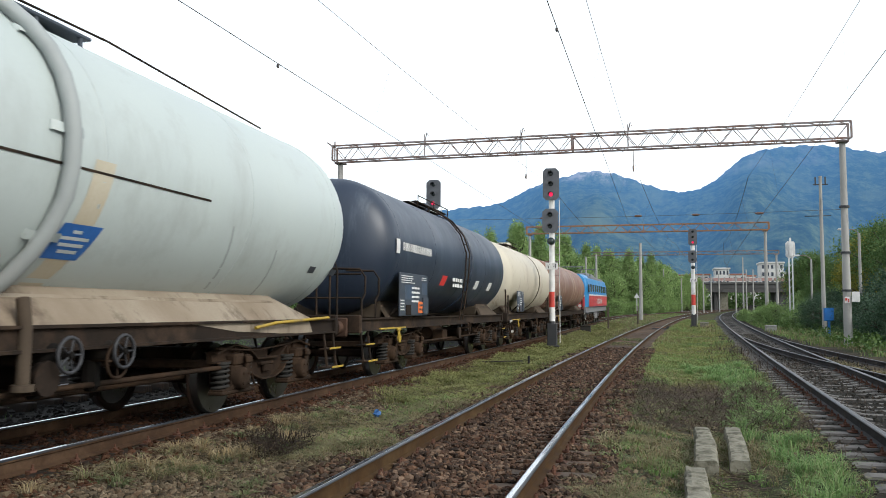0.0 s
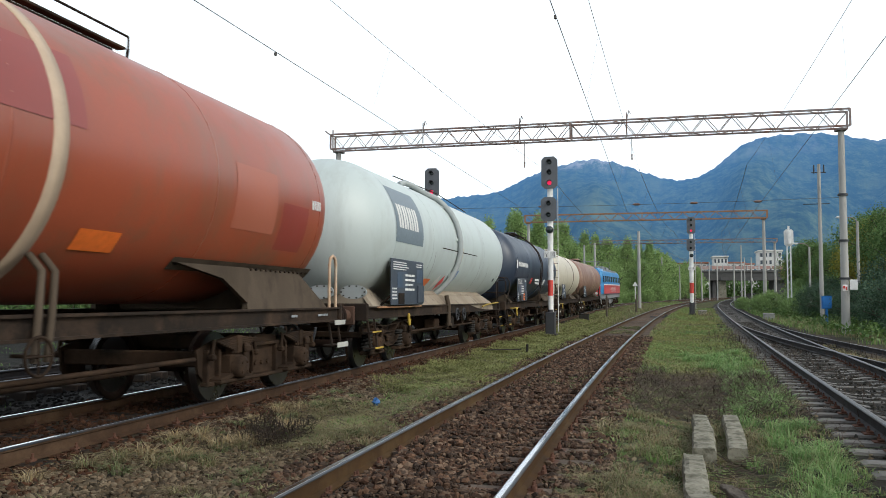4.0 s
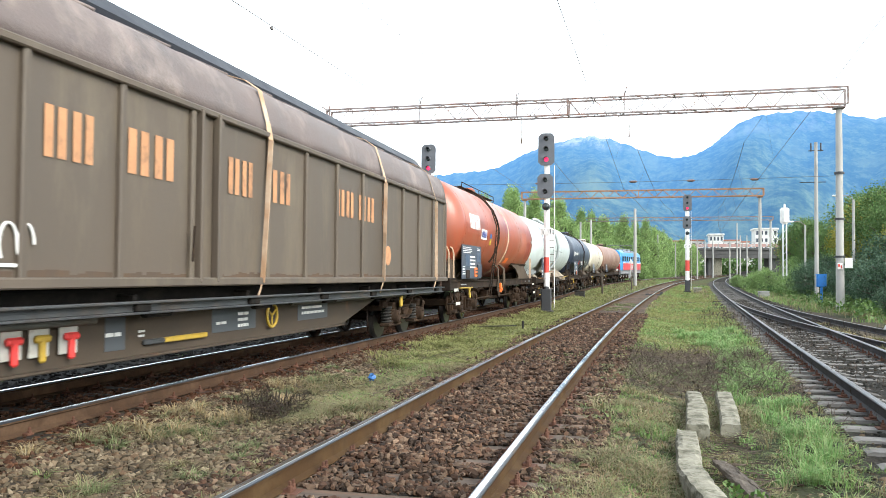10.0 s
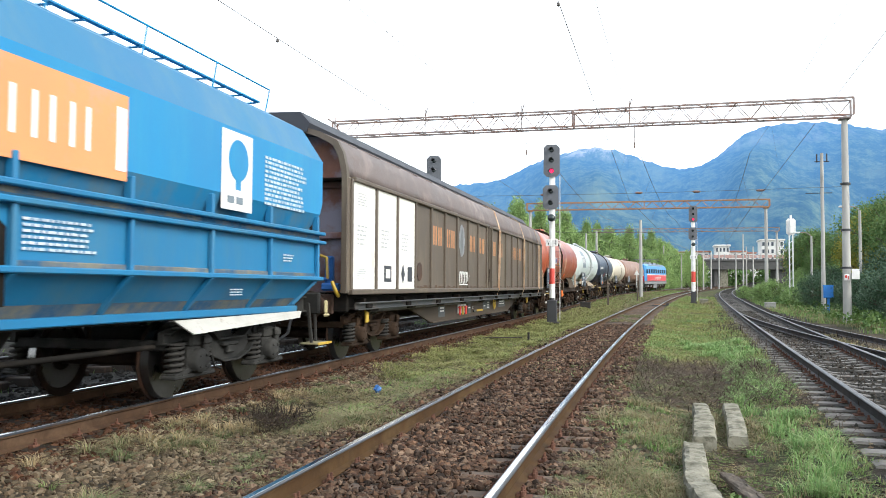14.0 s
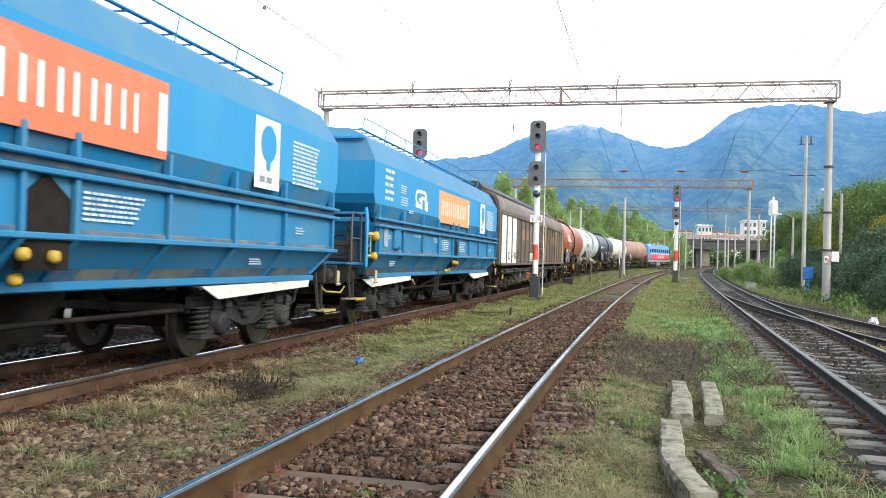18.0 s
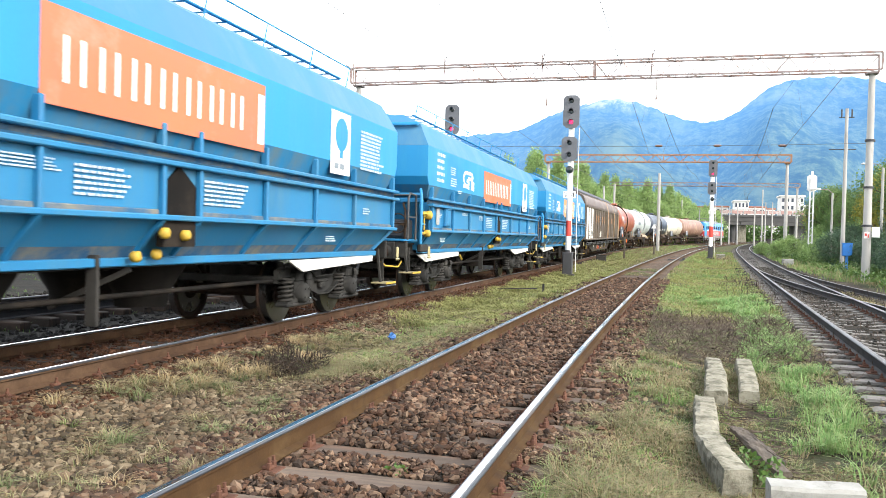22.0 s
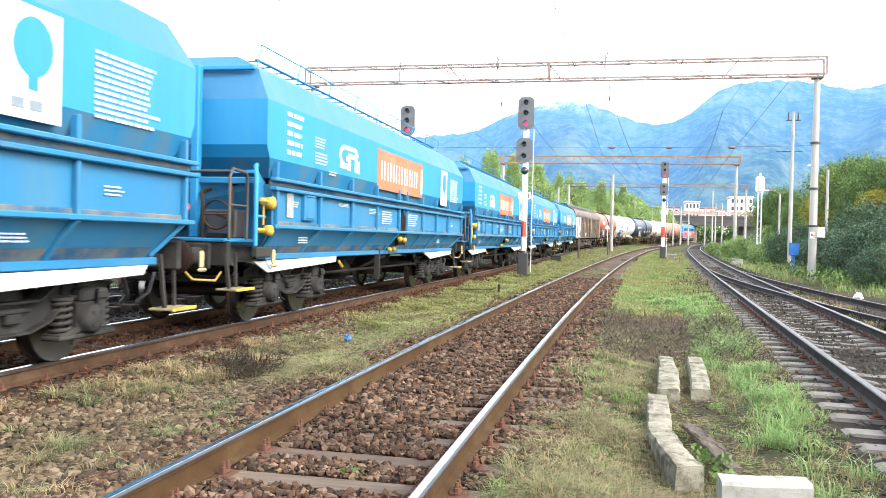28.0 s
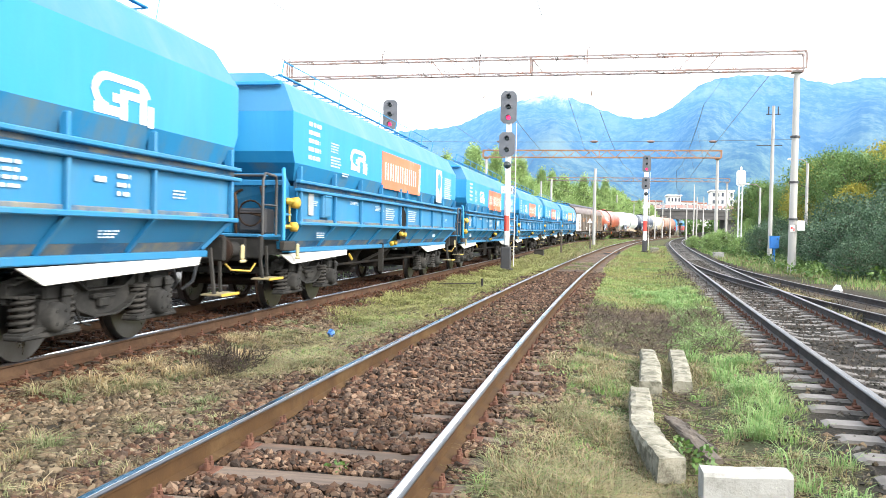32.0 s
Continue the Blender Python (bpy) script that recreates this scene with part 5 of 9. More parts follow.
grove(poplar, [(-21, 121, 1.1), (-15.3, 115, 1.0), (-11.6, 121, 1.0), (-9.7, 131, 0.95), (-6.9, 139, 0.95), (-4.4, 144, 0.9), (-1.9, 149, 0.9), (1.2, 156, 0.85), (-24.4, 113, 1.05), (4.4, 173, 0.8), (6.0, 184, 0.78), (-16, 112, 1.15), (-13.5, 118, 1.2), (-19, 108, 1.1), (-10.5, 126, 1.05), (-7.5, 128, 1.0), (-22.5, 116, 1.15), (-4.5, 138, 0.95), (-1.5, 140, 0.95), (2.0, 150, 0.9), (-26, 110, 1.1), (-17.5, 125, 1.15), (-12.2, 131, 1.1), (-8.6, 138, 1.0), (-5.8, 148, 1.05), (-0.2, 152, 0.95), (3.4, 158, 0.9), (-14.6, 106, 1.05), (5.2, 168, 0.85), (6.8, 178, 0.8), (8.2, 186, 0.75), (9.4, 190, 0.76), (10.9, 194, 0.78), (12.4, 197, 0.72), (11.6, 191, 0.6)], prng)
poplar2 = plant_kind("poplar_tree", "narrow dark-green tree in the row behind the tracks", "tree", 2, 8.4, 4.8, 800, 14, 0.11, "leaf", 0.08, True, "trees behind the tracks")
grove(poplar2, [(-14.8, 121, 1.0), (-9, 122, 0.85), (-6, 133, 0.95), (0.5, 148, 0.9), (-3, 146, 1.0), (-18, 119, 1.05), (3.8, 165, 0.9), (-11.8, 113, 0.75), (5.5, 172, 0.8)], prng)
ash = plant_kind("deciduous_tree", "airy light-green tree in the row behind the tracks", "tree", 9, 8.6, 6.0, 620, 20, 0.11, "leaf_light", 0.1, False, "trees behind the tracks")
grove(ash, [(-28, 112, 1.05), (-23, 118, 1.15), (-19.5, 113, 1.1), (-15.8, 119, 1.2), (-12.6, 117, 1.05), (-9.8, 124, 1.1), (-7.6, 133, 1.1), (-4.8, 140, 1.05), (-2.4, 144, 1.05), (0.8, 152, 1.0), (3.0, 160, 1.0), (5.0, 176, 1.0), (7.4, 186, 0.95), (-17.6, 108, 1.0), (-11.0, 111, 0.85), (-7.0, 118, 0.8), (-3.4, 126, 0.78), (0.2, 138, 0.8), (2.6, 148, 0.8), (9.6, 192, 0.9), (11.8, 196, 0.8)], prng)
bush = plant_kind("bush", "dense dark-green bush beside the railway", "bush", 3, 3.2, 4.4, 700, 20, 0.065, "leaf_dark", 0.05, False, "bushes beside the railway")
grove(bush, [(13.0, 43.5, 0.75), (14.8, 41.5, 1.0), (16.8, 44, 1.2), (13.6, 47, 0.7), (18.5, 48, 1.3), (15.2, 50.5, 0.9), (14.2, 55, 0.8), (11.9, 36.5, 0.5), (13.6, 37.5, 0.7), (15.8, 36, 0.95), (13.4, 64, 0.8), (15.2, 70, 0.9), (17.5, 58, 1.2)], prng)
bush2 = plant_kind("bush", "light-green bush on the railway bank", "bush", 4, 2.8, 4.0, 440, 13, 0.095, "leaf_light", 0.05, False, "bushes beside the railway")
grove(bush2, [(11.9, 84, 0.55), (13.4, 88, 0.7), (15.4, 82, 0.8), (11.2, 92, 0.45), (17.0, 92, 1.0), (13.8, 99, 0.6), (19.5, 84, 1.2), (12.6, 70, 0.5), (-16, 104, 0.8), (-20, 102, 0.9), (-10.5, 114, 0.85), (-5, 122, 0.8), (-2.5, 130, 0.8), (0.6, 136, 0.8), (3, 142, 0.85), (5.4, 160, 0.9), (-24, 103, 1.0), (-9.0, 108, 0.9), (-6.5, 112, 0.8), (-3.2, 118, 0.8), (-12, 106, 0.9), (-0.8, 126, 0.7), (1.5, 132, 0.7), (4.6, 152, 0.8)], prng)
round_tree = plant_kind("deciduous_tree", "broad green deciduous tree behind the bushes", "tree", 5, 9, 8, 1100, 18, 0.12, "leaf", 0.2, False, "trees beyond the siding")
grove(round_tree, [(21, 74, 0.85), (25, 66, 0.95), (29, 60, 1.1), (23, 92, 0.9), (27, 84, 0.9), (33, 70, 1.2), (22.5, 56, 0.7), (37, 92, 1.1), (18.6, 97, 0.7), (20.6, 106, 0.8), (21.0, 69, 0.8), (18.9, 90, 0.58)], prng)
yellow = plant_kind("deciduous_tree", "yellowing autumn tree beside the railway bank", "tree", 6, 8, 6.5, 900, 17, 0.12, "leaf_yellow", 0.2, False, "trees beyond the siding")
grove(yellow, [(21.3, 80, 0.95), (23.5, 72, 0.8), (18.8, 100, 0.8), (26.5, 78, 1.0), (20.2, 66, 0.62), (20.6, 79, 0.86), (20.8, 84, 0.74), (19.2, 74, 0.55)], prng)
# added, mostly unseen row that screens low light and background beneath the train
hedge = plant_kind("hedge_bush", "added scrub bush screening the far side of the train", "bush", 8, 2.4, 4.2, 200, 12, 0.13, "leaf", 0.02, False, "scrub beyond the train")
grove(hedge, [(-25 + 0.8 * math.sin(k * 2.3), -42 + 3.3 * k, 0.9 + 0.2 * math.sin(k * 1.7)) for k in range(46)], prng)
weed_v, weed_f = leaf_cloud(np.stack([RNG.uniform(9.5, 20, 260), RNG.uniform(34, 80, 260), np.zeros(260)], -1), RNG.uniform(0.25, 0.6, 260), 40, 0.09, RNG)
weed_v[:, 2] += terrain(weed_v[:, 0], weed_v[:, 1]) + 0.35
keep_w = np.repeat((weed_v.reshape(-1, 4, 3)[:, 0, 0] > 9.6 + 0.045 * (weed_v.reshape(-1, 4, 3)[:, 0, 1] - 34)), 1)
bulk("undergrowth", weed_v, weed_f[keep_w], "weed", "low leafy undergrowth below the bushes", "undergrowth")
seed_v, seed_f = leaf_cloud(np.array([(0.17, 5.05, -0.14), (2.42, 6.1, -0.16), (2.5, 5.95, -0.18), (2.38, 6.4, -0.17), (2.55, 6.2, -0.2)]), np.array([0.09, 0.1, 0.1, 0.08, 0.1]), 26, 0.03, RNG)
bulk("seedlings", seed_v, seed_f, "weed", "small green weeds sprouting from ballast", "weeds")

# ---- mountains ----


PEAKS = (6, 18, 20, 72, 93, 118, 102, 66, 41, 58, 145, 153, 154, 144, 111, 144, 129, 125, 121, 100, 112)


def ridge_height(az, r, lumps):
    """Wooded slopes that climb to a skyline of soft peaks two degrees apart."""
    h = 400 - 6 * np.clip(abs(az) - 15, 0, 30)
    for k, p in enumerate(PEAKS):
        h = h + p * np.exp(-((az + 14 - 2 * k) / 1.7) ** 2)
    h = h + 2.2 * np.sin(az * 5.3 + 1) + 1.6 * np.sin(az * 13.0) + 1.2 * np.sin(az * 37.0)
    f = np.clip((r - 900) / 2500, 0, 1)
    prof = f ** 1.25
    spur = 1 + (0.24 * np.sin(az * 0.6 + r * 0.0019) + 0.10 * np.sin(az * 1.3 - r * 0.003)) * (1 - f) * np.clip(f * 4, 0, 1) + lumps * 0.006 * (1 - f)
    back = np.clip((r - 3400) / 1300, 0, 1)
    return h * prof * spur * (1 - back ** 1.5) + 3


az = np.linspace(-48, 48, 640)
rr = np.linspace(900, 4700, 110)
AZ, RR = np.meshgrid(az, rr)
lumps = 0.6 * ripple(AZ * 9, RR / 240, 0.16, 2) + 0.4 * ripple(AZ * 9, RR / 240, 0.5, 5)
H = ridge_height(AZ, RR, lumps) + 0.8 * ripple(AZ * 30, RR / 400, 0.4, 8) * (RR > 1300)
mv = np.stack([np.sin(np.radians(AZ)) * RR, np.cos(np.radians(AZ)) * RR, H], -1).reshape(-1, 3)
i, j = np.meshgrid(np.arange(len(az) - 1), np.arange(len(rr) - 1))
a = (j * len(az) + i).ravel()


def mountain_material():
    m, n, l, p = shader("hazy_forest", 1.0)
    p.inputs["Specular IOR Level"].default_value = 0.0
    big = noise_tex(n, l, 0.004, 6, (1, 0.25, 1), offset=False)
    fine = noise_tex(n, l, 0.03, 9, (1, 0.2, 1), offset=False, rough=0.75)
    crags = noise_tex(n, l, 0.012, 6, (1, 0.15, 0.3), offset=False, rough=0.8)
    trees = noise_tex(n, l, 0.09, 6, (1, 0.3, 1), offset=False, rough=0.8)
    col = blend(n, l, ramp(n, l, fine.outputs[0], 0.44, 0.58), (0.03, 0.05, 0.03), (0.115, 0.15, 0.07))
    col = blend(n, l, ramp(n, l, trees.outputs[0], 0.42, 0.58, (0, 0, 0), (0.5, 0.5, 0.5)), col, (0.01, 0.02, 0.014))
    col = blend(n, l, ramp(n, l, big.outputs[0], 0.54, 0.66, (0, 0, 0), (0.7, 0.7, 0.7)), col, (0.13, 0.15, 0.06))
    geo = n.new("ShaderNodeNewGeometry")
    sep = n.new("ShaderNodeSeparateXYZ")
    l.new(geo.outputs["Position"], sep.inputs[0])
    hgt = n.new("ShaderNodeMapRange")
    hgt.inputs[1].default_value, hgt.inputs[2].default_value = 465, 530
    l.new(sep.outputs[2], hgt.inputs[0])
    mul = n.new("ShaderNodeMath")
    mul.operation = "MULTIPLY"
    l.new(hgt.outputs[0], mul.inputs[0])
    west = n.new("ShaderNodeMapRange")
    west.inputs[1].default_value, west.inputs[2].default_value = 350, -150
    west.inputs[3].default_value, west.inputs[4].default_value = 0.2, 1.0
    l.new(sep.outputs[0], west.inputs[0])
    bare = n.new("ShaderNodeMath")
    bare.operation = "MULTIPLY"
    l.new(west.outputs[0], bare.inputs[0])
    l.new(ramp(n, l, crags.outputs[0], 0.46, 0.56), bare.inputs[1])
    l.new(bare.outputs[0], mul.inputs[1])
    col = blend(n, l, mul.outputs[0], col, (0.46, 0.41, 0.37))
    l.new(col, p.inputs["Base Color"])
    # air haze painted on: blue emission, mixed in more with distance
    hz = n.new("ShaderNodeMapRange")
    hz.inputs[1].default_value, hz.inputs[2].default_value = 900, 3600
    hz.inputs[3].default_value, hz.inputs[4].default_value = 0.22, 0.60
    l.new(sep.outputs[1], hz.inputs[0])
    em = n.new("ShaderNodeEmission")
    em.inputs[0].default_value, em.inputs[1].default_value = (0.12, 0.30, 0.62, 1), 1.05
    bump = n.new("ShaderNodeBump")
    bump.inputs["Strength"].default_value, bump.inputs["Distance"].default_value = 0.45, 12.0
    l.new(trees.outputs[0], bump.inputs["Height"])
    l.new(bump.outputs[0], p.inputs["Normal"])
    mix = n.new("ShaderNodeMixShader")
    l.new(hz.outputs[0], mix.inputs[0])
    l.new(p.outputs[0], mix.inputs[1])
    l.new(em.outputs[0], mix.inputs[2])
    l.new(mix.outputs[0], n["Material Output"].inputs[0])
    return m


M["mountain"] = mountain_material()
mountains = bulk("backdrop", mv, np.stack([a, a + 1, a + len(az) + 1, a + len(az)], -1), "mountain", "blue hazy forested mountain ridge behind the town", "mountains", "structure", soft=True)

# ---- road bridge and town ----
M["town_white"] = surface("town_white", (0.66, 0.65, 0.63), (0.53, 0.52, 0.50), None, 0.8, 0, 0.2, 4)
M["town_red"] = surface("town_red_roof", (0.36, 0.16, 0.11), (0.24, 0.11, 0.08), None, 0.8, 0, 0.3, 4)
M["rail_pale"] = surface("bridge_railing", (0.40, 0.24, 0.21), (0.30, 0.19, 0.17), (0.45, 0.42, 0.40), 0.7, 0, 0.3, 4, dirt_lo=0.5)
M["town_glass"] = plain("town_window", (0.05, 0.06, 0.08), 0.2)
bridge = thing("road_bridge", "grey concrete road bridge crossing the railway", "bridge")
BY = 205
part("deck", Mesh().box(34, BY, 7.2, 130, 9, 1.3, 0.1), "asphalt", bridge)
part("deck_edge", Mesh().box(34, BY - 4.6, 7.9, 130, 0.25, 0.5, 0.03), "asphalt", bridge)
for x in np.arange(-30, 98, 2.6):
    part("railing_panel", Mesh().box(float(x), BY - 4.55, 8.75, 2.3, 0.06, 0.75, 0.03), "rail_pale", bridge, "pale reddish railing panel")
    part("railing_post", Mesh().box(float(x) + 1.3, BY - 4.55, 8.75, 0.14, 0.14, 1.2, 0.02), "concrete", bridge)
part("handrail", Mesh().box(34, BY - 4.55, 9.35, 130, 0.12, 0.09, 0.02), "concrete", bridge)
for x, w in ((-8, 0.9), (6.5, 0.9), (16.2, 0.9), (18.0, 1.8), (31.0, 4.2), (35.5, 1.0), (50, 0.9), (64, 0.9), (80, 0.9)):
    part("pier", Mesh().box(x, BY, 3.2, w, 7, 7.6, 0.15), "concrete_old" if w == 1.8 else "asphalt", bridge)
for x in np.arange(-28, 98, 7.0):
    part("girder", Mesh().box(float(x), BY - 4.2, 6.2, 6.9, 0.5, 0.8, 0.05), "asphalt", bridge)


def block_house(x, y, w, d, h, floors, cols, label, roof="town_red", base=3.0):
    root = thing("town_house", label, "building", "town buildings", at=pose(x, y, base))
    part("wall", Mesh().box(0, 0, h / 2, w, d, h, 0.1), "town_white", root)
    part("roof", Mesh().box(0, 0, h + 0.3, w + 0.8, d + 0.8, 0.6, 0.1), roof, root)
    win = Mesh().box(0, 0, 0, w / cols * 0.5, 0.3, h / floors * 0.5, 0.02).data("window")
    for i in range(cols):
        for j in range(floors):
            part("window", win, "town_glass", root, at=pose(-w / 2 + w * (i + 0.5) / cols, -d / 2, h * (j + 0.55) / floors))
    return root


block_house(43.6, 320, 7.6, 10, 15.6, 6, 5, "white apartment building above the road bridge", "town_white")
block_house(49.6, 322, 3.6, 9, 12.2, 4, 2, "lower white building wing above the road bridge", "town_white")
block_house(27.5, 330, 5.0, 9, 14.2, 5, 4, "white town house behind the bridge", "town_white", 3)
block_house(20, 340, 7, 9, 11.4, 4, 3, "small white town house with red roof", "town_red", 4)
block_house(34, 350, 8, 9, 11.8, 4, 3, "red-roofed town house behind the bridge", "town_red", 4)
block_house(38.5, 360, 8, 9, 11.6, 4, 4, "red-roofed long building behind the bridge", "town_red", 4)
block_house(14, 360, 8, 9, 12.0, 4, 3, "pale town house among trees", "town_red", 4)
for k in range(60):
    x, y = RNG.uniform(-90, 160), RNG.uniform(380, 800)
    if abs(x - 40) < 4:
        continue
    hx = thing("town_house", "small pale house with a red roof in the distant town", "building", "town buildings", at=pose(float(x), float(y), 3.0 + (float(y) - 380) * 0.02, 0, 0, float(RNG.uniform(-30, 30))))
    w, h = float(RNG.uniform(7, 12)), float(RNG.uniform(5, 9))
    part("wall", Mesh().box(0, 0, h / 2, w, 8, h, 0.1), "town_white", hx)
    part("roof", Mesh().prism([(-w / 2 - 0.4, h), (w / 2 + 0.4, h), (0, h + 2.6)], -4.4, 4.4), "town_red", hx)
belt_v, belt_f = leaf_cloud(np.stack([RNG.uniform(-140, 220, 420), RNG.uniform(230, 700, 420), RNG.uniform(2, 9, 420)], -1), RNG.uniform(3.0, 6.5, 420), 60, 0.9, RNG)
scrub_v, scrub_f = leaf_cloud(np.stack([RNG.uniform(-60, 120, 620), RNG.uniform(218, 232, 620), RNG.uniform(0.6, 6.6, 620)], -1), RNG.uniform(1.2, 2.6, 620), 70, 0.45, RNG)
bulk("far_scrub", scrub_v, scrub_f, "leaf", "scrub growing behind the road bridge", "bushes")
bulk("far_woods", belt_v, belt_f, "leaf", "belt of trees round the distant town", "woods")

# ---- train materials ----
M["bogie"] = surface("bogie_grime", (0.043, 0.0282, 0.0193), (0.0158, 0.0107, 0.00768), (0.0681, 0.0413, 0.0255), 0.85, 0.1, 3, 40, dirt_lo=0.46)
M["frame"] = surface("underframe_brown", (0.040, 0.029, 0.022), (0.016, 0.0125, 0.0105), (0.07, 0.045, 0.03), 0.8, 0.1, 2, 40, dirt_lo=0.5)
M["wheel"] = surface("wheel_steel", (0.0226, 0.0128, 0.00897), (0.0112, 0.00685, 0.00493), (0.0413, 0.0191, 0.0112), 0.75, 0.3, 3, 40)
M["tread"] = surface("wheel_tread", (0.225, 0.22, 0.215), (0.15, 0.145, 0.14), None, 0.3, 1.0, 3, 40)
# near-black colour that stands in for the shade beneath the vehicles
M["under_dark"] = surface("underside_shade", (0.016, 0.014, 0.0125), (0.007, 0.0065, 0.006), (0.03, 0.024, 0.019), 0.85, 0.1, 3, 40)
M["belly_brown"] = surface("van_sole_rust_brown", (0.072, 0.054, 0.038), (0.042, 0.033, 0.025), (0.15, 0.075, 0.038), 0.65, 0, 0.9, 30, stretch=(1, 0.8, 0.4), dirt_lo=0.56, dirt_hi=0.74, bump=0.06)
M["steel_dull"] = surface("van_dull_steel", (0.062, 0.066, 0.068), (0.03, 0.032, 0.034), (0.075, 0.055, 0.04), 0.55, 0.3, 2, 40)
M["step_cream"] = surface("step_worn_cream", (0.30, 0.26, 0.14), (0.16, 0.14, 0.09), (0.09, 0.075, 0.055), 0.75, 0, 5, 40, dirt_lo=0.5)
M["lug_cream"] = surface("lug_cream", (0.375, 0.324, 0.18), (0.285, 0.245, 0.132), None, 0.7, 0, 4, 40)
M["spring"] = surface("spring_grime", (0.05, 0.047, 0.043), (0.025, 0.024, 0.022), None, 0.75, 0.3, 4, 40)
M["buffer"] = surface("buffer_rust", (0.112, 0.064, 0.044), (0.056, 0.036, 0.028), (0.04, 0.036, 0.0336), 0.7, 0.3, 3, 40)
M["tank_grey"] = surface("tank_grey_green", (0.465, 0.515, 0.497), (0.41, 0.455, 0.445), (0.36, 0.385, 0.37), 0.42, 0, 0.5, 30, stretch=(2, 1, 0.35), dirt_lo=0.5, dirt_hi=0.75, bump=0.03)
M["tank_red"] = surface("tank_oxide_red", (0.335, 0.0723, 0.0301), (0.224, 0.0532, 0.0266), (0.19, 0.0796, 0.0443), 0.34, 0, 0.5, 30, stretch=(2, 1, 0.35), dirt_lo=0.46, dirt_hi=0.72, bump=0.03)
M["red_fresh"] = surface("repaint_light_red", (0.348, 0.108, 0.0622), (0.298, 0.0873, 0.0497), None, 0.4, 0, 1, 30, bump=0.02)
M["red_deep"] = surface("repaint_deep_red", (0.259, 0.0432, 0.0302), (0.205, 0.0367, 0.027), None, 0.35, 0, 1, 30, bump=0.02)
M["tank_black"] = surface("tank_blue_black", (0.0302, 0.0432, 0.0708), (0.0202, 0.0285, 0.0472), (0.0612, 0.0782, 0.106), 0.4, 0, 0.6, 30, stretch=(2, 1, 0.35), dirt_lo=0.55, bump=0.03)
M["tank_cream"] = surface("tank_cream", (0.56, 0.51, 0.41), (0.47, 0.42, 0.33), (0.30, 0.235, 0.17), 0.5, 0, 0.6, 30, stretch=(2, 1, 0.35), dirt_lo=0.55, bump=0.03)
M["tank_brown"] = surface("tank_brown", (0.24, 0.125, 0.085), (0.16, 0.085, 0.06), (0.33, 0.25, 0.19), 0.55, 0, 0.6, 30, stretch=(2, 1, 0.35), dirt_lo=0.5, bump=0.03)
M["band_cream"] = surface("repair_band_cream", (0.50, 0.38, 0.27), (0.36, 0.27, 0.19), None, 0.6, 0, 2, 30)
M["cradle_pale"] = surface("cradle_pale_dust", (0.33, 0.285, 0.225), (0.21, 0.165, 0.12), (0.10, 0.075, 0.055), 0.85, 0, 0.9, 40, stretch=(1, 1.2, 0.5), dirt_lo=0.52, dirt_hi=0.66)
M["patch_slate"] = surface("patch_slate", (0.062, 0.07, 0.078), (0.045, 0.05, 0.056), None, 0.6, 0, 3, 30, bump=0)
M["panel_rust"] = surface("panel_foot_rust", (0.105, 0.064, 0.038), (0.065, 0.047, 0.035), (0.07, 0.052, 0.04), 0.7, 0, 3, 40, dirt_lo=0.46, stretch=(1, 1, 0.6))
M["band_pale"] = surface("repair_band_pale", (0.52, 0.48, 0.38), (0.40, 0.33, 0.22), (0.33, 0.2, 0.11), 0.6, 0, 1.5, 30, dirt_lo=0.58, stretch=(1, 1, 0.5))
M["cradle"] = surface("cradle_dusty", (0.102, 0.0785, 0.0579), (0.0559, 0.0423, 0.0305), (0.0374, 0.0294, 0.0221), 0.8, 0, 1.5, 40, stretch=(1, 1, 0.5))
M["panel_black"] = surface("data_panel_black", (0.045, 0.0567, 0.078), (0.027, 0.0347, 0.048), (0.099, 0.11, 0.12), 0.5, 0, 2, 30, dirt_lo=0.6)
M["board_blue"] = surface("board_repaint_blue", (0.045, 0.075, 0.125), (0.035, 0.055, 0.09), (0.07, 0.08, 0.09), 0.45, 0, 3, 30, bump=0.02)
M["mark_white"] = surface("lettering_white", (0.72, 0.71, 0.69), (0.56, 0.55, 0.53), None, 0.6, 0, 6, 40, bump=0)
M["mark_blue"] = plain("lettering_blue", (0.03, 0.05, 0.24), 0.5)
M["mark_orange"] = surface("lettering_orange", (0.48, 0.259, 0.132), (0.352, 0.18, 0.0924), (0.112, 0.072, 0.0528), 0.7, 0, 6, 40, dirt_lo=0.5, dirt_scale=3, bump=0)
M["mark_dark"] = plain("lettering_dark", (0.035, 0.04, 0.05), 0.6)
M["hazard_orange"] = plain("hazard_plate_orange", (0.80, 0.17, 0.025), 0.5)
M["hazard_red"] = plain("hazard_label_red", (0.70, 0.04, 0.035), 0.5)
M["logo_slate"] = plain("logo_panel_slate", (0.164, 0.203, 0.236), 0.5)
M["logo_grime"] = surface("grime_streak", (0.33, 0.355, 0.35), (0.29, 0.31, 0.305), None, 0.6, 0, 3, 30, bump=0)
M["label_blue"] = plain("label_blue", (0.03, 0.13, 0.408), 0.5)
M["yellow"] = surface("handle_yellow", (0.44, 0.29, 0.022), (0.30, 0.20, 0.025), (0.16, 0.12, 0.06), 0.6, 0, 6, 40, dirt_lo=0.55, bump=0)
M["box_brown"] = surface("van_brown", (0.0883, 0.067, 0.0477), (0.0655, 0.0503, 0.0366), (0.118, 0.0924, 0.0612), 0.6, 0, 0.6, 30, stretch=(1, 1, 0.3), dirt_lo=0.5, dirt_hi=0.72, bump=0.06)
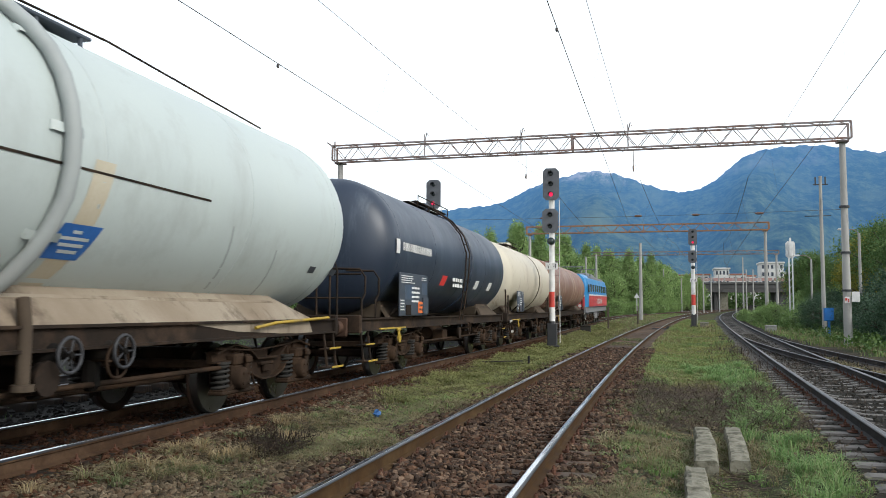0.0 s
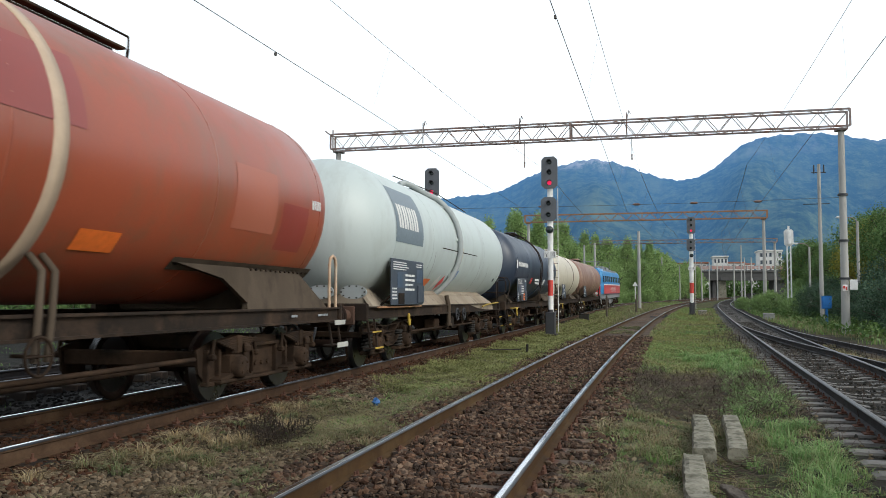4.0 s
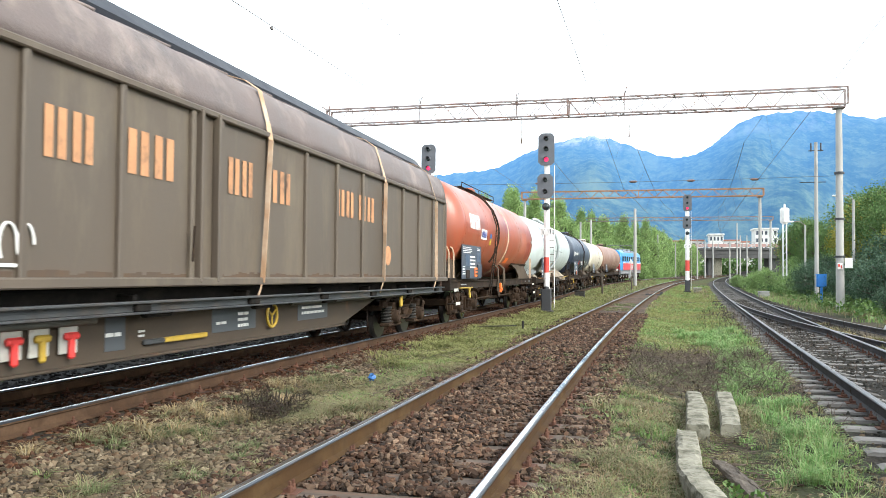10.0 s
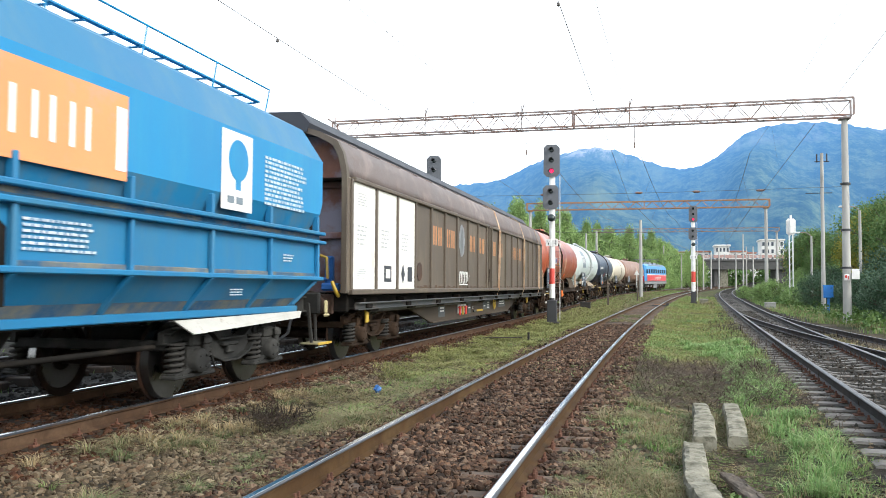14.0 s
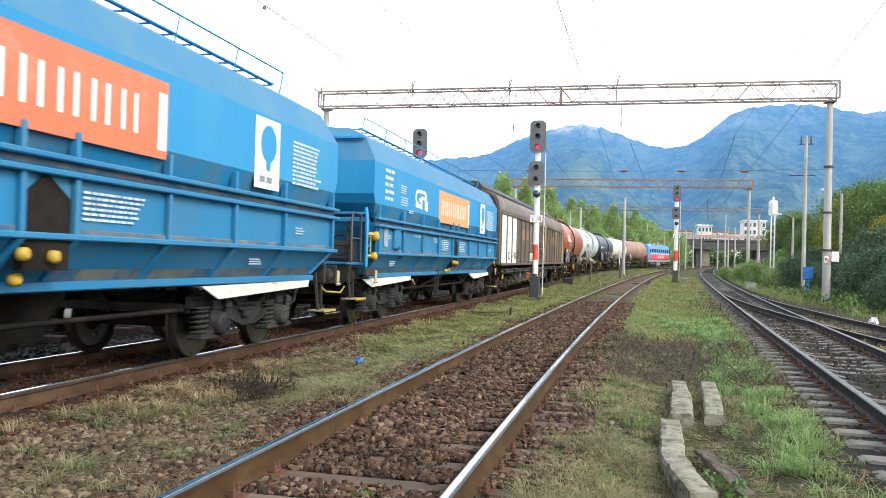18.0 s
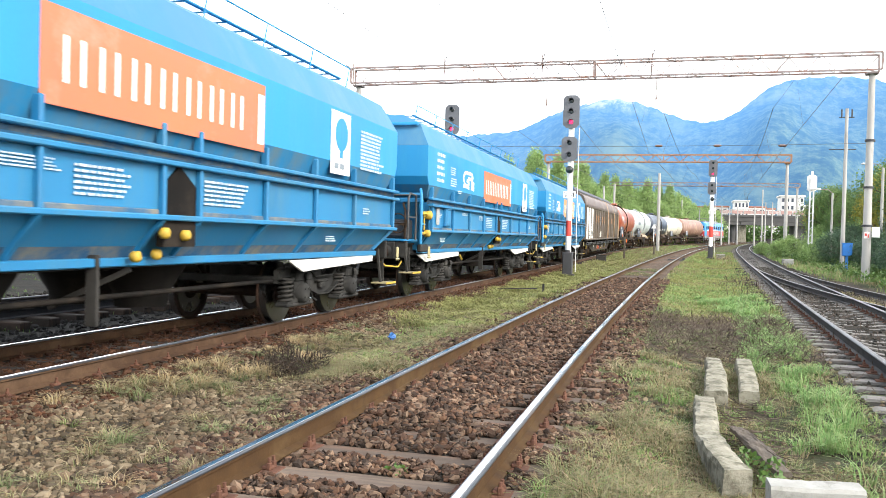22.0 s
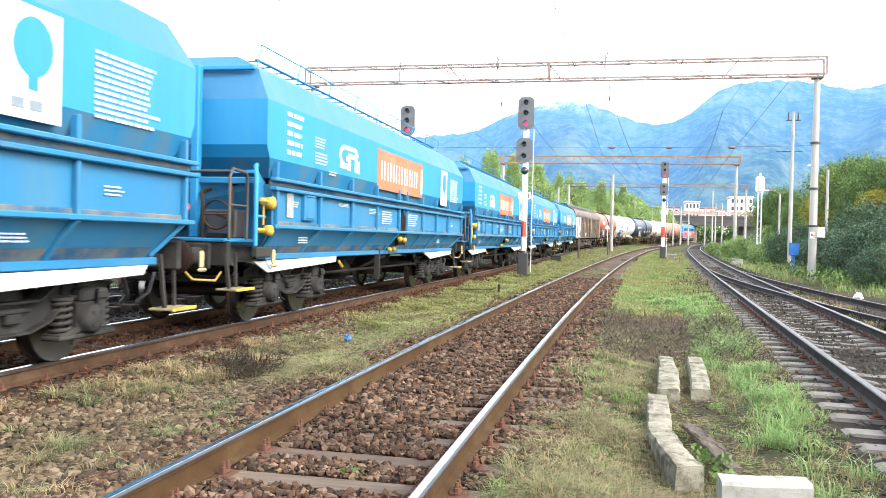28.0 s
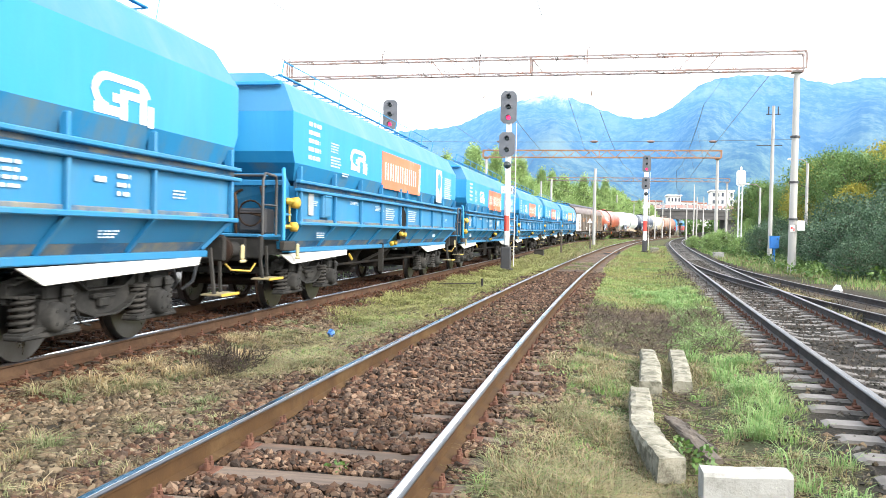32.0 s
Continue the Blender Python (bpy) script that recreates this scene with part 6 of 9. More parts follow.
M["van_rust"] = surface("van_end_rust", (0.294, 0.131, 0.0826), (0.141, 0.073, 0.0581), (0.247, 0.223, 0.262), 0.7, 0, 1.1, 30, dirt_lo=0.47, dirt_hi=0.62, dirt_scale=0.8)
M["van_roof"] = surface("van_roof_brown", (0.14, 0.108, 0.0995), (0.0893, 0.0701, 0.0637), (0.204, 0.16, 0.14), 0.6, 0, 1.2, 30, bump=0.3, depth=0.03)
M["sill_grey"] = surface("grey_overpaint", (0.30, 0.32, 0.33), (0.2, 0.21, 0.22), None, 0.7, 0, 4, 40)
M["van_pipe"] = surface("van_side_pipe", (0.12, 0.115, 0.10), (0.06, 0.058, 0.052), (0.09, 0.065, 0.045), 0.7, 0.2, 2, 40)
M["ridge_dark"] = surface("van_ridge_dark", (0.0223, 0.0248, 0.0351), (0.0142, 0.0158, 0.0216), None, 0.6, 0, 2, 30)
M["poster_white"] = surface("white_van_panel", (0.70, 0.68, 0.63), (0.60, 0.575, 0.52), (0.45, 0.37, 0.27), 0.6, 0, 1.2, 40, stretch=(1, 1, 0.4), dirt_lo=0.6, bump=0.02)
M["strap"] = surface("webbing_strap", (0.52, 0.42, 0.32), (0.36, 0.22, 0.13), None, 0.8, 0, 3, 40)
M["hopper_blue"] = surface("hopper_blue", (0.008, 0.205, 0.425), (0.007, 0.16, 0.355), (0.024, 0.215, 0.38), 0.55, 0, 0.7, 30, stretch=(1.2, 1, 0.22), dirt_lo=0.47, dirt_hi=0.8, bump=0.03)
# dusty top blue, darkened further to offset the sun on these slopes
M["hopper_top"] = surface("hopper_blue_top_dust_dimmed", (0.022, 0.145, 0.27), (0.015, 0.115, 0.24), (0.055, 0.15, 0.225), 0.6, 0, 0.6, 30, stretch=(1, 1, 0.3), dirt_lo=0.47, dirt_hi=0.74, bump=0.03)
M["hopper_skirt"] = surface("hopper_dirty_skirt", (0.014, 0.16, 0.32), (0.012, 0.125, 0.26), (0.105, 0.135, 0.13), 0.66, 0, 0.9, 30, stretch=(1, 1, 0.35), dirt_lo=0.44, dirt_hi=0.74, bump=0.04)
M["mark_pale"] = surface("lettering_pale", (0.50, 0.56, 0.60), (0.36, 0.44, 0.50), (0.10, 0.24, 0.36), 0.66, 0, 8, 60, dirt_lo=0.5, dirt_scale=9, bump=0)
M["bogie_dusty"] = surface("bogie_dust", (0.036, 0.0355, 0.034), (0.017, 0.017, 0.0165), (0.056, 0.054, 0.049), 0.85, 0.1, 3, 40, dirt_lo=0.5)
M["hopper_low"] = surface("hopper_blue_dusty", (0.008, 0.15, 0.31), (0.007, 0.115, 0.25), (0.045, 0.14, 0.205), 0.58, 0, 0.8, 30, stretch=(1, 1, 0.3), dirt_lo=0.48, dirt_hi=0.76, bump=0.05)
M["sill_dust"] = surface("sill_dust", (0.20, 0.185, 0.145), (0.11, 0.115, 0.11), (0.025, 0.085, 0.16), 0.85, 0, 1.6, 40, dirt_lo=0.42, dirt_hi=0.6)
M["guard_white"] = surface("bogie_guard_white", (0.453, 0.446, 0.412), (0.343, 0.333, 0.302), (0.226, 0.199, 0.158), 0.7, 0, 3, 40, dirt_lo=0.58, dirt_scale=3)
M["plate_faded"] = surface("logo_panel_faded_orange", (0.66, 0.27, 0.10), (0.58, 0.22, 0.085), (0.55, 0.25, 0.16), 0.55, 0, 0.8, 30, bump=0.0, dirt_lo=0.55)
M["plate_orange"] = surface("logo_panel_orange", (0.53, 0.132, 0.052), (0.46, 0.11, 0.047), (0.47, 0.19, 0.125), 0.5, 0, 0.8, 30, bump=0.0, dirt_lo=0.55)
M["loco_blue"] = surface("loco_blue", (0.03, 0.22, 0.48), (0.025, 0.17, 0.38), None, 0.4, 0, 1, 30)
M["loco_red"] = surface("loco_red", (0.52, 0.05, 0.055), (0.4, 0.04, 0.045), None, 0.4, 0, 1, 30)
M["loco_glass"] = plain("loco_window", (0.03, 0.035, 0.045), 0.12)
M["loco_grey"] = surface("loco_grey", (0.22, 0.22, 0.225), (0.14, 0.14, 0.145), None, 0.6, 0, 1, 30)

# ---- running gear ----
WHEEL_R = 0.46


def wheel_mesh():
    m = Mesh()
    m.lathe([(0.10, -0.09), (0.16, -0.09), (0.17, -0.03), (0.38, 0.005), (0.40, -0.05), (0.455, -0.05), (0.46, 0.06), (0.49, 0.07), (0.492, 0.085), (0.40, 0.085), (0.38, 0.03), (0.17, 0.03), (0.16, 0.08), (0.10, 0.08)], "x", (0, 0, 0), 28)
    return m.data("wheel")


def tread_mesh():
    return Mesh().lathe([(0.4575, -0.052), (0.4625, 0.05)], "x", (0, 0, 0), 28).data("tread")


WHEEL, TREAD = wheel_mesh(), tread_mesh()
AXLE = Mesh().lathe([(0.075, -1.05), (0.085, -0.7), (0.085, 0.7), (0.075, 1.05)], "x", (0, 0, 0), 12).data("axle")
FLIP = pose(0, 0, 0, 0, 0, 180)


def wheelset(root, y, r=WHEEL_R):
    ax = part("wheelset", AXLE, "wheel", root, at=pose(0, y, r))
    for s in (1, -1):
        at = pose(s * 0.76, 0, 0) @ (Matrix() if s < 0 else FLIP)
        part("wheel", WHEEL, "wheel", ax, at=at)
        part("tread", TREAD, "tread", ax, at=at)
    ax["radius"] = r
    return ax


def bogie_mesh():
    """A cast bogie frame whose side beams dip between the axles, with flanged edges."""
    m = Mesh()
    dip = [(-1.5, 0.68), (-0.76, 0.69), (-0.48, 0.47), (-0.2, 0.39), (0.2, 0.39), (0.48, 0.47), (0.76, 0.69), (1.5, 0.68)]
    crest = [(1.5, 0.80), (1.0, 0.90), (0.62, 0.84), (0.34, 0.68), (-0.34, 0.68), (-0.62, 0.84), (-1.0, 0.90), (-1.5, 0.80)]
    for s in (-1, 1):
        x = s * 1.0
        m.loft([[(x - 0.04, y, z) for y, z in dip + crest], [(x + 0.04, y, z) for y, z in dip + crest]])
        for line_ in (dip, crest):
            for (ya, za), (yb, zb) in zip(line_[:-1], line_[1:]):
                m.bar((x + s * 0.04, ya, za), (x + s * 0.04, yb, zb), 0.17, 0.025)
        m.box(x + s * 0.05, 0, 0.60, 0.12, 0.42, 0.05, 0.015)
        m.box(x + s * 0.08, 0, 0.53, 0.06, 0.2, 0.1, 0.015)
        for y in (-0.95, -0.72, 0.72, 0.95):
            m.box(x + s * 0.06, y, 0.79, 0.05, 0.03, 0.16, 0.006)
        m.rod([(x + s * 0.12, -0.62, 0.62), (x + s * 0.14, -0.5, 0.35), (x + s * 0.12, -0.3, 0.3)], 0.014, 5)
        m.rod([(x + s * 0.10, -1.45, 0.86), (x + s * 0.12, -0.4, 0.80), (x + s * 0.12, 0.5, 0.84), (x + s * 0.1, 1.4, 0.9)], 0.014, 5)
    m.box(0, 0, 0.70, 2.0, 0.45, 0.22, 0.03)
    for y in (-1.42, 1.42):
        m.box(0, y, 0.66, 2.0, 0.1, 0.12, 0.02)
    return m.data("bogie_frame")


def axlebox_mesh():
    """A cast axlebox with its round bolted cover, damper links and spring seats."""
    m = Mesh()
    m.box(0, 0, 0.02, 0.26, 0.3, 0.36, 0.05)
    m.lathe([(0.15, 0.08), (0.15, 0.19), (0.12, 0.22), (0.05, 0.225)], "x", (0, 0, 0), 14)
    m.box(0.02, 0, -0.17, 0.22, 0.92, 0.05, 0.015)
    for q in (-1, 1):
        m.bar((0.02, q * 0.14, -0.10), (0.02, q * 0.44, -0.16), 0.2, 0.06)
    m.box(0.05, 0.02, 0.24, 0.16, 0.3, 0.16, 0.03)
    m.box(0.17, 0.13, 0.10, 0.05, 0.12, 0.42, 0.015)
    m.box(0.19, 0.13, 0.24, 0.05, 0.16, 0.10, 0.02)
    for k in range(4):
        a = math.pi * (k + 0.5) / 2
        m.lathe([(0.02, 0.2), (0.02, 0.235)], "x", (0, 0.09 * math.cos(a), 0.09 * math.sin(a)), 6, False)
    return m.data("axlebox")


def spring_mesh():
    pts = [(0.10 * math.cos(a), 0.10 * math.sin(a), -0.17 + 0.36 * a / (11 * math.pi)) for a in np.linspace(0, 11 * math.pi, 60)]
    m = Mesh().rod(pts, 0.022, 6)
    m.lathe([(0.06, -0.17), (0.06, 0.19)], "z", (0, 0, 0), 8)
    m.lathe([(0.13, 0.18), (0.13, 0.21)], "z", (0, 0, 0), 12)
    return m.data("coil_spring")


BOGIE, AXLEBOX, SPRING = bogie_mesh(), axlebox_mesh(), spring_mesh()
BRAKE = Mesh().box(0, 0, 0, 0.1, 0.09, 0.34, 0.02).box(0, 0.05, 0.17, 0.05, 0.06, 0.3, 0.01).data("brake_shoe")


def bogie(root, y, mt="bogie"):
    b = part("bogie_frame", BOGIE, mt, root, at=pose(0, y, 0))
    for dy in (-1.0, 1.0):
        for s in (-1, 1):
            part("axlebox", AXLEBOX, mt, b, at=pose(s * 1.05, dy, 0.46) @ (Matrix() if s > 0 else FLIP))
            for q in (-0.31, 0.31):
                part("coil_spring", SPRING, "spring", b, at=pose(s * 1.06, dy + q, 0.48))
            part("brake_shoe", BRAKE, "bogie", b, at=pose(s * 0.76, dy + (0.55 if dy < 0 else -0.55), 0.48))
        wheelset(root, y + dy)
    return b


def plate_bogie_mesh():
    """Pressed plate sides with horn guides, a bottom tie and stiffeners."""
    m = Mesh()
    side_ = [(-1.75, 0.42), (-1.6, 0.30), (1.6, 0.30), (1.75, 0.42), (1.8, 0.72), (1.45, 0.80), (0.66, 0.70), (0.42, 0.84), (-0.42, 0.84), (-0.66, 0.70), (-1.45, 0.80), (-1.8, 0.72)]
    for s in (-1, 1):
        x = s * 0.98
        m.loft([[(x - 0.02, y, z) for y, z in side_], [(x + 0.02, y, z) for y, z in side_]])
        m.box(x + s * 0.04, 0, 0.27, 0.12, 3.3, 0.05, 0.01)
        m.box(x + s * 0.05, 0, 0.72, 0.10, 1.0, 0.05, 0.01)
        for y in (-0.4, 0.4, -0.75, 0.75, -1.32, 1.32, -1.62, 1.62):
            m.box(x + s * 0.05, y, 0.50, 0.08, 0.05, 0.42, 0.01)
        for y in (-0.2, 0.0, 0.2):
            m.lathe([(0.035, 0.0), (0.035, 0.03)] if s > 0 else [(0.035, -0.03), (0.035, 0.0)], "x", (x + s * 0.02, y, 0.45), 8, False)
        m.rod([(x + s * 0.1, -0.55, 0.86), (x + s * 0.14, -0.5, 0.6), (x + s * 0.12, -0.46, 0.36)], 0.018, 5)
        m.rod([(x + s * 0.1, 0.5, 0.86), (x + s * 0.16, 0.55, 0.7), (x + s * 0.12, 0.6, 0.5)], 0.018, 5)
    m.box(0, 0, 0.74, 1.95, 0.6, 0.22, 0.03)
    for y in (-1.7, 1.7):
        m.box(0, y, 0.6, 1.95, 0.08, 0.2, 0.02)
    return m.data("bogie_frame")


def leaf_spring_mesh():
    """A stack of leaves, longest on top, arched down at the ends."""
    m = Mesh()
    for k in range(7):
        half_ = 0.56 - 0.07 * k
        z = 0.86 - 0.026 * k
        m.bar((0, -half_, z - 0.05 * half_ / 0.56), (0, 0.001, z), 0.12, 0.024)
        m.bar((0, -0.001, z), (0, half_, z - 0.05 * half_ / 0.56), 0.12, 0.024)
    m.box(0, 0, 0.76, 0.15, 0.13, 0.24, 0.01)
    for y in (-0.56, 0.56):
        m.rod([(0, y, 0.84), (0, y * 1.08, 0.62)], 0.028, 6)
        m.box(0, y * 1.08, 0.62, 0.1, 0.09, 0.08, 0.02)
    return m.data("leaf_spring")


PLATE_BOGIE, LEAF_SPRING = plate_bogie_mesh(), leaf_spring_mesh()


def plate_bogie(root, y):
    """A bogie with plate sides and leaf springs over its axleboxes."""
    b = part("bogie_frame", PLATE_BOGIE, "bogie", root, at=pose(0, y, 0))
    for dy in (-1.03, 1.03):
        for s in (-1, 1):
            part("axlebox", AXLEBOX, "bogie", b, at=pose(s * 1.05, dy, 0.46) @ (Matrix() if s > 0 else FLIP))
            part("leaf_spring", LEAF_SPRING, "bogie", b, at=pose(s * 1.12, dy, 0))
            part("brake_shoe", BRAKE, "bogie", b, at=pose(s * 0.76, dy + (0.55 if dy < 0 else -0.55), 0.48))
        wheelset(root, y + dy)
    return b


def buffers(root, half, z=1.05, mt="buffer", mid=0.0):
    before = {ob.name for ob in root.children}
    for e in (-1, 1):
        for s in (-1, 1):
            m = Mesh()
            y0 = e * (half - 0.62)
            m.box(s * 0.875, y0 + e * 0.03, z, 0.36, 0.06, 0.36, 0.02)
            m.lathe([(0.12, 0.0), (0.12, 0.38), (0.09, 0.38), (0.09, 0.56)] if e > 0 else [(0.09, -0.56), (0.09, -0.38), (0.12, -0.38), (0.12, 0.0)], "y", (s * 0.875, y0, z), 14)
            buf = part("buffer", m, mt, root)
            h = Mesh().lathe([(0.09, 0.55), (0.225, 0.565), (0.235, 0.59), (0.16, 0.615), (0.01, 0.62)] if e > 0 else [(0.01, -0.62), (0.16, -0.615), (0.235, -0.59), (0.225, -0.565), (0.09, -0.55)], "y", (s * 0.875, y0, z), 18)
            part("buffer_head", h, "wheel", buf)
        hook = Mesh()
        y0 = e * (half - 0.62)
        hook.box(0, y0 + e * 0.18, z - 0.02, 0.08, 0.4, 0.12, 0.02)
        hook.rod([(0.0, y0 + e * 0.35, z), (0.05, y0 + e * 0.45, z - 0.25), (0.0, y0 + e * 0.5, z - 0.45), (-0.05, y0 + e * 0.45, z - 0.25)], 0.025, 6)
        part("coupling_hook", hook, "buffer", root)
        for s in (-0.35, 0.35):
            hose = Mesh().rod([(s, y0, z - 0.1), (s, y0 + e * 0.22, z - 0.2), (s, y0 + e * 0.38, z - 0.5), (s * 0.6, y0 + e * 0.45, z - 0.62)], 0.028, 6)
            part("brake_hose", hose, "signal_black", root)
    for ob in root.children:
        if ob.name not in before:
            ob.matrix_basis = pose(0, mid, 0)


def corner_steps(root, half, z=1.0, mt="frame", grab="yellow", mid=0.0):
    """Shunter's steps and grab irons at the corners."""
    for e in (-1, 1):
        y = mid + e * (half - 0.95)
        lo, hi = (0.58, 0.95) if grab == "white" else (0.42, 0.72)
        m = Mesh()
        for dy in (-0.2, 0.2):
            m.bar((1.25, y + dy, z), (1.32, y + dy, lo), 0.035)
        m.box(1.30, y, lo, 0.26, 0.46, 0.03, 0.008)
        m.box(1.28, y, hi, 0.2, 0.44, 0.03, 0.008)
        part("step", m, mt, root)
        part("step_edge", Mesh().box(1.435, y, lo + 0.01, 0.012, 0.5, 0.085 if grab == "white" else 0.035, 0.003), "guard_white" if grab == "white" else grab, root, "painted step edge")
        part("step_edge", Mesh().box(1.385, y, hi + 0.015, 0.012, 0.5, 0.08 if grab == "white" else 0.03, 0.003), "guard_white" if grab == "white" else grab, root, "painted step edge")


def solebar(root, half, z0, z1, x, mt="frame", mid=0.0):
    """Channel-section side beams, end beams and the middle beam."""
    for sd in (-1, 1):
        ch = [(x - 0.04, z0), (x + 0.09, z0), (x + 0.09, z0 + 0.03), (x + 0.04, z0 + 0.03), (x + 0.04, z1 - 0.03), (x + 0.09, z1 - 0.03), (x + 0.09, z1), (x - 0.04, z1)]
        ch = ch if sd > 0 else [(-px, pz) for px, pz in ch[::-1]]
        part("solebar", Mesh().prism(ch, mid - half + 0.62, mid + half - 0.62), mt, root)
    for e in (-1, 1):
        part("headstock", Mesh().box(0, mid + e * (half - 0.66), (z0 + z1) / 2 + 0.01, 2.6, 0.1, z1 - z0 + 0.1, 0.02), mt, root)
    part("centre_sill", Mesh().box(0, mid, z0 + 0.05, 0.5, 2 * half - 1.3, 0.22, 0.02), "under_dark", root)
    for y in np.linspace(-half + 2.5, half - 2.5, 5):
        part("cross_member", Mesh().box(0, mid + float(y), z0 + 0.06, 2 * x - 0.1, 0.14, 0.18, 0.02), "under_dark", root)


def rows_of_bars(root, name, x, y, z, w, h, lines, mt="mark_white", rng=None, tilt=None, fill=0.62, holes=0.75):
    """Unreadable lettering: plain bars in rows on a flat side that faces +x."""
    rng = rng or random
    m = Mesh()
    for i in range(lines):
        zz = z + h / 2 - h * (i + 0.5) / lines
        yy = y - w / 2
        end = y + w / 2 * rng.uniform(0.55, 1.0)
        while yy < end - 0.01:
            ln = rng.uniform(0.4, 1.4) * h / lines * 1.6
            ln = min(ln, end - yy)
            m.box(x, yy + ln / 2, zz, 0.006, ln, h / lines * fill, 0.001)
            yy += ln + h / lines * (1 - holes) * 1.6
    return part(name, m, mt, root)


def round_side(tank_r, zc, z, x_lift=0.006):
    return math.sqrt(max(tank_r * tank_r - (z - zc) ** 2, 0.01)) + x_lift


def wrap(m, tank_r, zc, lift=0.006):
    """Bends flat patches, given by (lift, y, z), round a tank."""
    m.v = [(math.sqrt(max(tank_r * tank_r - (z - zc) ** 2, 0.01)) + lift + x, y, z) for x, y, z in m.v]
    return m


def patch(m, y0, y1, z0, z1, x=0.0, nz=6, slant=0.0):
    """A thin flat patch cut in strips, so that it can follow a round side."""
    ring_a = [(x, y0 + slant * (k / nz - 0.5), z0 + (z1 - z0) * k / nz) for k in range(nz + 1)]
    ring_b = [(x, y1 + slant * (k / nz - 0.5), z0 + (z1 - z0) * k / nz) for k in range(nz + 1)]
    return m.loft([ring_a, ring_b], False, True, False)


def letter_bars(m, y, z, w, h, n, x=0.0, thick=0.34, slant=0.0):
    """A word drawn as plain upright bars, two to a letter."""
    cell = w / n
    for k in range(n):
        for q in (0.08, 0.54):
            y0 = y - w / 2 + cell * (k + q)
            patch(m, y0, y0 + cell * thick, z - h / 2, z + h / 2, x, 6, slant)
    return m


# ---- tank wagons ----


def tank_shell(half, r, zc, dish, n=48, blunt=0.75):
    prof = []
    for k in range(9):
        a = math.pi / 2 * k / 8
        prof.append((r * math.sin(a) ** blunt, -half - dish * math.cos(a) + dish * 0.0))
    prof += [(r, -half * f) for f in (0.66, 0.33, 0, -0.33, -0.66)]
    for k in range(8, -1, -1):
        a = math.pi / 2 * k / 8
        prof.append((r * math.sin(a) ** blunt, half + dish * math.cos(a)))
    return Mesh().lathe(prof, "y", (0, 0, zc), n)


def ring_band(y, w, r, zc, a0=0.0, a1=2 * math.pi, t=0.012):
    m = Mesh()
    n = 40
    angs = [a0 + (a1 - a0) * k / n for k in range(n + 1)]
    outer = [[((r + t) * math.cos(a), yy, zc + (r + t) * math.sin(a)) for a in angs] for yy in (y - w / 2, y + w / 2)]
    m.loft([[((r - 0.01) * math.cos(a), y - w / 2, zc + (r - 0.01) * math.sin(a)) for a in angs]] + outer + [[((r - 0.01) * math.cos(a), y + w / 2, zc + (r - 0.01) * math.sin(a)) for a in angs]], False, True, False)
    return m


def cradle(root, y0, y1, r, zc, x, z0, cut0, cut1, reach=0.74, mt="cradle"):
    """A sloping skirt on each side that carries the tank, its ends cut back."""
    xt = x * reach
    top = zc - math.sqrt(max(r * r - xt * xt, 0.0)) + 0.06
    for sd in (-1, 1):
        outer = [(sd * (x + 0.1), y0, z0), (sd * (x + 0.1), y1, z0), (sd * xt, y1 - cut1, top), (sd * xt, y0 + cut0, top)]
        inner = [(p[0] - sd * 0.08, p[1], p[2]) for p in outer]
        part("tank_cradle", Mesh().loft([outer, inner] if sd > 0 else [inner, outer]), mt, root)
    part("cradle_block", Mesh().box(0, (y0 + y1) / 2, z0 + 0.15, 2 * x - 0.3, abs(y1 - y0) * 0.8, 0.3, 0.03), mt, root)


def walkway(root, y0, y1, z, w=0.8, rail=True, mt="frame"):
    plank = Mesh().box(0, (y0 + y1) / 2, z, w / 5 * 0.7, y1 - y0, 0.03, 0.005).data("catwalk_plank")
    for k in range(5):
        part("catwalk_plank", plank, mt, root, at=pose(-w / 2 + w * (k + 0.5) / 5, 0, 0))
    r = Mesh()
    for s in (-1, 1):
        for y in np.linspace(y0, y1, 4):
            r.bar((s * w * 0.45, y, z - 0.35), (s * w * 0.5, y, z), 0.03)
    if rail:
        for y in (y0, (y0 + y1) / 2, y1):
            r.rod([(w * 0.5, y, z), (w * 0.5, y, z + 0.14)], 0.013, 5)
        r.rod([(w * 0.5, y0, z + 0.14), (w * 0.5, y1, z + 0.14)], 0.015, 5)
    part("catwalk_rail", r, mt, root)


def ladder(root, y, x0, z0, x1, z1, w=0.4, mt="frame", mid=None):
    pts = [(x0, z0), *(mid or ()), (x1, z1)]
    for dy in (-w / 2, w / 2):
        part("ladder_rail", Mesh().rod([(px, y + dy, pz) for px, pz in pts], 0.022, 6), mt, root)
    rung = Mesh().rod([(0, -w / 2, 0), (0, w / 2, 0)], 0.013, 5).data("rung")
    for (ax, az_), (bx, bz) in zip(pts[:-1], pts[1:]):
        n = max(int(math.hypot(bx - ax, bz - az_) / 0.3), 1)
        for k in range(n):
            f = (k + 0.5) / n
            part("rung", rung, mt, root, at=pose(ax + (bx - ax) * f, y, az_ + (bz - az_) * f))


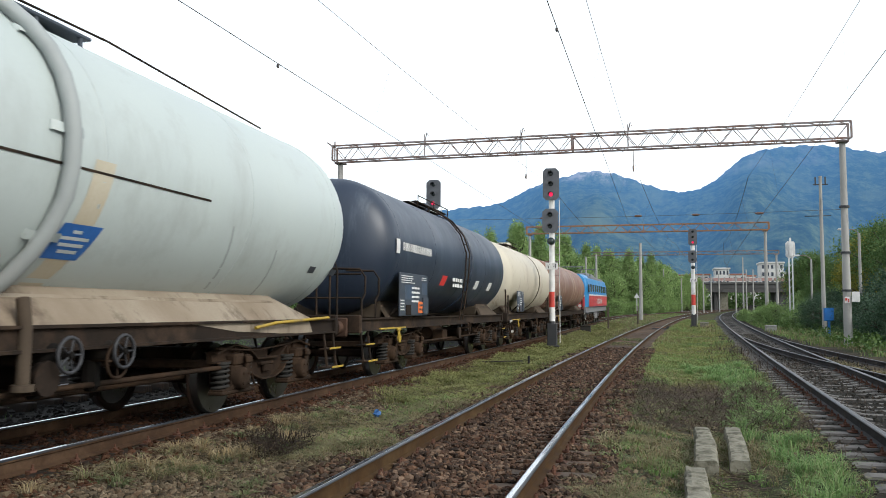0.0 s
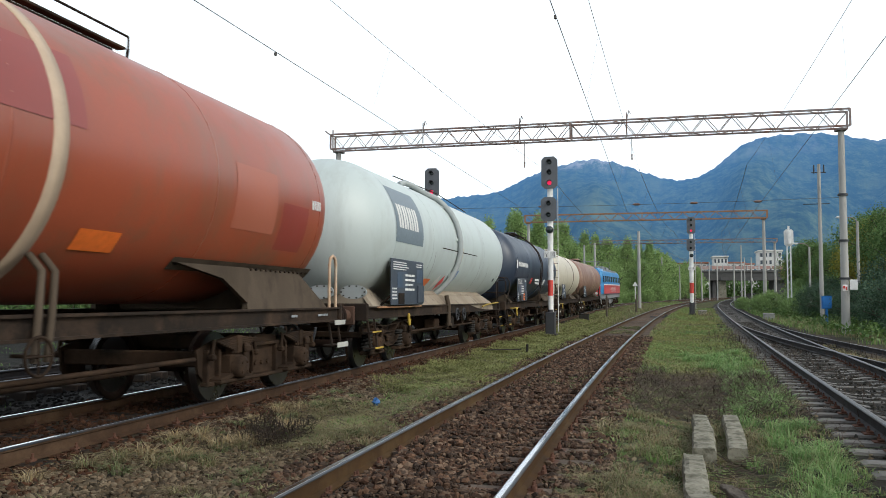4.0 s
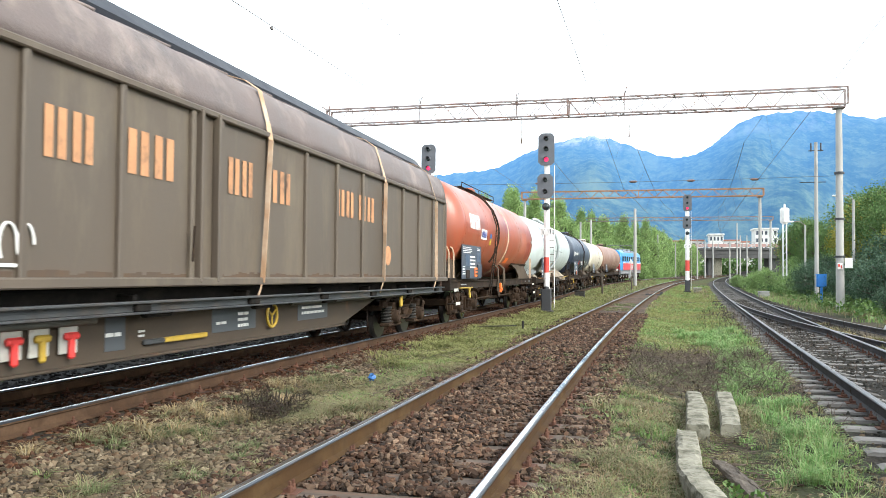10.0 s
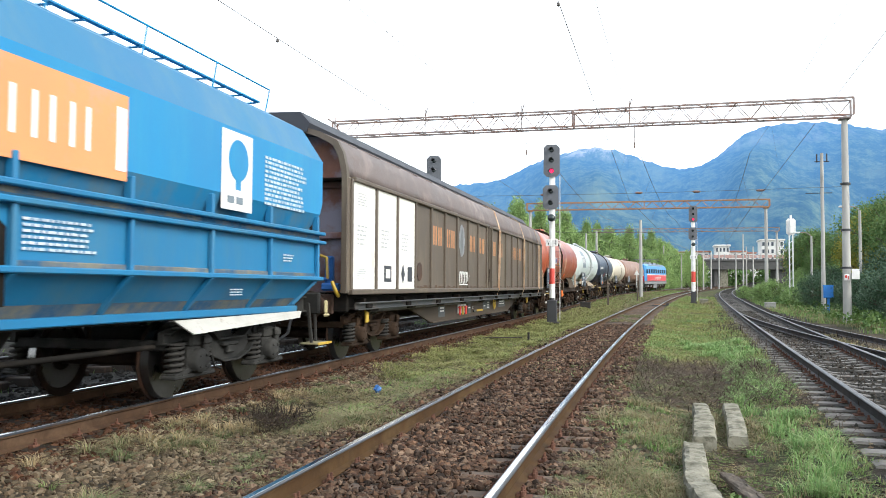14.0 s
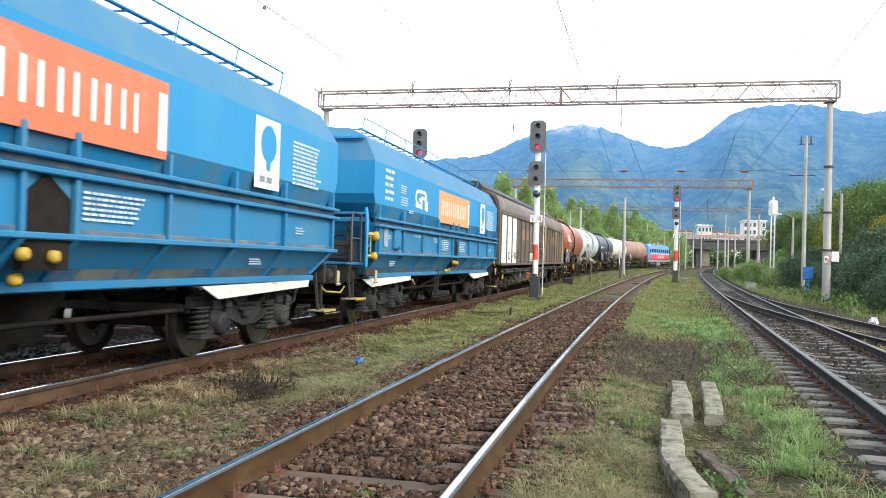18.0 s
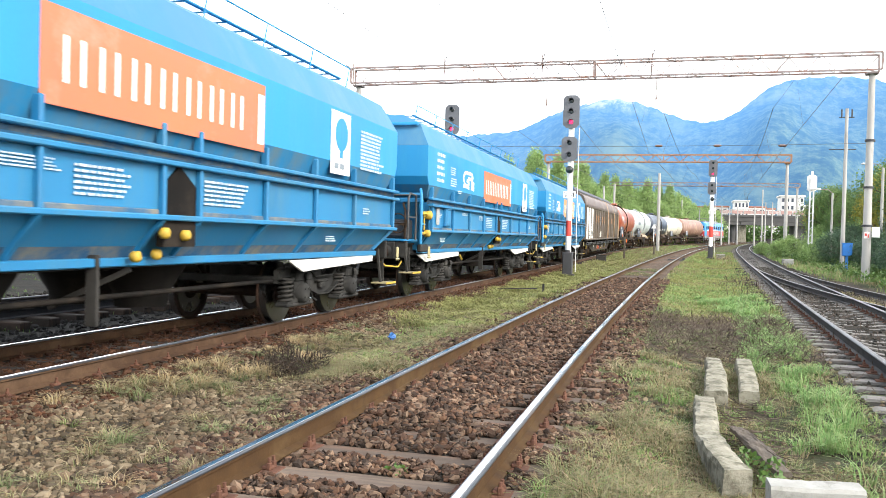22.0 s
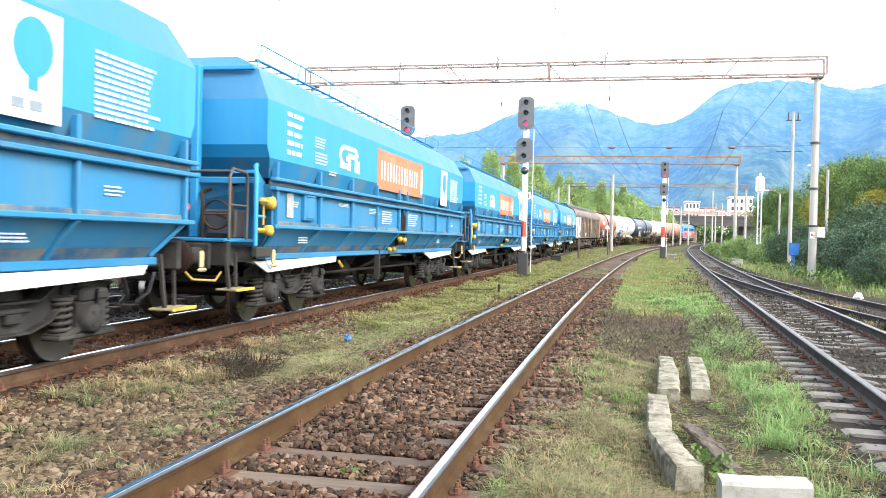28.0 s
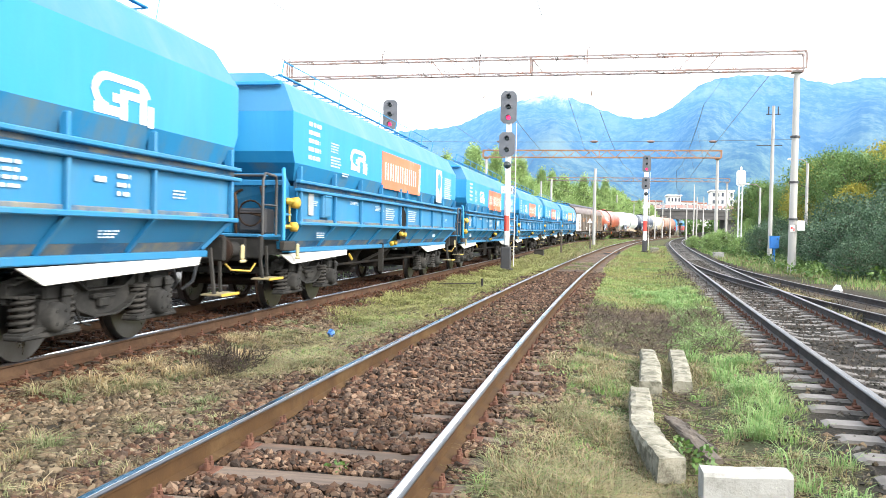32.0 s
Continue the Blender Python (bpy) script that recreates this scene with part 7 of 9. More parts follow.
def tank_wagon(name, label, half, pivot, r, zc, tank_half, dish, mt, rail_mt="frame", off=0.0, skirts=(), blunt=0.75, end_rails=True, old=False, mid=0.0, steps="white", lever=True):
    root = thing(name, label, "tank wagon", "wagons of the freight train")
    part("tank_shell", tank_shell(tank_half, r, zc, dish, 48, blunt).data("tank_shell"), mt, root, at=pose(0, off, 0))
    for f in (-0.98, -0.5, 0, 0.5, 0.98):
        part("weld_seam", ring_band(off + f * tank_half, 0.03, r, zc, t=0.004), mt, root)
    solebar(root, half, 0.98, 1.22, 1.2, "frame", mid)
    buffers(root, half, 1.05, "buffer", mid)
    for e in (-1, 1):
        (plate_bogie if old else bogie)(root, (mid if old else 0.0) + e * pivot)
    for y0, y1, c0, c1 in skirts:
        cradle(root, y0, y1, r, zc, 1.12, 1.2, c0, c1, 1.0 if old else 0.74, "cradle_pale" if mt == "tank_grey" else "cradle")
    corner_steps(root, half, 1.0, "frame", steps, mid)
    gear = Mesh()
    gear.lathe([(0.16, -0.9), (0.18, -0.85), (0.18, 0.3), (0.16, 0.35)], "y", (0.5, 0.4, 0.75), 14)
    gear.box(0.9, -0.6, 0.7, 0.3, 0.5, 0.3, 0.03)
    gear.rod([(1.1, -pivot + 1.4, 0.62), (1.1, pivot - 1.4, 0.62)], 0.03, 6)
    gear.rod([(0.6, -pivot + 1.4, 0.5), (0.6, pivot - 1.4, 0.5)], 0.035, 6)
    part("brake_gear", gear, "bogie", root)
    outlet = Mesh()
    outlet.lathe([(0.2, zc - r - 0.55), (0.22, zc - r - 0.5), (0.22, zc - r + 0.1)], "z", (0, 0, 0), 14)
    outlet.lathe([(0.11, 0.0), (0.11, 1.25), (0.16, 1.25), (0.16, 1.32)], "x", (0, 0, 0.75), 12)
    part("outlet_pipe", outlet, "frame", root)
    wheel_ = Mesh()
    ring = [(1.38, 0.9 + 0.17 * math.cos(a), 0.86 + 0.17 * math.sin(a)) for a in np.linspace(0, 2 * math.pi, 17)]
    wheel_.rod(ring, 0.016, 6)
    for k in range(4):
        a = math.pi * k / 2
        wheel_.rod([(1.38, 0.9, 0.86), (1.38, 0.9 + 0.17 * math.cos(a), 0.86 + 0.17 * math.sin(a))], 0.011, 5)
    wheel_.rod([(1.1, 0.9, 0.86), (1.39, 0.9, 0.86)], 0.018, 6)
    part("hand_wheel", wheel_, "bogie", root)
    for e in (-1, 1) if end_rails else ():
        for yy in (half - 0.8, half - 1.3):
            yc = mid + e * yy
            part("end_handrail", Mesh().rod([(1.22, yc - 0.1, 1.2), (1.22, yc - 0.1, 2.0), (1.2, yc - 0.05, 2.12), (1.2, yc + 0.05, 2.12), (1.2, yc + 0.1, 2.0), (1.2, yc + 0.1, 1.2)], 0.02, 6), rail_mt, root)
    if lever:
        yl = mid - half + 2.9
        part("brake_lever_guard", Mesh().box(1.3, yl - 0.3, 1.0, 0.05, 1.7, 0.035, 0.01), "yellow", root, "yellow painted brake bar")
        part("brake_lever", Mesh().box(1.33, yl, 0.87, 0.05, 0.09, 0.2, 0.02).box(1.33, yl, 0.96, 0.06, 0.22, 0.06, 0.02).lathe([(0.09, 0.0), (0.09, 0.03)], "x", (1.33, yl, 0.78), 10), "yellow", root, "yellow brake lever")
    return root


def data_panel(root, y0, y1, z0, z1, x=1.40, hazard=True, rng=None):
    """A hinged black board with rows of bars."""
    rng = rng or random.Random(3)
    board = part("data_board", Mesh().box(x, (y0 + y1) / 2, (z0 + z1) / 2, 0.03, y1 - y0, z1 - z0, 0.01), "panel_black", root)
    w, h = y1 - y0, z1 - z0
    rows_of_bars(board, "lettering", x + 0.018, y0 + 0.28 * w, z1 - 0.15 * h, 0.46 * w, 0.2 * h, 4, rng=rng, fill=0.42, holes=0.84)
    rows_of_bars(board, "lettering", x + 0.018, y0 + 0.55 * w, z1 - 0.5 * h, 0.3 * w, 0.42 * h, 4, rng=rng, fill=0.46, holes=0.82)
    rows_of_bars(board, "lettering", x + 0.018, y0 + 0.1 * w, z1 - 0.75 * h, 0.15 * w, 0.28 * h, 4, rng=rng, fill=0.46, holes=0.82)
    rows_of_bars(board, "lettering", x + 0.018, y1 - 0.14 * w, z1 - 0.1 * h, 0.2 * w, 0.1 * h, 2, rng=rng, fill=0.45, holes=0.84)
    part("repainted_patch", Mesh().box(x + 0.0165, y0 + 0.32 * w, z0 + 0.55 * h, 0.004, 0.3 * w, 0.34 * h, 0.001), "board_blue", board, "blue-grey repainted patch")
    part("repainted_patch", Mesh().box(x + 0.0165, y1 - 0.13 * w, z0 + 0.66 * h, 0.004, 0.2 * w, 0.3 * h, 0.001), "board_blue", board, "blue-grey repainted patch")
    part("board_pocket", Mesh().box(x + 0.03, y1 - 0.12 * w, z0 + 0.24 * h, 0.04, 0.2 * w, 0.4 * h, 0.01), "panel_black", board)
    part("board_grille", Mesh().box(x + 0.02, y0 + 0.28 * w, z0 + 0.14 * h, 0.03, 0.16 * w, 0.24 * h, 0.008), "frame", board)
    if hazard:
        part("hazard_plate", Mesh().box(x + 0.02, y0 + 0.72 * w, z0 + 0.2 * h, 0.02, 0.17 * w, 0.28 * h, 0.006), "hazard_orange", board, "orange hazard plate")
        rows_of_bars(board, "lettering", x + 0.033, y0 + 0.72 * w, z0 + 0.2 * h, 0.13 * w, 0.2 * h, 2, "mark_dark", rng, fill=0.5)
    for yy in (y0 + 0.1, y1 - 0.1):
        part("board_bracket", Mesh().bar((x - 0.03, yy, z0 + 0.2), (x - 0.3, yy, z0 - 0.05), 0.04), "frame", root)


PATCHES = ((4.2, 5.4, 2.25, 3.08, "red_fresh"), (5.6, 6.5, 2.06, 2.72, "red_deep"), (0.2, 1.3, 2.9, 3.6, "red_deep"), (-6.2, -5.2, 2.9, 3.5, "red_fresh"))


def build_red():
    R, Z = 1.50, 2.79
    root = tank_wagon("tank_wagon", "oxide-red tank wagon with white lettering and side ladder", 8.52, 5.34, R, Z, 6.72, 0.72, "tank_red", "strap", off=0.36, skirts=((-7.0, -3.3, 0.4, 0.8), (5.1, 8.05, 0.0, 1.25)), old=True, end_rails=False, mid=0.63)
    for sd in (-1, 1):
        saddle = Mesh().loft([[(sd * 1.22, 3.3, 1.78), (sd * 1.22, 5.1, 1.78), (sd * 1.22, 5.1, 1.3), (sd * 1.22, 4.4, 1.62)], [(sd * 1.15, 3.3, 1.78), (sd * 1.15, 5.1, 1.78), (sd * 1.15, 5.1, 1.3), (sd * 1.15, 4.4, 1.62)]])
        part("saddle_web", saddle, "cradle", root)
    part("end_handrail", Mesh().rod([(1.24, 8.05, 1.2), (1.24, 8.05, 1.95), (1.24, 8.1, 2.06), (1.24, 8.2, 2.1), (1.24, 8.3, 2.06), (1.24, 8.35, 1.95), (1.24, 8.35, 1.2)], 0.026, 8), "strap", root, "worn orange grab rail")
    for y in (-7.25, -6.68):
        part("end_handrail", Mesh().rod([(1.24, y, 1.25), (1.24, y, 2.0), (1.2, y - 0.04, 2.14), (1.08, y - 0.08, 2.2)], 0.024, 8), "strap", root, "worn pale grab rail")
    part("end_footboard", Mesh().box(1.1, -6.95, 1.27, 0.4, 0.8, 0.06, 0.015), "frame", root)
    for y0, y1 in ((-6.2, -5.0), (6.3, 6.7), (7.3, 8.0)):
        rows_of_bars(root, "lettering", 1.292, (y0 + y1) / 2, 1.1, (y1 - y0) * 0.6, 0.07, 1, "sill_grey", random.Random(2), fill=0.5, holes=0.8)
    for y, z in ((-0.15, 1.2), (0.95, 1.2), (1.12, 1.2)):
        part("drain_pipe", Mesh().rod([(1.12, y + 0.1, 1.75), (1.3, y + 0.05, 1.6), (1.32, y, 1.2), (1.28, y, 0.8)], 0.035, 7), "cradle", root, "dusty drain pipe")
    part("drain_valve", Mesh().box(1.34, 0.2, 0.92, 0.1, 0.14, 0.34, 0.03).lathe([(0.06, 0.0), (0.06, 0.06)], "x", (1.36, 0.2, 0.86), 8), "hazard_orange", root, "orange drain valve")
    c = -10.35
    m = wrap(letter_bars(Mesh(), -15.3 - c, 2.98, 1.5, 0.44, 4, 0.0), R, Z)
    part("logo_patch", wrap(patch(Mesh(), -16.35 - c, -13.85 - c, 2.62, 3.28, 0, 8), R, Z, 0.003), "tank_red", root, "faded red logo patch")
    part("logo_lettering", m, "mark_white", root, "white logo bars")
    part("sticker", wrap(patch(Mesh(), -14.36 - c, -13.48 - c, 2.50, 2.82, 0, 5), R, Z, 0.004), "mark_white", root, "white sticker")
    part("sticker_lettering", wrap(letter_bars(Mesh(), -13.92 - c, 2.66, 0.72, 0.2, 3, 0.004), R, Z), "mark_blue", root, "blue sticker bars")
    data_panel(root, -16.7 - c, -14.05 - c, 1.27, 2.26)
    part("hazard_sticker", wrap(patch(Mesh(), -12.95 - c, -12.66 - c, 2.36, 2.56, 0, 3), R, Z), "yellow", root, "yellow warning label")
    part("hazard_sticker", wrap(patch(Mesh(), -12.93 - c, -12.68 - c, 2.58, 2.72, 0, 3), R, Z), "label_blue", root, "blue warning label")
    part("hazard_plate", wrap(patch(Mesh(), -8.85 - c, -8.2 - c, 1.82, 2.02, 0, 3), R, Z, 0.012), "hazard_orange", root, "orange hazard plate")
    part("repair_band", ring_band(0.95, 0.2, R, Z, -1.2, 1.15, 0.006), "band_cream", root, "cream repair band")
    for y0, y1, z0, z1, mt in PATCHES:
        part("repaint_patch", wrap(patch(Mesh(), y0, y1, z0, z1, 0, 6), R, Z, 0.004), mt, root, "rectangular repainted patch")
    part("side_label", wrap(letter_bars(Mesh(), 6.8, 2.8, 0.36, 0.14, 4), R, Z, 0.006), "mark_white", root, "white lettering bars")
    for y0, y1 in ((-5.9, -3.4), (3.3, 7.35)):
        flange = part("saddle_flange", wrap(patch(Mesh(), y0, y1, 1.70, 1.84, 0, 2), R, Z, 0.03), "cradle", root, "bolted saddle flange")
        for y in np.arange(y0 + 0.1, y1, 0.16):
            part("bolt", Mesh().lathe([(0.022, 0.0), (0.022, 0.03)], "x", (round_side(R, Z, 1.77, 0.03), float(y), 1.77), 6), "frame", flange)
    walkway(root, -2.3, 3.4, Z + R + 0.06, 0.9)
    ladder(root, -1.75, 1.32, 0.7, 0.55, Z + R + 0.02, 0.36, "frame", [((R + 0.1) * math.cos(q), Z + (R + 0.1) * math.sin(q)) for q in (-0.25, 0.15, 0.5, 0.85, 1.1)])
    part("hose_band", ring_band(-1.15, 0.06, R, Z, -0.7, 1.5, 0.05), "frame", root, "dark pipe round the tank")
    hatch = Mesh().lathe([(0.35, 0.0), (0.35, 0.22), (0.28, 0.28)], "z", (0, 0.3, Z + R - 0.03), 18)
    part("manhole", hatch, "tank_red", root)
    return root


def build_grey():
    R, Z = 1.49, 2.79
    root = tank_wagon("tank_wagon", "pale grey-green pressure tank wagon with dusty cradle", 7.6, 4.85, R, Z, 6.125, 1.35, "tank_grey", off=0.475, skirts=((-6.2, -5.2, 0.2, 0.3), (-2.6, 6.3, 0.5, 1.1)), blunt=0.9, end_rails=False, mid=0.17, steps="yellow", lever=False)
    part("brake_lever_guard", Mesh().rod([(1.34, -6.3, 1.2), (1.34, -3.2, 1.2)], 0.02, 6), "mark_orange", root, "orange painted brake bar")
    part("brake_lever", Mesh().box(1.33, -4.15, 0.95, 0.05, 0.08, 0.2, 0.02).lathe([(0.08, 0.0), (0.08, 0.03)], "x", (1.33, -4.15, 0.86), 10), "yellow", root, "yellow brake lever")
    part("brake_lever_guard", Mesh().rod([(1.32, 4.0, 1.12), (1.34, 4.6, 1.18), (1.34, 6.6, 1.24)], 0.024, 6), "yellow", root, "yellow painted brake bar")
    for y in (7.0, 7.35):
        part("end_handrail", Mesh().rod([(1.2, y, 1.2), (1.2, y, 2.05), (1.16, y, 2.18), (0.7, y, 2.2)], 0.02, 6), "frame", root, "dark bent grab rail")
    for y in (0.15, 0.95):
        w_ = Mesh().rod([(1.42, y + 0.16 * math.cos(a), 0.95 + 0.16 * math.sin(a)) for a in np.linspace(0, 2 * math.pi, 19)], 0.018, 6)
        for k in range(5):
            a = 2 * math.pi * k / 5
            w_.rod([(1.42, y, 0.95), (1.42, y + 0.16 * math.cos(a), 0.95 + 0.16 * math.sin(a))], 0.011, 5)
        part("hand_wheel", w_, "signal_black", root, "worn black valve hand wheel")
        part("valve_body", Mesh().lathe([(0.11, 0.0), (0.11, 0.3), (0.05, 0.32), (0.03, 0.5)], "x", (0.95, y, 0.95), 10).box(1.05, y, 0.72, 0.16, 0.18, 0.34, 0.05), "under_dark", root)
    part("valve_pipe", Mesh().rod([(1.2, -0.2, 1.45), (1.27, -0.24, 1.2), (1.27, -0.25, 0.72)], 0.06, 9).lathe([(0.1, 0.66), (0.1, 0.72)], "z", (1.27, -0.25, 0), 12), "cradle", root, "dusty drop pipe")
    for e in (-1, 1):
        drop = [(2.4, 1.2), (6.0, 1.2), (6.15, 1.0), (5.0, 1.02), (3.6, 1.08)]
        part("skirt_plate", Mesh().loft([[(e * 1.25, y, z) for y, z in drop], [(e * 1.21, y, z) for y, z in drop]]), "cradle_pale", root, "dusty grey skirt plate")
    c = 6.3
    part("logo_panel", wrap(patch(Mesh(), 0.7 - c, 2.75 - c, 2.55, 3.72, 0, 12), R, Z, 0.006), "logo_slate", root, "slate-blue logo panel")
    part("logo_lettering", wrap(letter_bars(Mesh(), 1.62 - c, 3.1, 1.5, 0.5, 4), R, Z, 0.012), "mark_white", root, "white logo bars")
    data_panel(root, 0.55 - c, 2.95 - c, 1.24, 2.2, 1.42, False)
    part("hazard_plate", wrap(patch(Mesh(), 3.95 - c, 4.55 - c, 1.62, 1.86, 0, 3), R, Z, 0.01), "hazard_orange", root, "orange hazard plate")
    for y0, mt in ((5.05, "mark_white"), (5.5, "hazard_red")):
        d = Mesh()
        yy, zz = y0 - c + 0.2, 1.79
        d.loft([[(0, yy - 0.2, zz), (0, yy, zz - 0.2)], [(0, yy, zz + 0.2), (0, yy + 0.2, zz)]], False, False, False)
        part("hazard_diamond", wrap(d, R, Z, 0.012), mt, root, "diamond hazard label")
    pipe = [(0.34, 4.55 - c, Z + R - 0.02), (0.42, 4.75 - c, Z + R + 0.05), (0.52, 5.15 - c, Z + R + 0.02), (0.72, 5.65 - c, Z + R - 0.13)]
    pipe += [((R + 0.08) * math.cos(a), 6.2 - c - 0.35 * max(a - 0.55, 0) - 0.25 * max(-a - 0.3, 0), Z + (R + 0.08) * math.sin(a)) for a in np.linspace(0.95, -1.0, 12)]
    part("strap_pipe", Mesh().rod(pipe, 0.075, 10), "logo_grime", root, "curved grey pipe over the tank")
    for a in (0.75, 0.1, -0.55):
        part("pipe_clamp", ring_band(6.2 - c, 0.42, R, Z, a - 0.03, a + 0.03, 0.03), "tank_grey", root)
    part("seam_rust", wrap(patch(Mesh(), -1.75, 2.45, 2.62, 2.645, 0, 1), R, Z, 0.006), "frame", root, "thin dark seam strip")
    part("label_plate", wrap(patch(Mesh(), 6.35 - c, 6.9 - c, 1.82, 2.14, 0, 4, 0.12), R, Z, 0.008), "label_blue", root, "blue label plate")
    m = Mesh()
    for k, w in enumerate((0.12, 0.4, 0.34, 0.26)):
        patch(m, 6.63 - c - w / 2, 6.63 - c + w / 2, 2.055 - 0.06 * k, 2.085 - 0.06 * k, 0, 1)
    part("label_lettering", wrap(m, R, Z, 0.012), "tank_grey", root, "pale lettering bars")
    for k, (y, z, ln) in enumerate(((3.2, 2.4, 0.9), (4.6, 2.2, 0.7), (-2.2, 2.5, 0.8))):
        part("grime_streak", wrap(patch(Mesh(), y, y + 0.05, z - ln, z, 0, 6, -0.25), R, Z, 0.003), "logo_grime", root, "thin grime streak")
    part("rust_streak", wrap(patch(Mesh(), 6.5 - c, 6.8 - c, 1.4, 2.75, 0, 8, 0.25), R, Z, 0.005), "band_pale", root, "cream repaired streak")
    top = part("top_platform", Mesh().box(0.05, 7.1 - c, Z + R + 0.10, 0.7, 1.7, 0.04, 0.01), "panel_black", root, "dark platform on top of the tank")
    for y in (6.4, 7.1, 7.8):
        part("platform_leg", Mesh().box(0.36, y - c, Z + R - 0.02, 0.05, 0.05, 0.24, 0.01), "panel_black", top)
    part("top_rail", Mesh().rod([(0.35, 4.0 - c, Z + R + 0.12), (0.35, 8.3 - c, Z + R + 0.2), (0.3, 12.4 - c, Z + R + 0.06)], 0.014, 5), "frame", root)
    for x in (0.36, 1.02):
        plate = Mesh().lathe([(0.27, -0.05), (0.27, 0.0), (0.02, 0.015)], "y", (0, -6.8, 0), 24)
        plate.v = [(x + px, py, 1.50 + pz * 0.5) for px, py, pz in plate.v]
        fl = part("end_flange", plate, "logo_grime", root, "bolted grey flange")
        for k in range(10):
            a = 2 * math.pi * k / 10
            part("bolt", Mesh().lathe([(0.016, -0.07), (0.016, -0.05)], "y", (x + 0.235 * math.cos(a), -6.8, 1.50 + 0.115 * math.sin(a)), 6), "frame", fl)
    for y in (11.2, 12.1):
        part("small_lettering", wrap(patch(Mesh(), y - c + 1.0, y - c + 1.25, 1.95, 2.05, 0, 2), R, Z), "mark_dark", root)
    return root


def build_black():
    R, Z = 1.44, 2.72
    root = tank_wagon("tank_wagon", "blue-black tank wagon with white lettering and side ladder", 8.0, 4.7, R, Z, 6.1, 0.75, "tank_black", "frame", skirts=((-6.0, -4.2, 0.4, 0.8), (3.4, 6.2, 0.9, 0.4)), end_rails=False, mid=-0.6, steps="yellow")
    for y in (-7.65, -6.85):
        part("end_handrail", Mesh().rod([(1.2, y, 1.2), (1.2, y, 1.55), (1.24, y + 0.08, 1.7), (1.24, y + 0.08, 2.0), (1.15, y + 0.02, 2.15), (0.6, y - 0.1, 2.16)], 0.022, 6), "frame", root, "dark bent grab rail")
    part("end_railing", Mesh().rod([(-1.1, -7.7, 2.05), (1.2, -7.7, 2.05)], 0.02, 6).rod([(-1.1, -7.7, 1.6), (1.2, -7.7, 1.6)], 0.018, 6).rod([(0.3, -7.7, 1.2), (0.3, -7.7, 2.05)], 0.02, 6), "frame", root)
    c = 22.6
    part("logo_lettering", wrap(letter_bars(Mesh(), 17.95 - c, 2.72, 2.3, 0.17, 13), R, Z), "mark_white", root, "white lettering bars")
    part("emblem", wrap(patch(Mesh(), 16.35 - c, 16.6 - c, 2.55, 2.85, 0, 3), R, Z), "mark_white", root, "white emblem plate")
    data_panel(root, 16.67 - c, 18.86 - c, 1.25, 2.17)
    rows_of_bars(root, "lettering", 1.4, 22.0 - c, 2.1, 1.2, 0.3, 2)
    for y in (20.5, 24.5, 26.5):
        part("small_label", wrap(patch(Mesh(), y - c, y - c + 0.5, 2.0, 2.25, 0, 2), R, Z), "mark_white" if y > 21 else "hazard_red", root, "painted label")
    walkway(root, -1.6, 1.6, Z + R + 0.08, 1.1)
    ladder(root, 0.1, 1.32, 1.1, 0.55, Z + R + 0.02, 0.42, "frame", [((R + 0.1) * math.cos(q), Z + (R + 0.1) * math.sin(q)) for q in (-0.25, 0.15, 0.5, 0.85, 1.1)])
    part("manhole", Mesh().lathe([(0.35, 0.0), (0.35, 0.22), (0.28, 0.28)], "z", (0, 0.3, Z + R - 0.03), 18), "tank_black", root)
    part("strap_band", ring_band(1.0, 0.1, R, Z, -1.2, 1.7, 0.04), "tank_black", root)
    return root


def build_plain(label, half, mt, band):
    R, Z = 1.42, 2.65
    root = tank_wagon("tank_wagon", label, half, half - 3.0, R, Z, half - 1.15, 0.6, mt, skirts=((-half + 1.3, -half + 3.6, 0.3, 0.9), (half - 3.8, half - 1.2, 0.9, 0.3)))
    data_panel(root, -half + 2.2, -half + 3.7, 1.3, 2.1, 1.4, False)
    part("repair_band", ring_band(1.6, 0.22, R, Z, -1.2, 1.3, 0.006), band, root, "painted band")
    walkway(root, -1.5, 1.5, Z + R + 0.08, 0.9)
    part("manhole", Mesh().lathe([(0.35, 0.0), (0.35, 0.22), (0.28, 0.28)], "z", (0, 0.3, Z + R - 0.03), 18), mt, root)
    return root


# ---- sliding-wall van ----


def van_profile(inset=0.0):
    """Straight sides under a canted roof, (x, z) round the section."""
    right = [(1.38, 3.28), (1.36, 3.48), (1.30, 3.72), (1.19, 3.93), (0.86, 4.10), (0.46, 4.22)]
    right = [(x - inset, z - inset) for x, z in right]
    return [(-1.38 + inset, 1.25), (1.38 - inset, 1.25)] + right + [(-x, z) for x, z in right[::-1]]


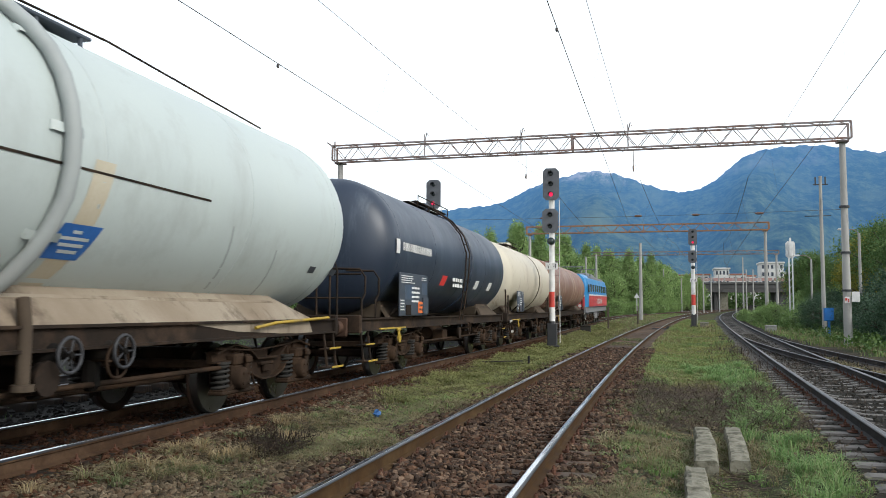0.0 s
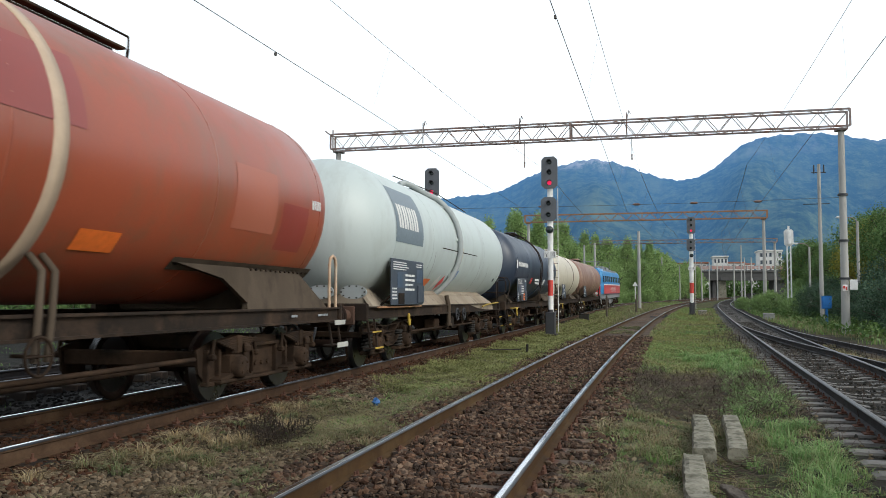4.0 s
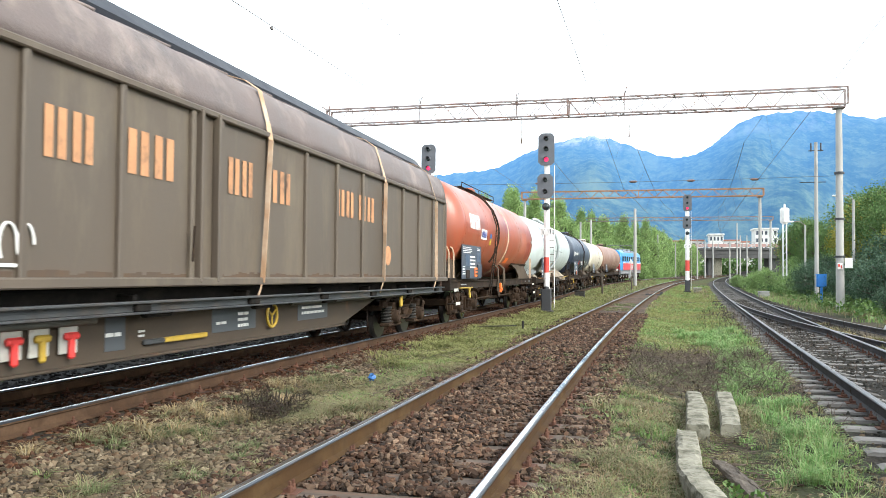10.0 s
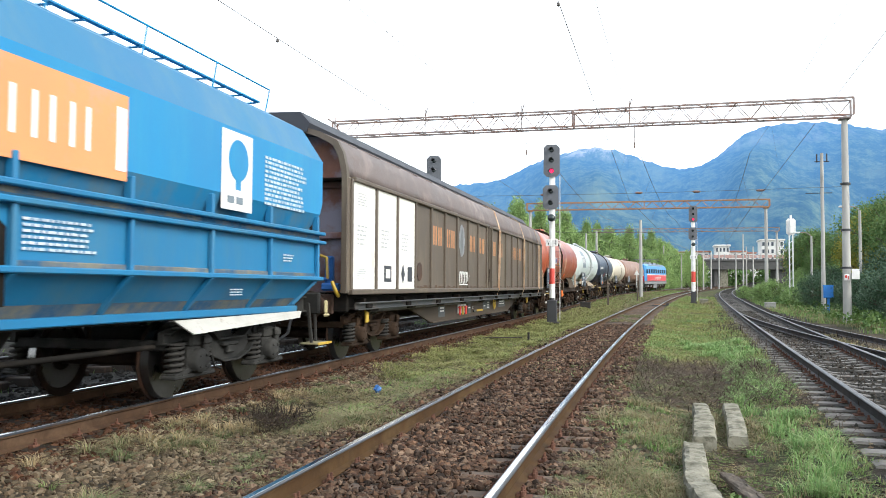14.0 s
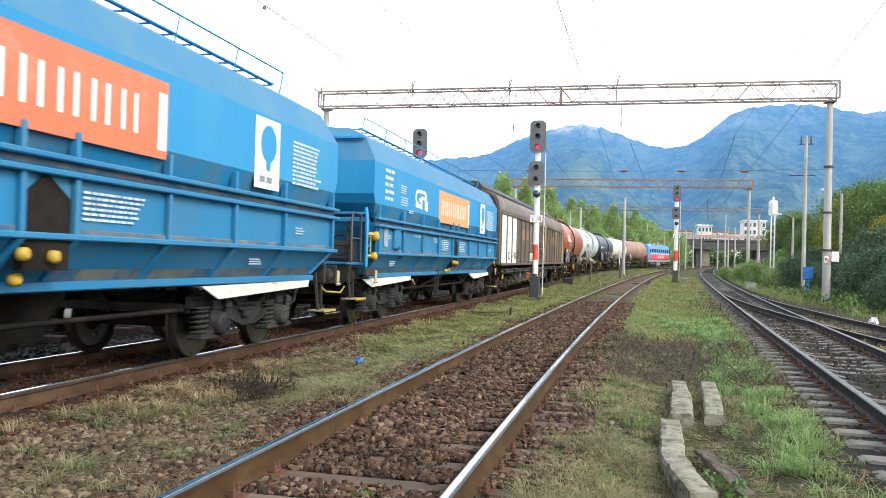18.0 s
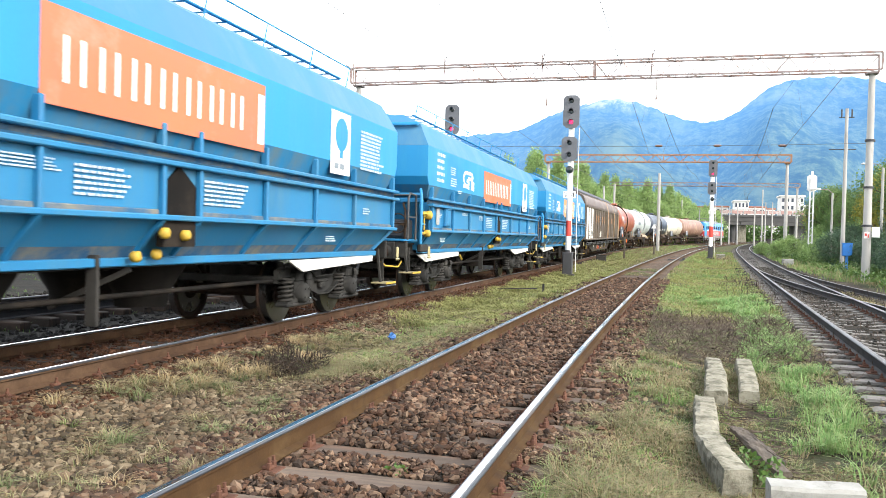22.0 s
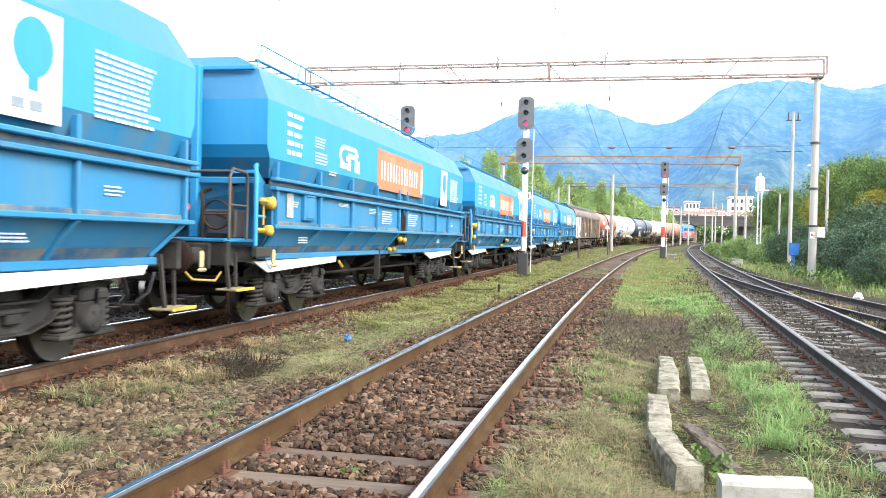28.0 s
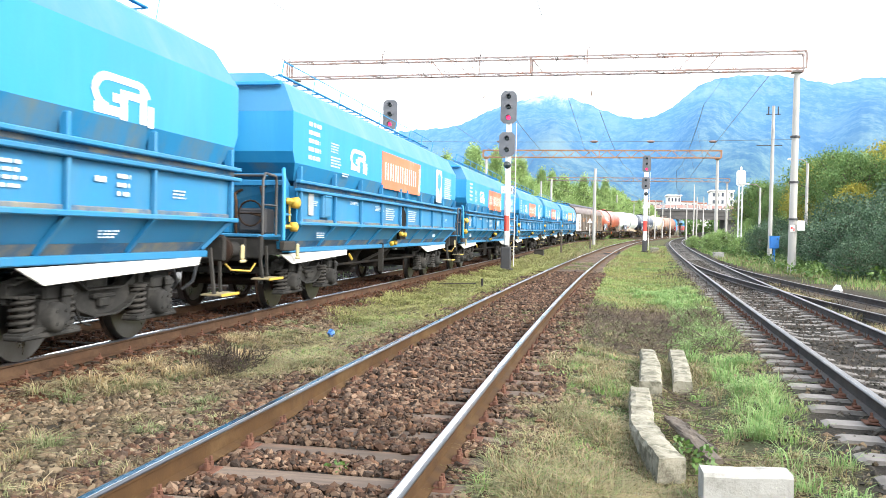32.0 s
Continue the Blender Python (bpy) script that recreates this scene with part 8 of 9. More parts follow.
def build_van():
    half, body = 12.85, 12.45
    c = -31.0
    root = thing("sliding_wall_van", "long dusty brown sliding-wall van with faded orange lettering", "freight van", "wagons of the freight train")
    prof = van_profile()
    low = [p for p in prof if p[1] <= 3.29]
    part("body_wall", Mesh().prism([(-1.38, 1.25), (1.38, 1.25), (1.38, 3.28), (-1.38, 3.28)], -body + 0.6, body - 0.6), "box_brown", root)
    roof_n = 34
    rings = []
    rr_ = random.Random(5)
    for k in range(roof_n + 1):
        y = -body + 2 * body * k / roof_n
        w = 0.025 * (1 if k % 2 else 0)
        rings.append([(x * (1 - w * 0.6), y, z - w * 0.6 * rr_.uniform(0.4, 1.2)) for x, z in prof[2:]])
    part("roof_cover", Mesh().loft(rings[::-1], False, True), "van_roof", root, "wrinkled brown roof covering")
    ridge = Mesh().prism([(-0.60, 4.12), (0.62, 4.10), (0.68, 4.25), (0.5, 4.46), (-0.46, 4.48), (-0.64, 4.3)], -body - 0.1, body + 0.1)
    part("roof_ridge", ridge, "ridge_dark", root, "dark roof rail")
    for k in range(18):
        y = -body + 0.7 + 1.37 * k
        part("roof_fold", Mesh().rod([(0.62, y, 4.19), (0.9, y + 0.3, 4.07), (1.1, y + 0.45, 3.98)], 0.025, 5), "van_roof", root)
    for e in (-1, 1):
        end = part("end_wall", Mesh().prism([p for p in van_profile(0.06)], e * (body - 0.5) - 0.05, e * (body - 0.5) + 0.05), "van_rust", root, "rust-patched end wall")
        for z in (2.28, 3.2):
            part("end_beam", Mesh().box(0, e * (body - 0.4), z, 2.6, 0.12, 0.12, 0.02), "van_rust", end)
        for x in (-0.15, 0.15):
            part("end_post", Mesh().box(x, e * (body - 0.4), 1.76, 0.14, 0.1, 0.95, 0.02), "van_rust", end)
        part("end_conduit", Mesh().rod([(0.2, e * (body - 0.36), 4.2), (0.42, e * (body - 0.32), 3.2), (0.58, e * (body - 0.32), 2.25), (0.62, e * (body - 0.36), 1.4)], 0.03, 6), "spring", end, "thin grey conduit")
        hoop = Mesh()
        hp = van_profile(0.0)
        ring = [[(x, e * body + q, z) for x, z in hp] for q in (-0.06, 0.06)]
        inner = [[(x * 0.93, e * body + q, 1.25 + (z - 1.25) * 0.97) for x, z in hp] for q in (0.06, -0.06)]
        hoop.loft(ring + inner + [ring[0]], False)
        part("end_hoop", hoop, "box_brown", root)
        for s in (-1, 1):
            part("corner_post", Mesh().box(s * 1.33, e * (body - 0.12), 2.27, 0.14, 0.24, 2.04, 0.02), "box_brown", root)
            part("corner_web", Mesh().box(s * 1.365, e * (body - 0.42), 2.27, 0.03, 0.42, 2.02, 0.008), "box_brown", root)
    rib = Mesh().box(0, 0, 2.27, 0.07, 0.09, 2.0, 0.015).data("wall_rib")
    ys = [-12.33 + 1.333 * k for k in range(10)] + [0.33 + 1.333 * k for k in range(10)]
    for y in ys:
        part("wall_rib", rib, "box_brown", root, at=pose(1.40, y, 0))
        part("wall_rib", rib, "box_brown", root, at=pose(-1.40, y, 0))
    rust = random.Random(12)
    for a_, b_ in zip(ys[:-1], ys[1:]):
        if 1.0 < b_ - a_ < 1.5:
            m = Mesh()
            yy = a_ + 0.06
            while yy < b_ - 0.1:
                w, h = rust.uniform(0.06, 0.2), rust.uniform(0.015, 0.07)
                patch(m, yy, min(yy + w, b_ - 0.05), 1.325, 1.325 + h, 1.3835, 1)
                yy += w
            part("rust_edge", m, "panel_rust", root, "rusty foot of the wall panel")
    for s in (-1, 1):
        part("wall_rail", Mesh().box(s * 1.41, 0, 3.27, 0.09, 2 * body - 0.4, 0.08, 0.015), "box_brown", root)
        part("wall_rail", Mesh().box(s * 1.42, 0, 1.27, 0.1, 2 * body - 0.1, 0.1, 0.015), "box_brown", root)
        for q in (-0.2, 0.2):
            part("door_post", Mesh().box(s * 1.43, q, 2.27, 0.1, 0.06, 2.02, 0.012), "box_brown", root)
        part("door_handle", Mesh().rod([(s * 1.5, -0.45, 1.5), (s * 1.52, -0.45, 1.9)], 0.015, 6), "frame", root)
    for k in range(3):
        y0, y1 = ys[k] + 0.06, ys[k + 1] - 0.06
        pan = part("white_panel", Mesh().box(1.393, (y0 + y1) / 2, 2.27, 0.016, y1 - y0, 1.98, 0.004), "poster_white", root, "white painted wall panel")
        for z, h in ((2.95, 0.25), (2.3, 0.4), (1.6, 0.2))[k > 0:3 - (k > 0)]:
            rows_of_bars(pan, "lettering", 1.404, (y0 + y1) / 2 - 0.1, z, 0.5, h, 5, "logo_grime", random.Random(k * 7 + int(z * 9)), fill=0.34, holes=0.6)
    part("emblem_frame", Mesh().box(1.406, ys[1] + 0.72, 1.62, 0.008, 0.44, 0.32, 0.002), "mark_dark", root)
    part("emblem_field", Mesh().box(1.412, ys[1] + 0.72, 1.62, 0.008, 0.26, 0.18, 0.002), "poster_white", root)
    d = Mesh()
    yy, zz = ys[2] + 0.42, 1.63
    d.loft([[(1.404, yy - 0.14, zz), (1.404, yy, zz - 0.22)], [(1.404, yy, zz + 0.22), (1.404, yy + 0.14, zz)]], False, False, False)
    part("emblem_diamond", d, "mark_dark", root)
    part("emblem_plate", Mesh().box(1.406, ys[2] + 0.92, 1.63, 0.008, 0.34, 0.32, 0.05), "mark_dark", root)
    for u, w, n in ((-37.35, 0.95, 2), (-36.0, 0.95, 2), (-33.4, 0.75, 2), (-32.1, 0.95, 2), (-30.1, 0.75, 2), (-28.95, 0.9, 2), (-26.2, 0.95, 2), (-25.05, 1.0, 2), (-23.9, 0.42, 1)):
        part("faded_lettering", letter_bars(Mesh(), u - c, 2.6, w, 0.46, n, 1.392, 0.3), "mark_orange", root, "faded orange lettering bars")
    m = Mesh()
    for k in range(7):
        a = 2 * math.pi * k / 7
        m.lathe([(0.2, 0.0), (0.2, 0.006)], "x", (1.392, -34.75 - c + 0.14 * math.cos(a), 2.62 + 0.26 * math.sin(a)), 9)
    part("paint_smear", m, "sill_grey", root, "grey painted-over patch")
    m = Mesh()
    rq = random.Random(4)
    for k in range(6):
        y0 = -34.95 - c + 0.2 * k
        m.rod([(1.4, y0 + 0.1 * math.cos(a), 1.6 + 0.17 * math.sin(a)) for a in np.linspace(0, 2 * math.pi * rq.uniform(0.6, 1), 12)], 0.014, 5)
    m.box(1.4, -34.5 - c, 1.42, 0.006, 1.1, 0.03, 0.002)
    part("graffiti", m, "mark_white", root, "white painted scrawl")
    part("round_mark", Mesh().lathe([(0.2, 0), (0.2, 0.008)], "x", (1.392, -23.7 - c, 1.76), 18), "mark_orange", root, "faded round orange mark")
    part("round_mark", Mesh().lathe([(0.21, 0), (0.21, 0.008)], "x", (1.392, -38.95 - c, 1.7), 18), "buffer", root, "faded round orange mark")
    for u, lean in ((-29.5, -0.3), (-24.15, -0.1), (-19.9, 0.15)):
        y = u - c
        st = Mesh()
        pts = [(0.45, y - lean, 4.25), (1.0, y - lean * 0.8, 4.08), (1.24, y - lean * 0.65, 3.92), (1.40, y - lean * 0.45, 3.45), (1.47, y - lean * 0.3, 3.2), (1.47, y, 2.2), (1.46, y + lean * 0.3, 1.25), (1.38, y + lean * 0.35, 0.98)]
        for a_, b_ in zip(pts[:-1], pts[1:]):
            st.bar(a_, b_, 0.075, 0.012)
        part("webbing_strap", st, "strap", root, "pale webbing strap over the side")
    solebar(root, half, 0.95, 1.2, 1.1, "under_dark")
    belly = [(-8.1, 0.97), (8.1, 0.97), (5.65, 0.46), (-5.65, 0.46)]
    for s in (-1, 1):
        m = Mesh().loft([[(s * 1.0 - 0.03, y, z) for y, z in belly], [(s * 1.0 + 0.03, y, z) for y, z in belly]])
        part("fish_belly_beam", m, "belly_brown", root, "rust-streaked brown sole beam")
        part("belly_flange", Mesh().box(s * 1.02, 0, 0.45, 0.16, 11.3, 0.03, 0.008), "belly_brown", root)
        part("side_rail", Mesh().box(s * 1.42, 0, 1.065, 0.10, 2 * body - 0.8, 0.03, 0.008).box(s * 1.38, 0, 1.01, 0.03, 2 * body - 0.8, 0.09, 0.008).box(s * 1.41, 0, 0.955, 0.08, 2 * body - 0.8, 0.025, 0.006), "steel_dull", root, "dull steel side channel")
        for y in np.arange(-11.4, 11.5, 2.53):
            part("rail_bracket", Mesh().box(s * 1.38, float(y), 1.01, 0.14, 0.26, 0.10, 0.02).box(s * 1.36, float(y) + 0.35, 0.93, 0.1, 0.5, 0.06, 0.02).box(s * 1.2, float(y), 1.1, 0.3, 0.08, 0.1, 0.02), "under_dark", root)
        part("side_pipe", Mesh().rod([(s * 1.3, -11.2, 0.92), (s * 1.3, -1.9, 0.92)], 0.05, 8).rod([(s * 1.3, 2.7, 0.93), (s * 1.3, 11.2, 0.93)], 0.035, 8), "van_pipe", root)
    for y, mt in ((-28.5 - c, "yellow"),):
        ring = [(1.1, y + 0.17 * math.cos(a), 0.76 + 0.17 * math.sin(a)) for a in np.linspace(0, 2 * math.pi, 17)]
        w_ = Mesh().rod(ring, 0.022, 6)
        for k in range(3):
            a = 2 * math.pi * k / 3 + 0.5
            w_.rod([(1.1, y, 0.76), (1.1, y + 0.17 * math.cos(a), 0.76 + 0.17 * math.sin(a))], 0.016, 5)
        part("hand_wheel", w_, mt, root, "yellow brake wheel")
    for y0, y1, z0, z1 in ((0.85, 2.1, 0.60, 0.92), (3.6, 4.9, 0.62, 0.9), (-1.35, -1.0, 0.55, 0.9), (-4.9, -4.2, 0.55, 0.9)):
        part("repainted_patch", Mesh().box(1.032, (y0 + y1) / 2, (z0 + z1) / 2, 0.006, y1 - y0, z1 - z0, 0.002), "patch_slate", root, "slate repainted patch")
    for y, z, w, h, n in ((1.72, 0.74, 0.34, 0.24, 3), (1.1, 0.72, 0.3, 0.07, 1), (4.3, 0.78, 1.1, 0.17, 2), (-1.2, 0.72, 0.3, 0.08, 1), (-0.7, 0.7, 0.14, 0.1, 2), (-4.5, 0.75, 0.5, 0.16, 2)):
        rows_of_bars(root, "lettering", 1.04, y, z, w, h, n, rng=random.Random(int(y * 10)), fill=0.5, holes=0.85)
    part("yellow_bar", Mesh().box(1.06, 0.18, 0.6, 0.05, 0.95, 0.06, 0.01), "yellow", root)
    part("bar_socket", Mesh().box(1.06, -0.5, 0.6, 0.05, 0.4, 0.06, 0.01), "steel_dull", root)
    for y, mt in ((-2.7, "hazard_red"), (-2.35, "yellow"), (-1.95, "hazard_red")):
        plate = part("brake_plate", Mesh().box(1.06, y, 0.74, 0.02, 0.26, 0.3, 0.006), "guard_white", root, "white brake plate")
        part("brake_handle", Mesh().box(1.1, y, 0.76, 0.06, 0.2, 0.07, 0.02).box(1.1, y, 0.66, 0.06, 0.07, 0.24, 0.02), mt, plate, "painted brake handle")
    buffers(root, half)
    for yy in (9.6, -10.2):
        bogie(root, yy)
    for yy in (-11.2, 8.6):
        part("brake_lever", Mesh().box(1.3, yy, 0.85, 0.06, 0.12, 0.34, 0.02).box(1.3, yy, 0.98, 0.07, 0.34, 0.06, 0.02), "yellow", root, "yellow brake lever")
    post_ = Mesh()
    post_.rod([(0.95, -12.3, 1.5), (0.93, -12.3, 1.88), (0.8, -12.3, 1.92)], 0.03, 6)
    post_.rod([(1.25, 12.25, 1.2), (1.25, 12.25, 2.0)], 0.025, 6)
    part("grab_post", post_, "yellow", root, "yellow grab handle")
    part("air_pipe", Mesh().box(0.95, -12.2, 1.6, 0.16, 0.12, 0.62, 0.03).rod([(0.95, -12.3, 1.5), (0.5, -12.3, 1.47)], 0.03, 6).box(1.0, -12.25, 1.36, 0.34, 0.16, 0.14, 0.03), "label_blue", root, "blue brake valve bracket")
    part("red_fitting", Mesh().box(0.36, -12.2, 1.66, 0.1, 0.06, 0.08, 0.01), "hazard_red", root, "small red fitting")
    part("air_valve", Mesh().rod([(1.12, -12.5, 1.45), (1.2, -12.55, 1.3), (1.2, -12.4, 1.2)], 0.035, 6), "yellow", root, "yellow air valve")
    return root


# ---- hopper wagons ----


def build_hopper(full=True, y1=7.8, poster=4.92, text=6.42, wide=1.2, paint="plate_orange"):
    root = thing("hopper_wagon", "bright blue bulk hopper wagon with orange logo panel" if full else "bright blue bulk hopper wagon with a white logo near its end", "hopper wagon", "wagons of the freight train")
    half, y0 = 8.5, -7.1
    up = Mesh()
    levels = ((2.20, 1.36, 0.34), (2.48, 1.48, 0.10), (2.66, 1.48, 0.0), (3.32, 1.48, 0.0), (3.80, 1.22, 0.22), (4.06, 0.72, 0.55))
    up.loft([[(-w, y0 + q, z), (w, y0 + q, z), (w, y1 - q, z), (-w, y1 - q, z)] for z, w, q in levels[1:4]])
    part("upper_hopper", up, "hopper_blue", root)
    skirt = Mesh().loft([[(-w, y0 + q, z), (w, y0 + q, z), (w, y1 - q, z), (-w, y1 - q, z)] for z, w, q in levels[:2]])
    part("hopper_skirt", skirt, "hopper_skirt", root, "dirty blue lower slope of the hopper")
    crown = Mesh().loft([[(-w, y0 + q, z), (w, y0 + q, z), (w, y1 - q, z), (-w, y1 - q, z)] for z, w, q in levels[3:]])
    part("hopper_crown", crown, "hopper_top", root, "dusty blue top slopes, darkened against the sun")
    low = Mesh()
    prof = [(0.62, 0.98), (1.12, 1.05), (1.46, 1.47), (1.46, 2.10), (-1.46, 2.10), (-1.46, 1.47), (-1.12, 1.05), (-0.62, 0.98)]
    low.loft([[(x, y1 - 0.1 - (0.2 if z < 1.1 else 0.0), z) for x, z in prof], [(x, y0 + 0.25 + (0.2 if z < 1.1 else 0.0), z) for x, z in prof]])
    part("lower_hopper", low, "hopper_low", root)
    for s in (-1, 1):
        for z, w in ((2.18, 0.10), (2.04, 0.12)):
            part("ledge_beam", Mesh().box(s * 1.50, (y0 + y1) / 2 + 0.1, z, w, y1 - y0 - 0.2, 0.055, 0.012), "hopper_low", root)
        part("edge_beam", Mesh().box(s * 1.49, (y0 + y1) / 2 + 0.1, 1.48, 0.1, y1 - y0 - 0.3, 0.06, 0.012), "hopper_low", root)
        part("bottom_sill", Mesh().box(s * 1.16, (y0 + y1) / 2 + 0.1, 1.02, 0.16, y1 - y0 - 0.95, 0.09, 0.012), "hopper_low", root)
    rib_low = Mesh().box(1.495, 0, 1.76, 0.07, 0.06, 0.56, 0.012).data("side_rib")
    rib_slope = Mesh().bar((1.50, 0, 1.46), (1.16, 0, 1.08), 0.07, 0.05).data("slope_rib")
    stub = Mesh().box(1.47, 0, 2.32, 0.1, 0.06, 0.24, 0.012).data("ledge_stub")
    cuts = [-6.75, -4.95, -3.25, -1.62, 0.12, 0.82, 2.4, 3.98, 5.56, y1 - 0.23]
    for s in (1, -1):
        tr = Matrix() if s > 0 else FLIP
        for k, y in enumerate(cuts):
            part("side_rib", rib_low, "hopper_low", root, at=pose(0, y, 0) @ tr)
            part("ledge_stub", stub, "hopper_low", root, at=pose(0, y, 0) @ tr)
            if 0 < k < 9:
                part("slope_rib", rib_slope, "hopper_low", root, at=pose(0, y, 0) @ tr)
            else:
                lean = 0.16 if k == 0 else -0.16
                part("slope_rib", Mesh().bar((s * 1.49, y, 1.46), (s * 1.16, y + lean, 1.08), 0.07, 0.05), "hopper_low", root)
        part("ledge_slot", Mesh().box(s * 1.43, (y0 + y1) / 2 + 0.1, 2.11, 0.06, y1 - y0 - 0.3, 0.10, 0.008), "sill_dust", root, "dusty slot between two ledges")
        for a, b in zip(cuts[:-1], cuts[1:]):
            if b - a > 1:
                part("panel_dust", Mesh().box(s * 1.475, (a + b) / 2, 1.53, 0.03, b - a - 0.09, 0.06, 0.01), "sill_dust", root, "dust on the panel's lower edge")
                p0, p1 = a + (0.32 if a < -6 else 0.04), b - (0.32 if b > y1 - 0.5 else 0.04)
                q0, q1 = a + (0.24 if a < -6 else 0.07), b - (0.24 if b > y1 - 0.5 else 0.07)
                part("slope_dust", Mesh().loft([[(s * 1.135, p0, 1.055), (s * 1.135, p1, 1.055)], [(s * 1.235, q1, 1.18), (s * 1.235, q0, 1.18)][::-1]], False, False, False), "sill_dust", root, "dust lying on the lower slope")
    # the notch with valve gear in the middle
    gable = [(0.16, 1.18), (0.76, 1.18), (0.76, 1.82), (0.44, 2.03), (0.16, 1.82)]
    # shallow plate whose near-black colour paints the open notch's shade
    part("valve_recess", Mesh().loft([[(1.485, y, z) for y, z in gable], [(1.40, y, z) for y, z in gable]]), "under_dark", root, "near-black plate standing in for a shaded valve recess")
    for y, z in ((0.12, 1.32), (0.5, 1.30), (-0.1, 1.08), (0.25, 1.10)):
        part("valve_cap", Mesh().lathe([(0.04, 0), (0.06, 0.02), (0.06, 0.08), (0.03, 0.1)], "x", (1.48 if z > 1.2 else 1.3, y, z), 10), "yellow", root, "yellow valve cap")
    legs = Mesh()
    legs.bar((1.2, -0.55, 1.1), (1.2, -0.55, 0.42), 0.12, 0.05)
    legs.bar((1.22, 0.0, 0.95), (0.5, -0.3, 0.55), 0.06)
    part("valve_bracket", legs, "spring", root)
    # end supports and platform
    plat = Mesh()
    plat.box(0, -7.45, 1.27, 2.5, 0.95, 0.05, 0.01)
    part("end_platform", plat, "hopper_low", root)
    for x in (0.42,):
        part("end_stanchion", Mesh().box(x, -7.2, 2.55, 0.12, 0.12, 2.5, 0.015), "hopper_blue", root)
    for x in (-1.3, 1.3):
        part("end_gusset", Mesh().loft([[(x - 0.02, -6.8, 2.15), (x - 0.02, -7.2, 2.15), (x - 0.02, -6.8, 1.55)], [(x + 0.02, -6.8, 2.15), (x + 0.02, -7.2, 2.15), (x + 0.02, -6.8, 1.55)]]), "hopper_low", root)
    part("end_beam", Mesh().box(0, -7.16, 2.13, 2.8, 0.1, 0.1, 0.015), "hopper_low", root)
    part("end_rib", Mesh().box(0, y0 + 0.14, 3.80, 2.4, 0.08, 0.07, 0.012), "hopper_blue", root)
    slope = Mesh().loft([[(-1.3, y0 + 0.05, 2.25), (1.3, y0 + 0.05, 2.25), (1.3, y0 + 1.5, 1.3), (-1.3, y0 + 1.5, 1.3)], [(-1.3, y0 + 0.1, 2.3), (1.3, y0 + 0.1, 2.3), (1.3, y0 + 1.55, 1.35), (-1.3, y0 + 1.55, 1.35)]])
    part("end_slope", slope, "hopper_low", root)
    rails = Mesh()
    for x in (1.34, -1.34):
        rails.rod([(x, -7.42, 1.28), (x, -7.42, 2.12), (x, -7.46, 2.22), (x, -7.86, 2.24), (x, -7.95, 2.14), (x, -7.95, 1.28)], 0.024, 6)
        rails.rod([(x, -7.42, 1.75), (x, -7.95, 1.75)], 0.018, 6)
        post = Mesh().rod([(x * 1.06, -7.3, 1.2), (x * 1.06, -7.3, 2.2), (x * 1.03, -7.24, 2.34), (x, -7.12, 2.36)], 0.035, 6)
        post.rod([(x * 1.06, -7.3, 1.62), (x * 1.03, -6.9, 1.62)], 0.022, 6)
        part("corner_post", post, "hopper_blue", root, "bright blue bent corner post")
    rails.rod([(-1.34, -7.92, 2.2), (1.34, -7.92, 2.2)], 0.02, 6)
    part("platform_rail", rails, "steel_dull", root, "dull grey hoop rails")
    part("hand_brake_lamp", Mesh().lathe([(0.05, 0.0), (0.05, 0.1)], "x", (0.6, -7.9, 1.72), 10), "hazard_red", root, "small red fitting")
    # brake gear on the end platform
    part("brake_reservoir", Mesh().lathe([(0.04, -0.62), (0.19, -0.56), (0.22, -0.48), (0.22, 0.48), (0.19, 0.56), (0.04, 0.62)], "x", (-0.35, -7.2, 1.56), 16), "bogie", root, "dark brake air reservoir")
    part("brake_chest", Mesh().box(0.86, -7.1, 1.5, 0.5, 0.36, 0.42, 0.03).box(0.86, -7.3, 1.5, 0.36, 0.05, 0.3, 0.01), "signal_black", root, "dark brake valve chest")
    pipes = Mesh()
    for k, x in enumerate((0.2, 0.62, 1.08)):
        pipes.rod([(x, -7.35, 1.28), (x, -7.35, 1.7 + 0.1 * k), (x - 0.1, -7.2, 1.85 + 0.1 * k), (x - 0.15, -6.75, 1.95 + 0.1 * k)], 0.026, 6)
    part("brake_pipe", pipes, "bogie", root, "bent dark brake pipes")
    turn = Mesh().rod([(1.05 + 0.2 * math.cos(a), -7.75, 1.62 + 0.2 * math.sin(a)) for a in np.linspace(0, 2 * math.pi, 17)], 0.016, 6)
    turn.rod([(1.05, -7.75, 1.62), (1.05, -7.3, 1.58)], 0.022, 6).rod([(0.85, -7.75, 1.62), (1.25, -7.75, 1.62)], 0.012, 5)
    part("brake_wheel", turn, "bogie", root, "dark brake hand wheel")
    # roof walkway
    deck = Mesh()
    for x in (0.42, 0.74):
        deck.box(x, 0.35, 4.14, 0.07, 12.6, 0.025, 0.005)
    for y in np.arange(-5.9, 6.7, 0.5):
        deck.box(0.58, y, 4.12, 0.36, 0.05, 0.02, 0.005)
    part("roof_walkway", deck, "hopper_blue", root)
    rr = Mesh()
    rr.rod([(0.9, -6.1, 4.33), (0.9, 6.7, 4.33)], 0.013, 6)
    for y in np.linspace(-6.1, 6.7, 9):
        rr.rod([(0.84, float(y), 4.0), (0.9, float(y), 4.33)], 0.014, 5)
    part("roof_rail", rr, "hopper_blue", root)
    hatch = Mesh()
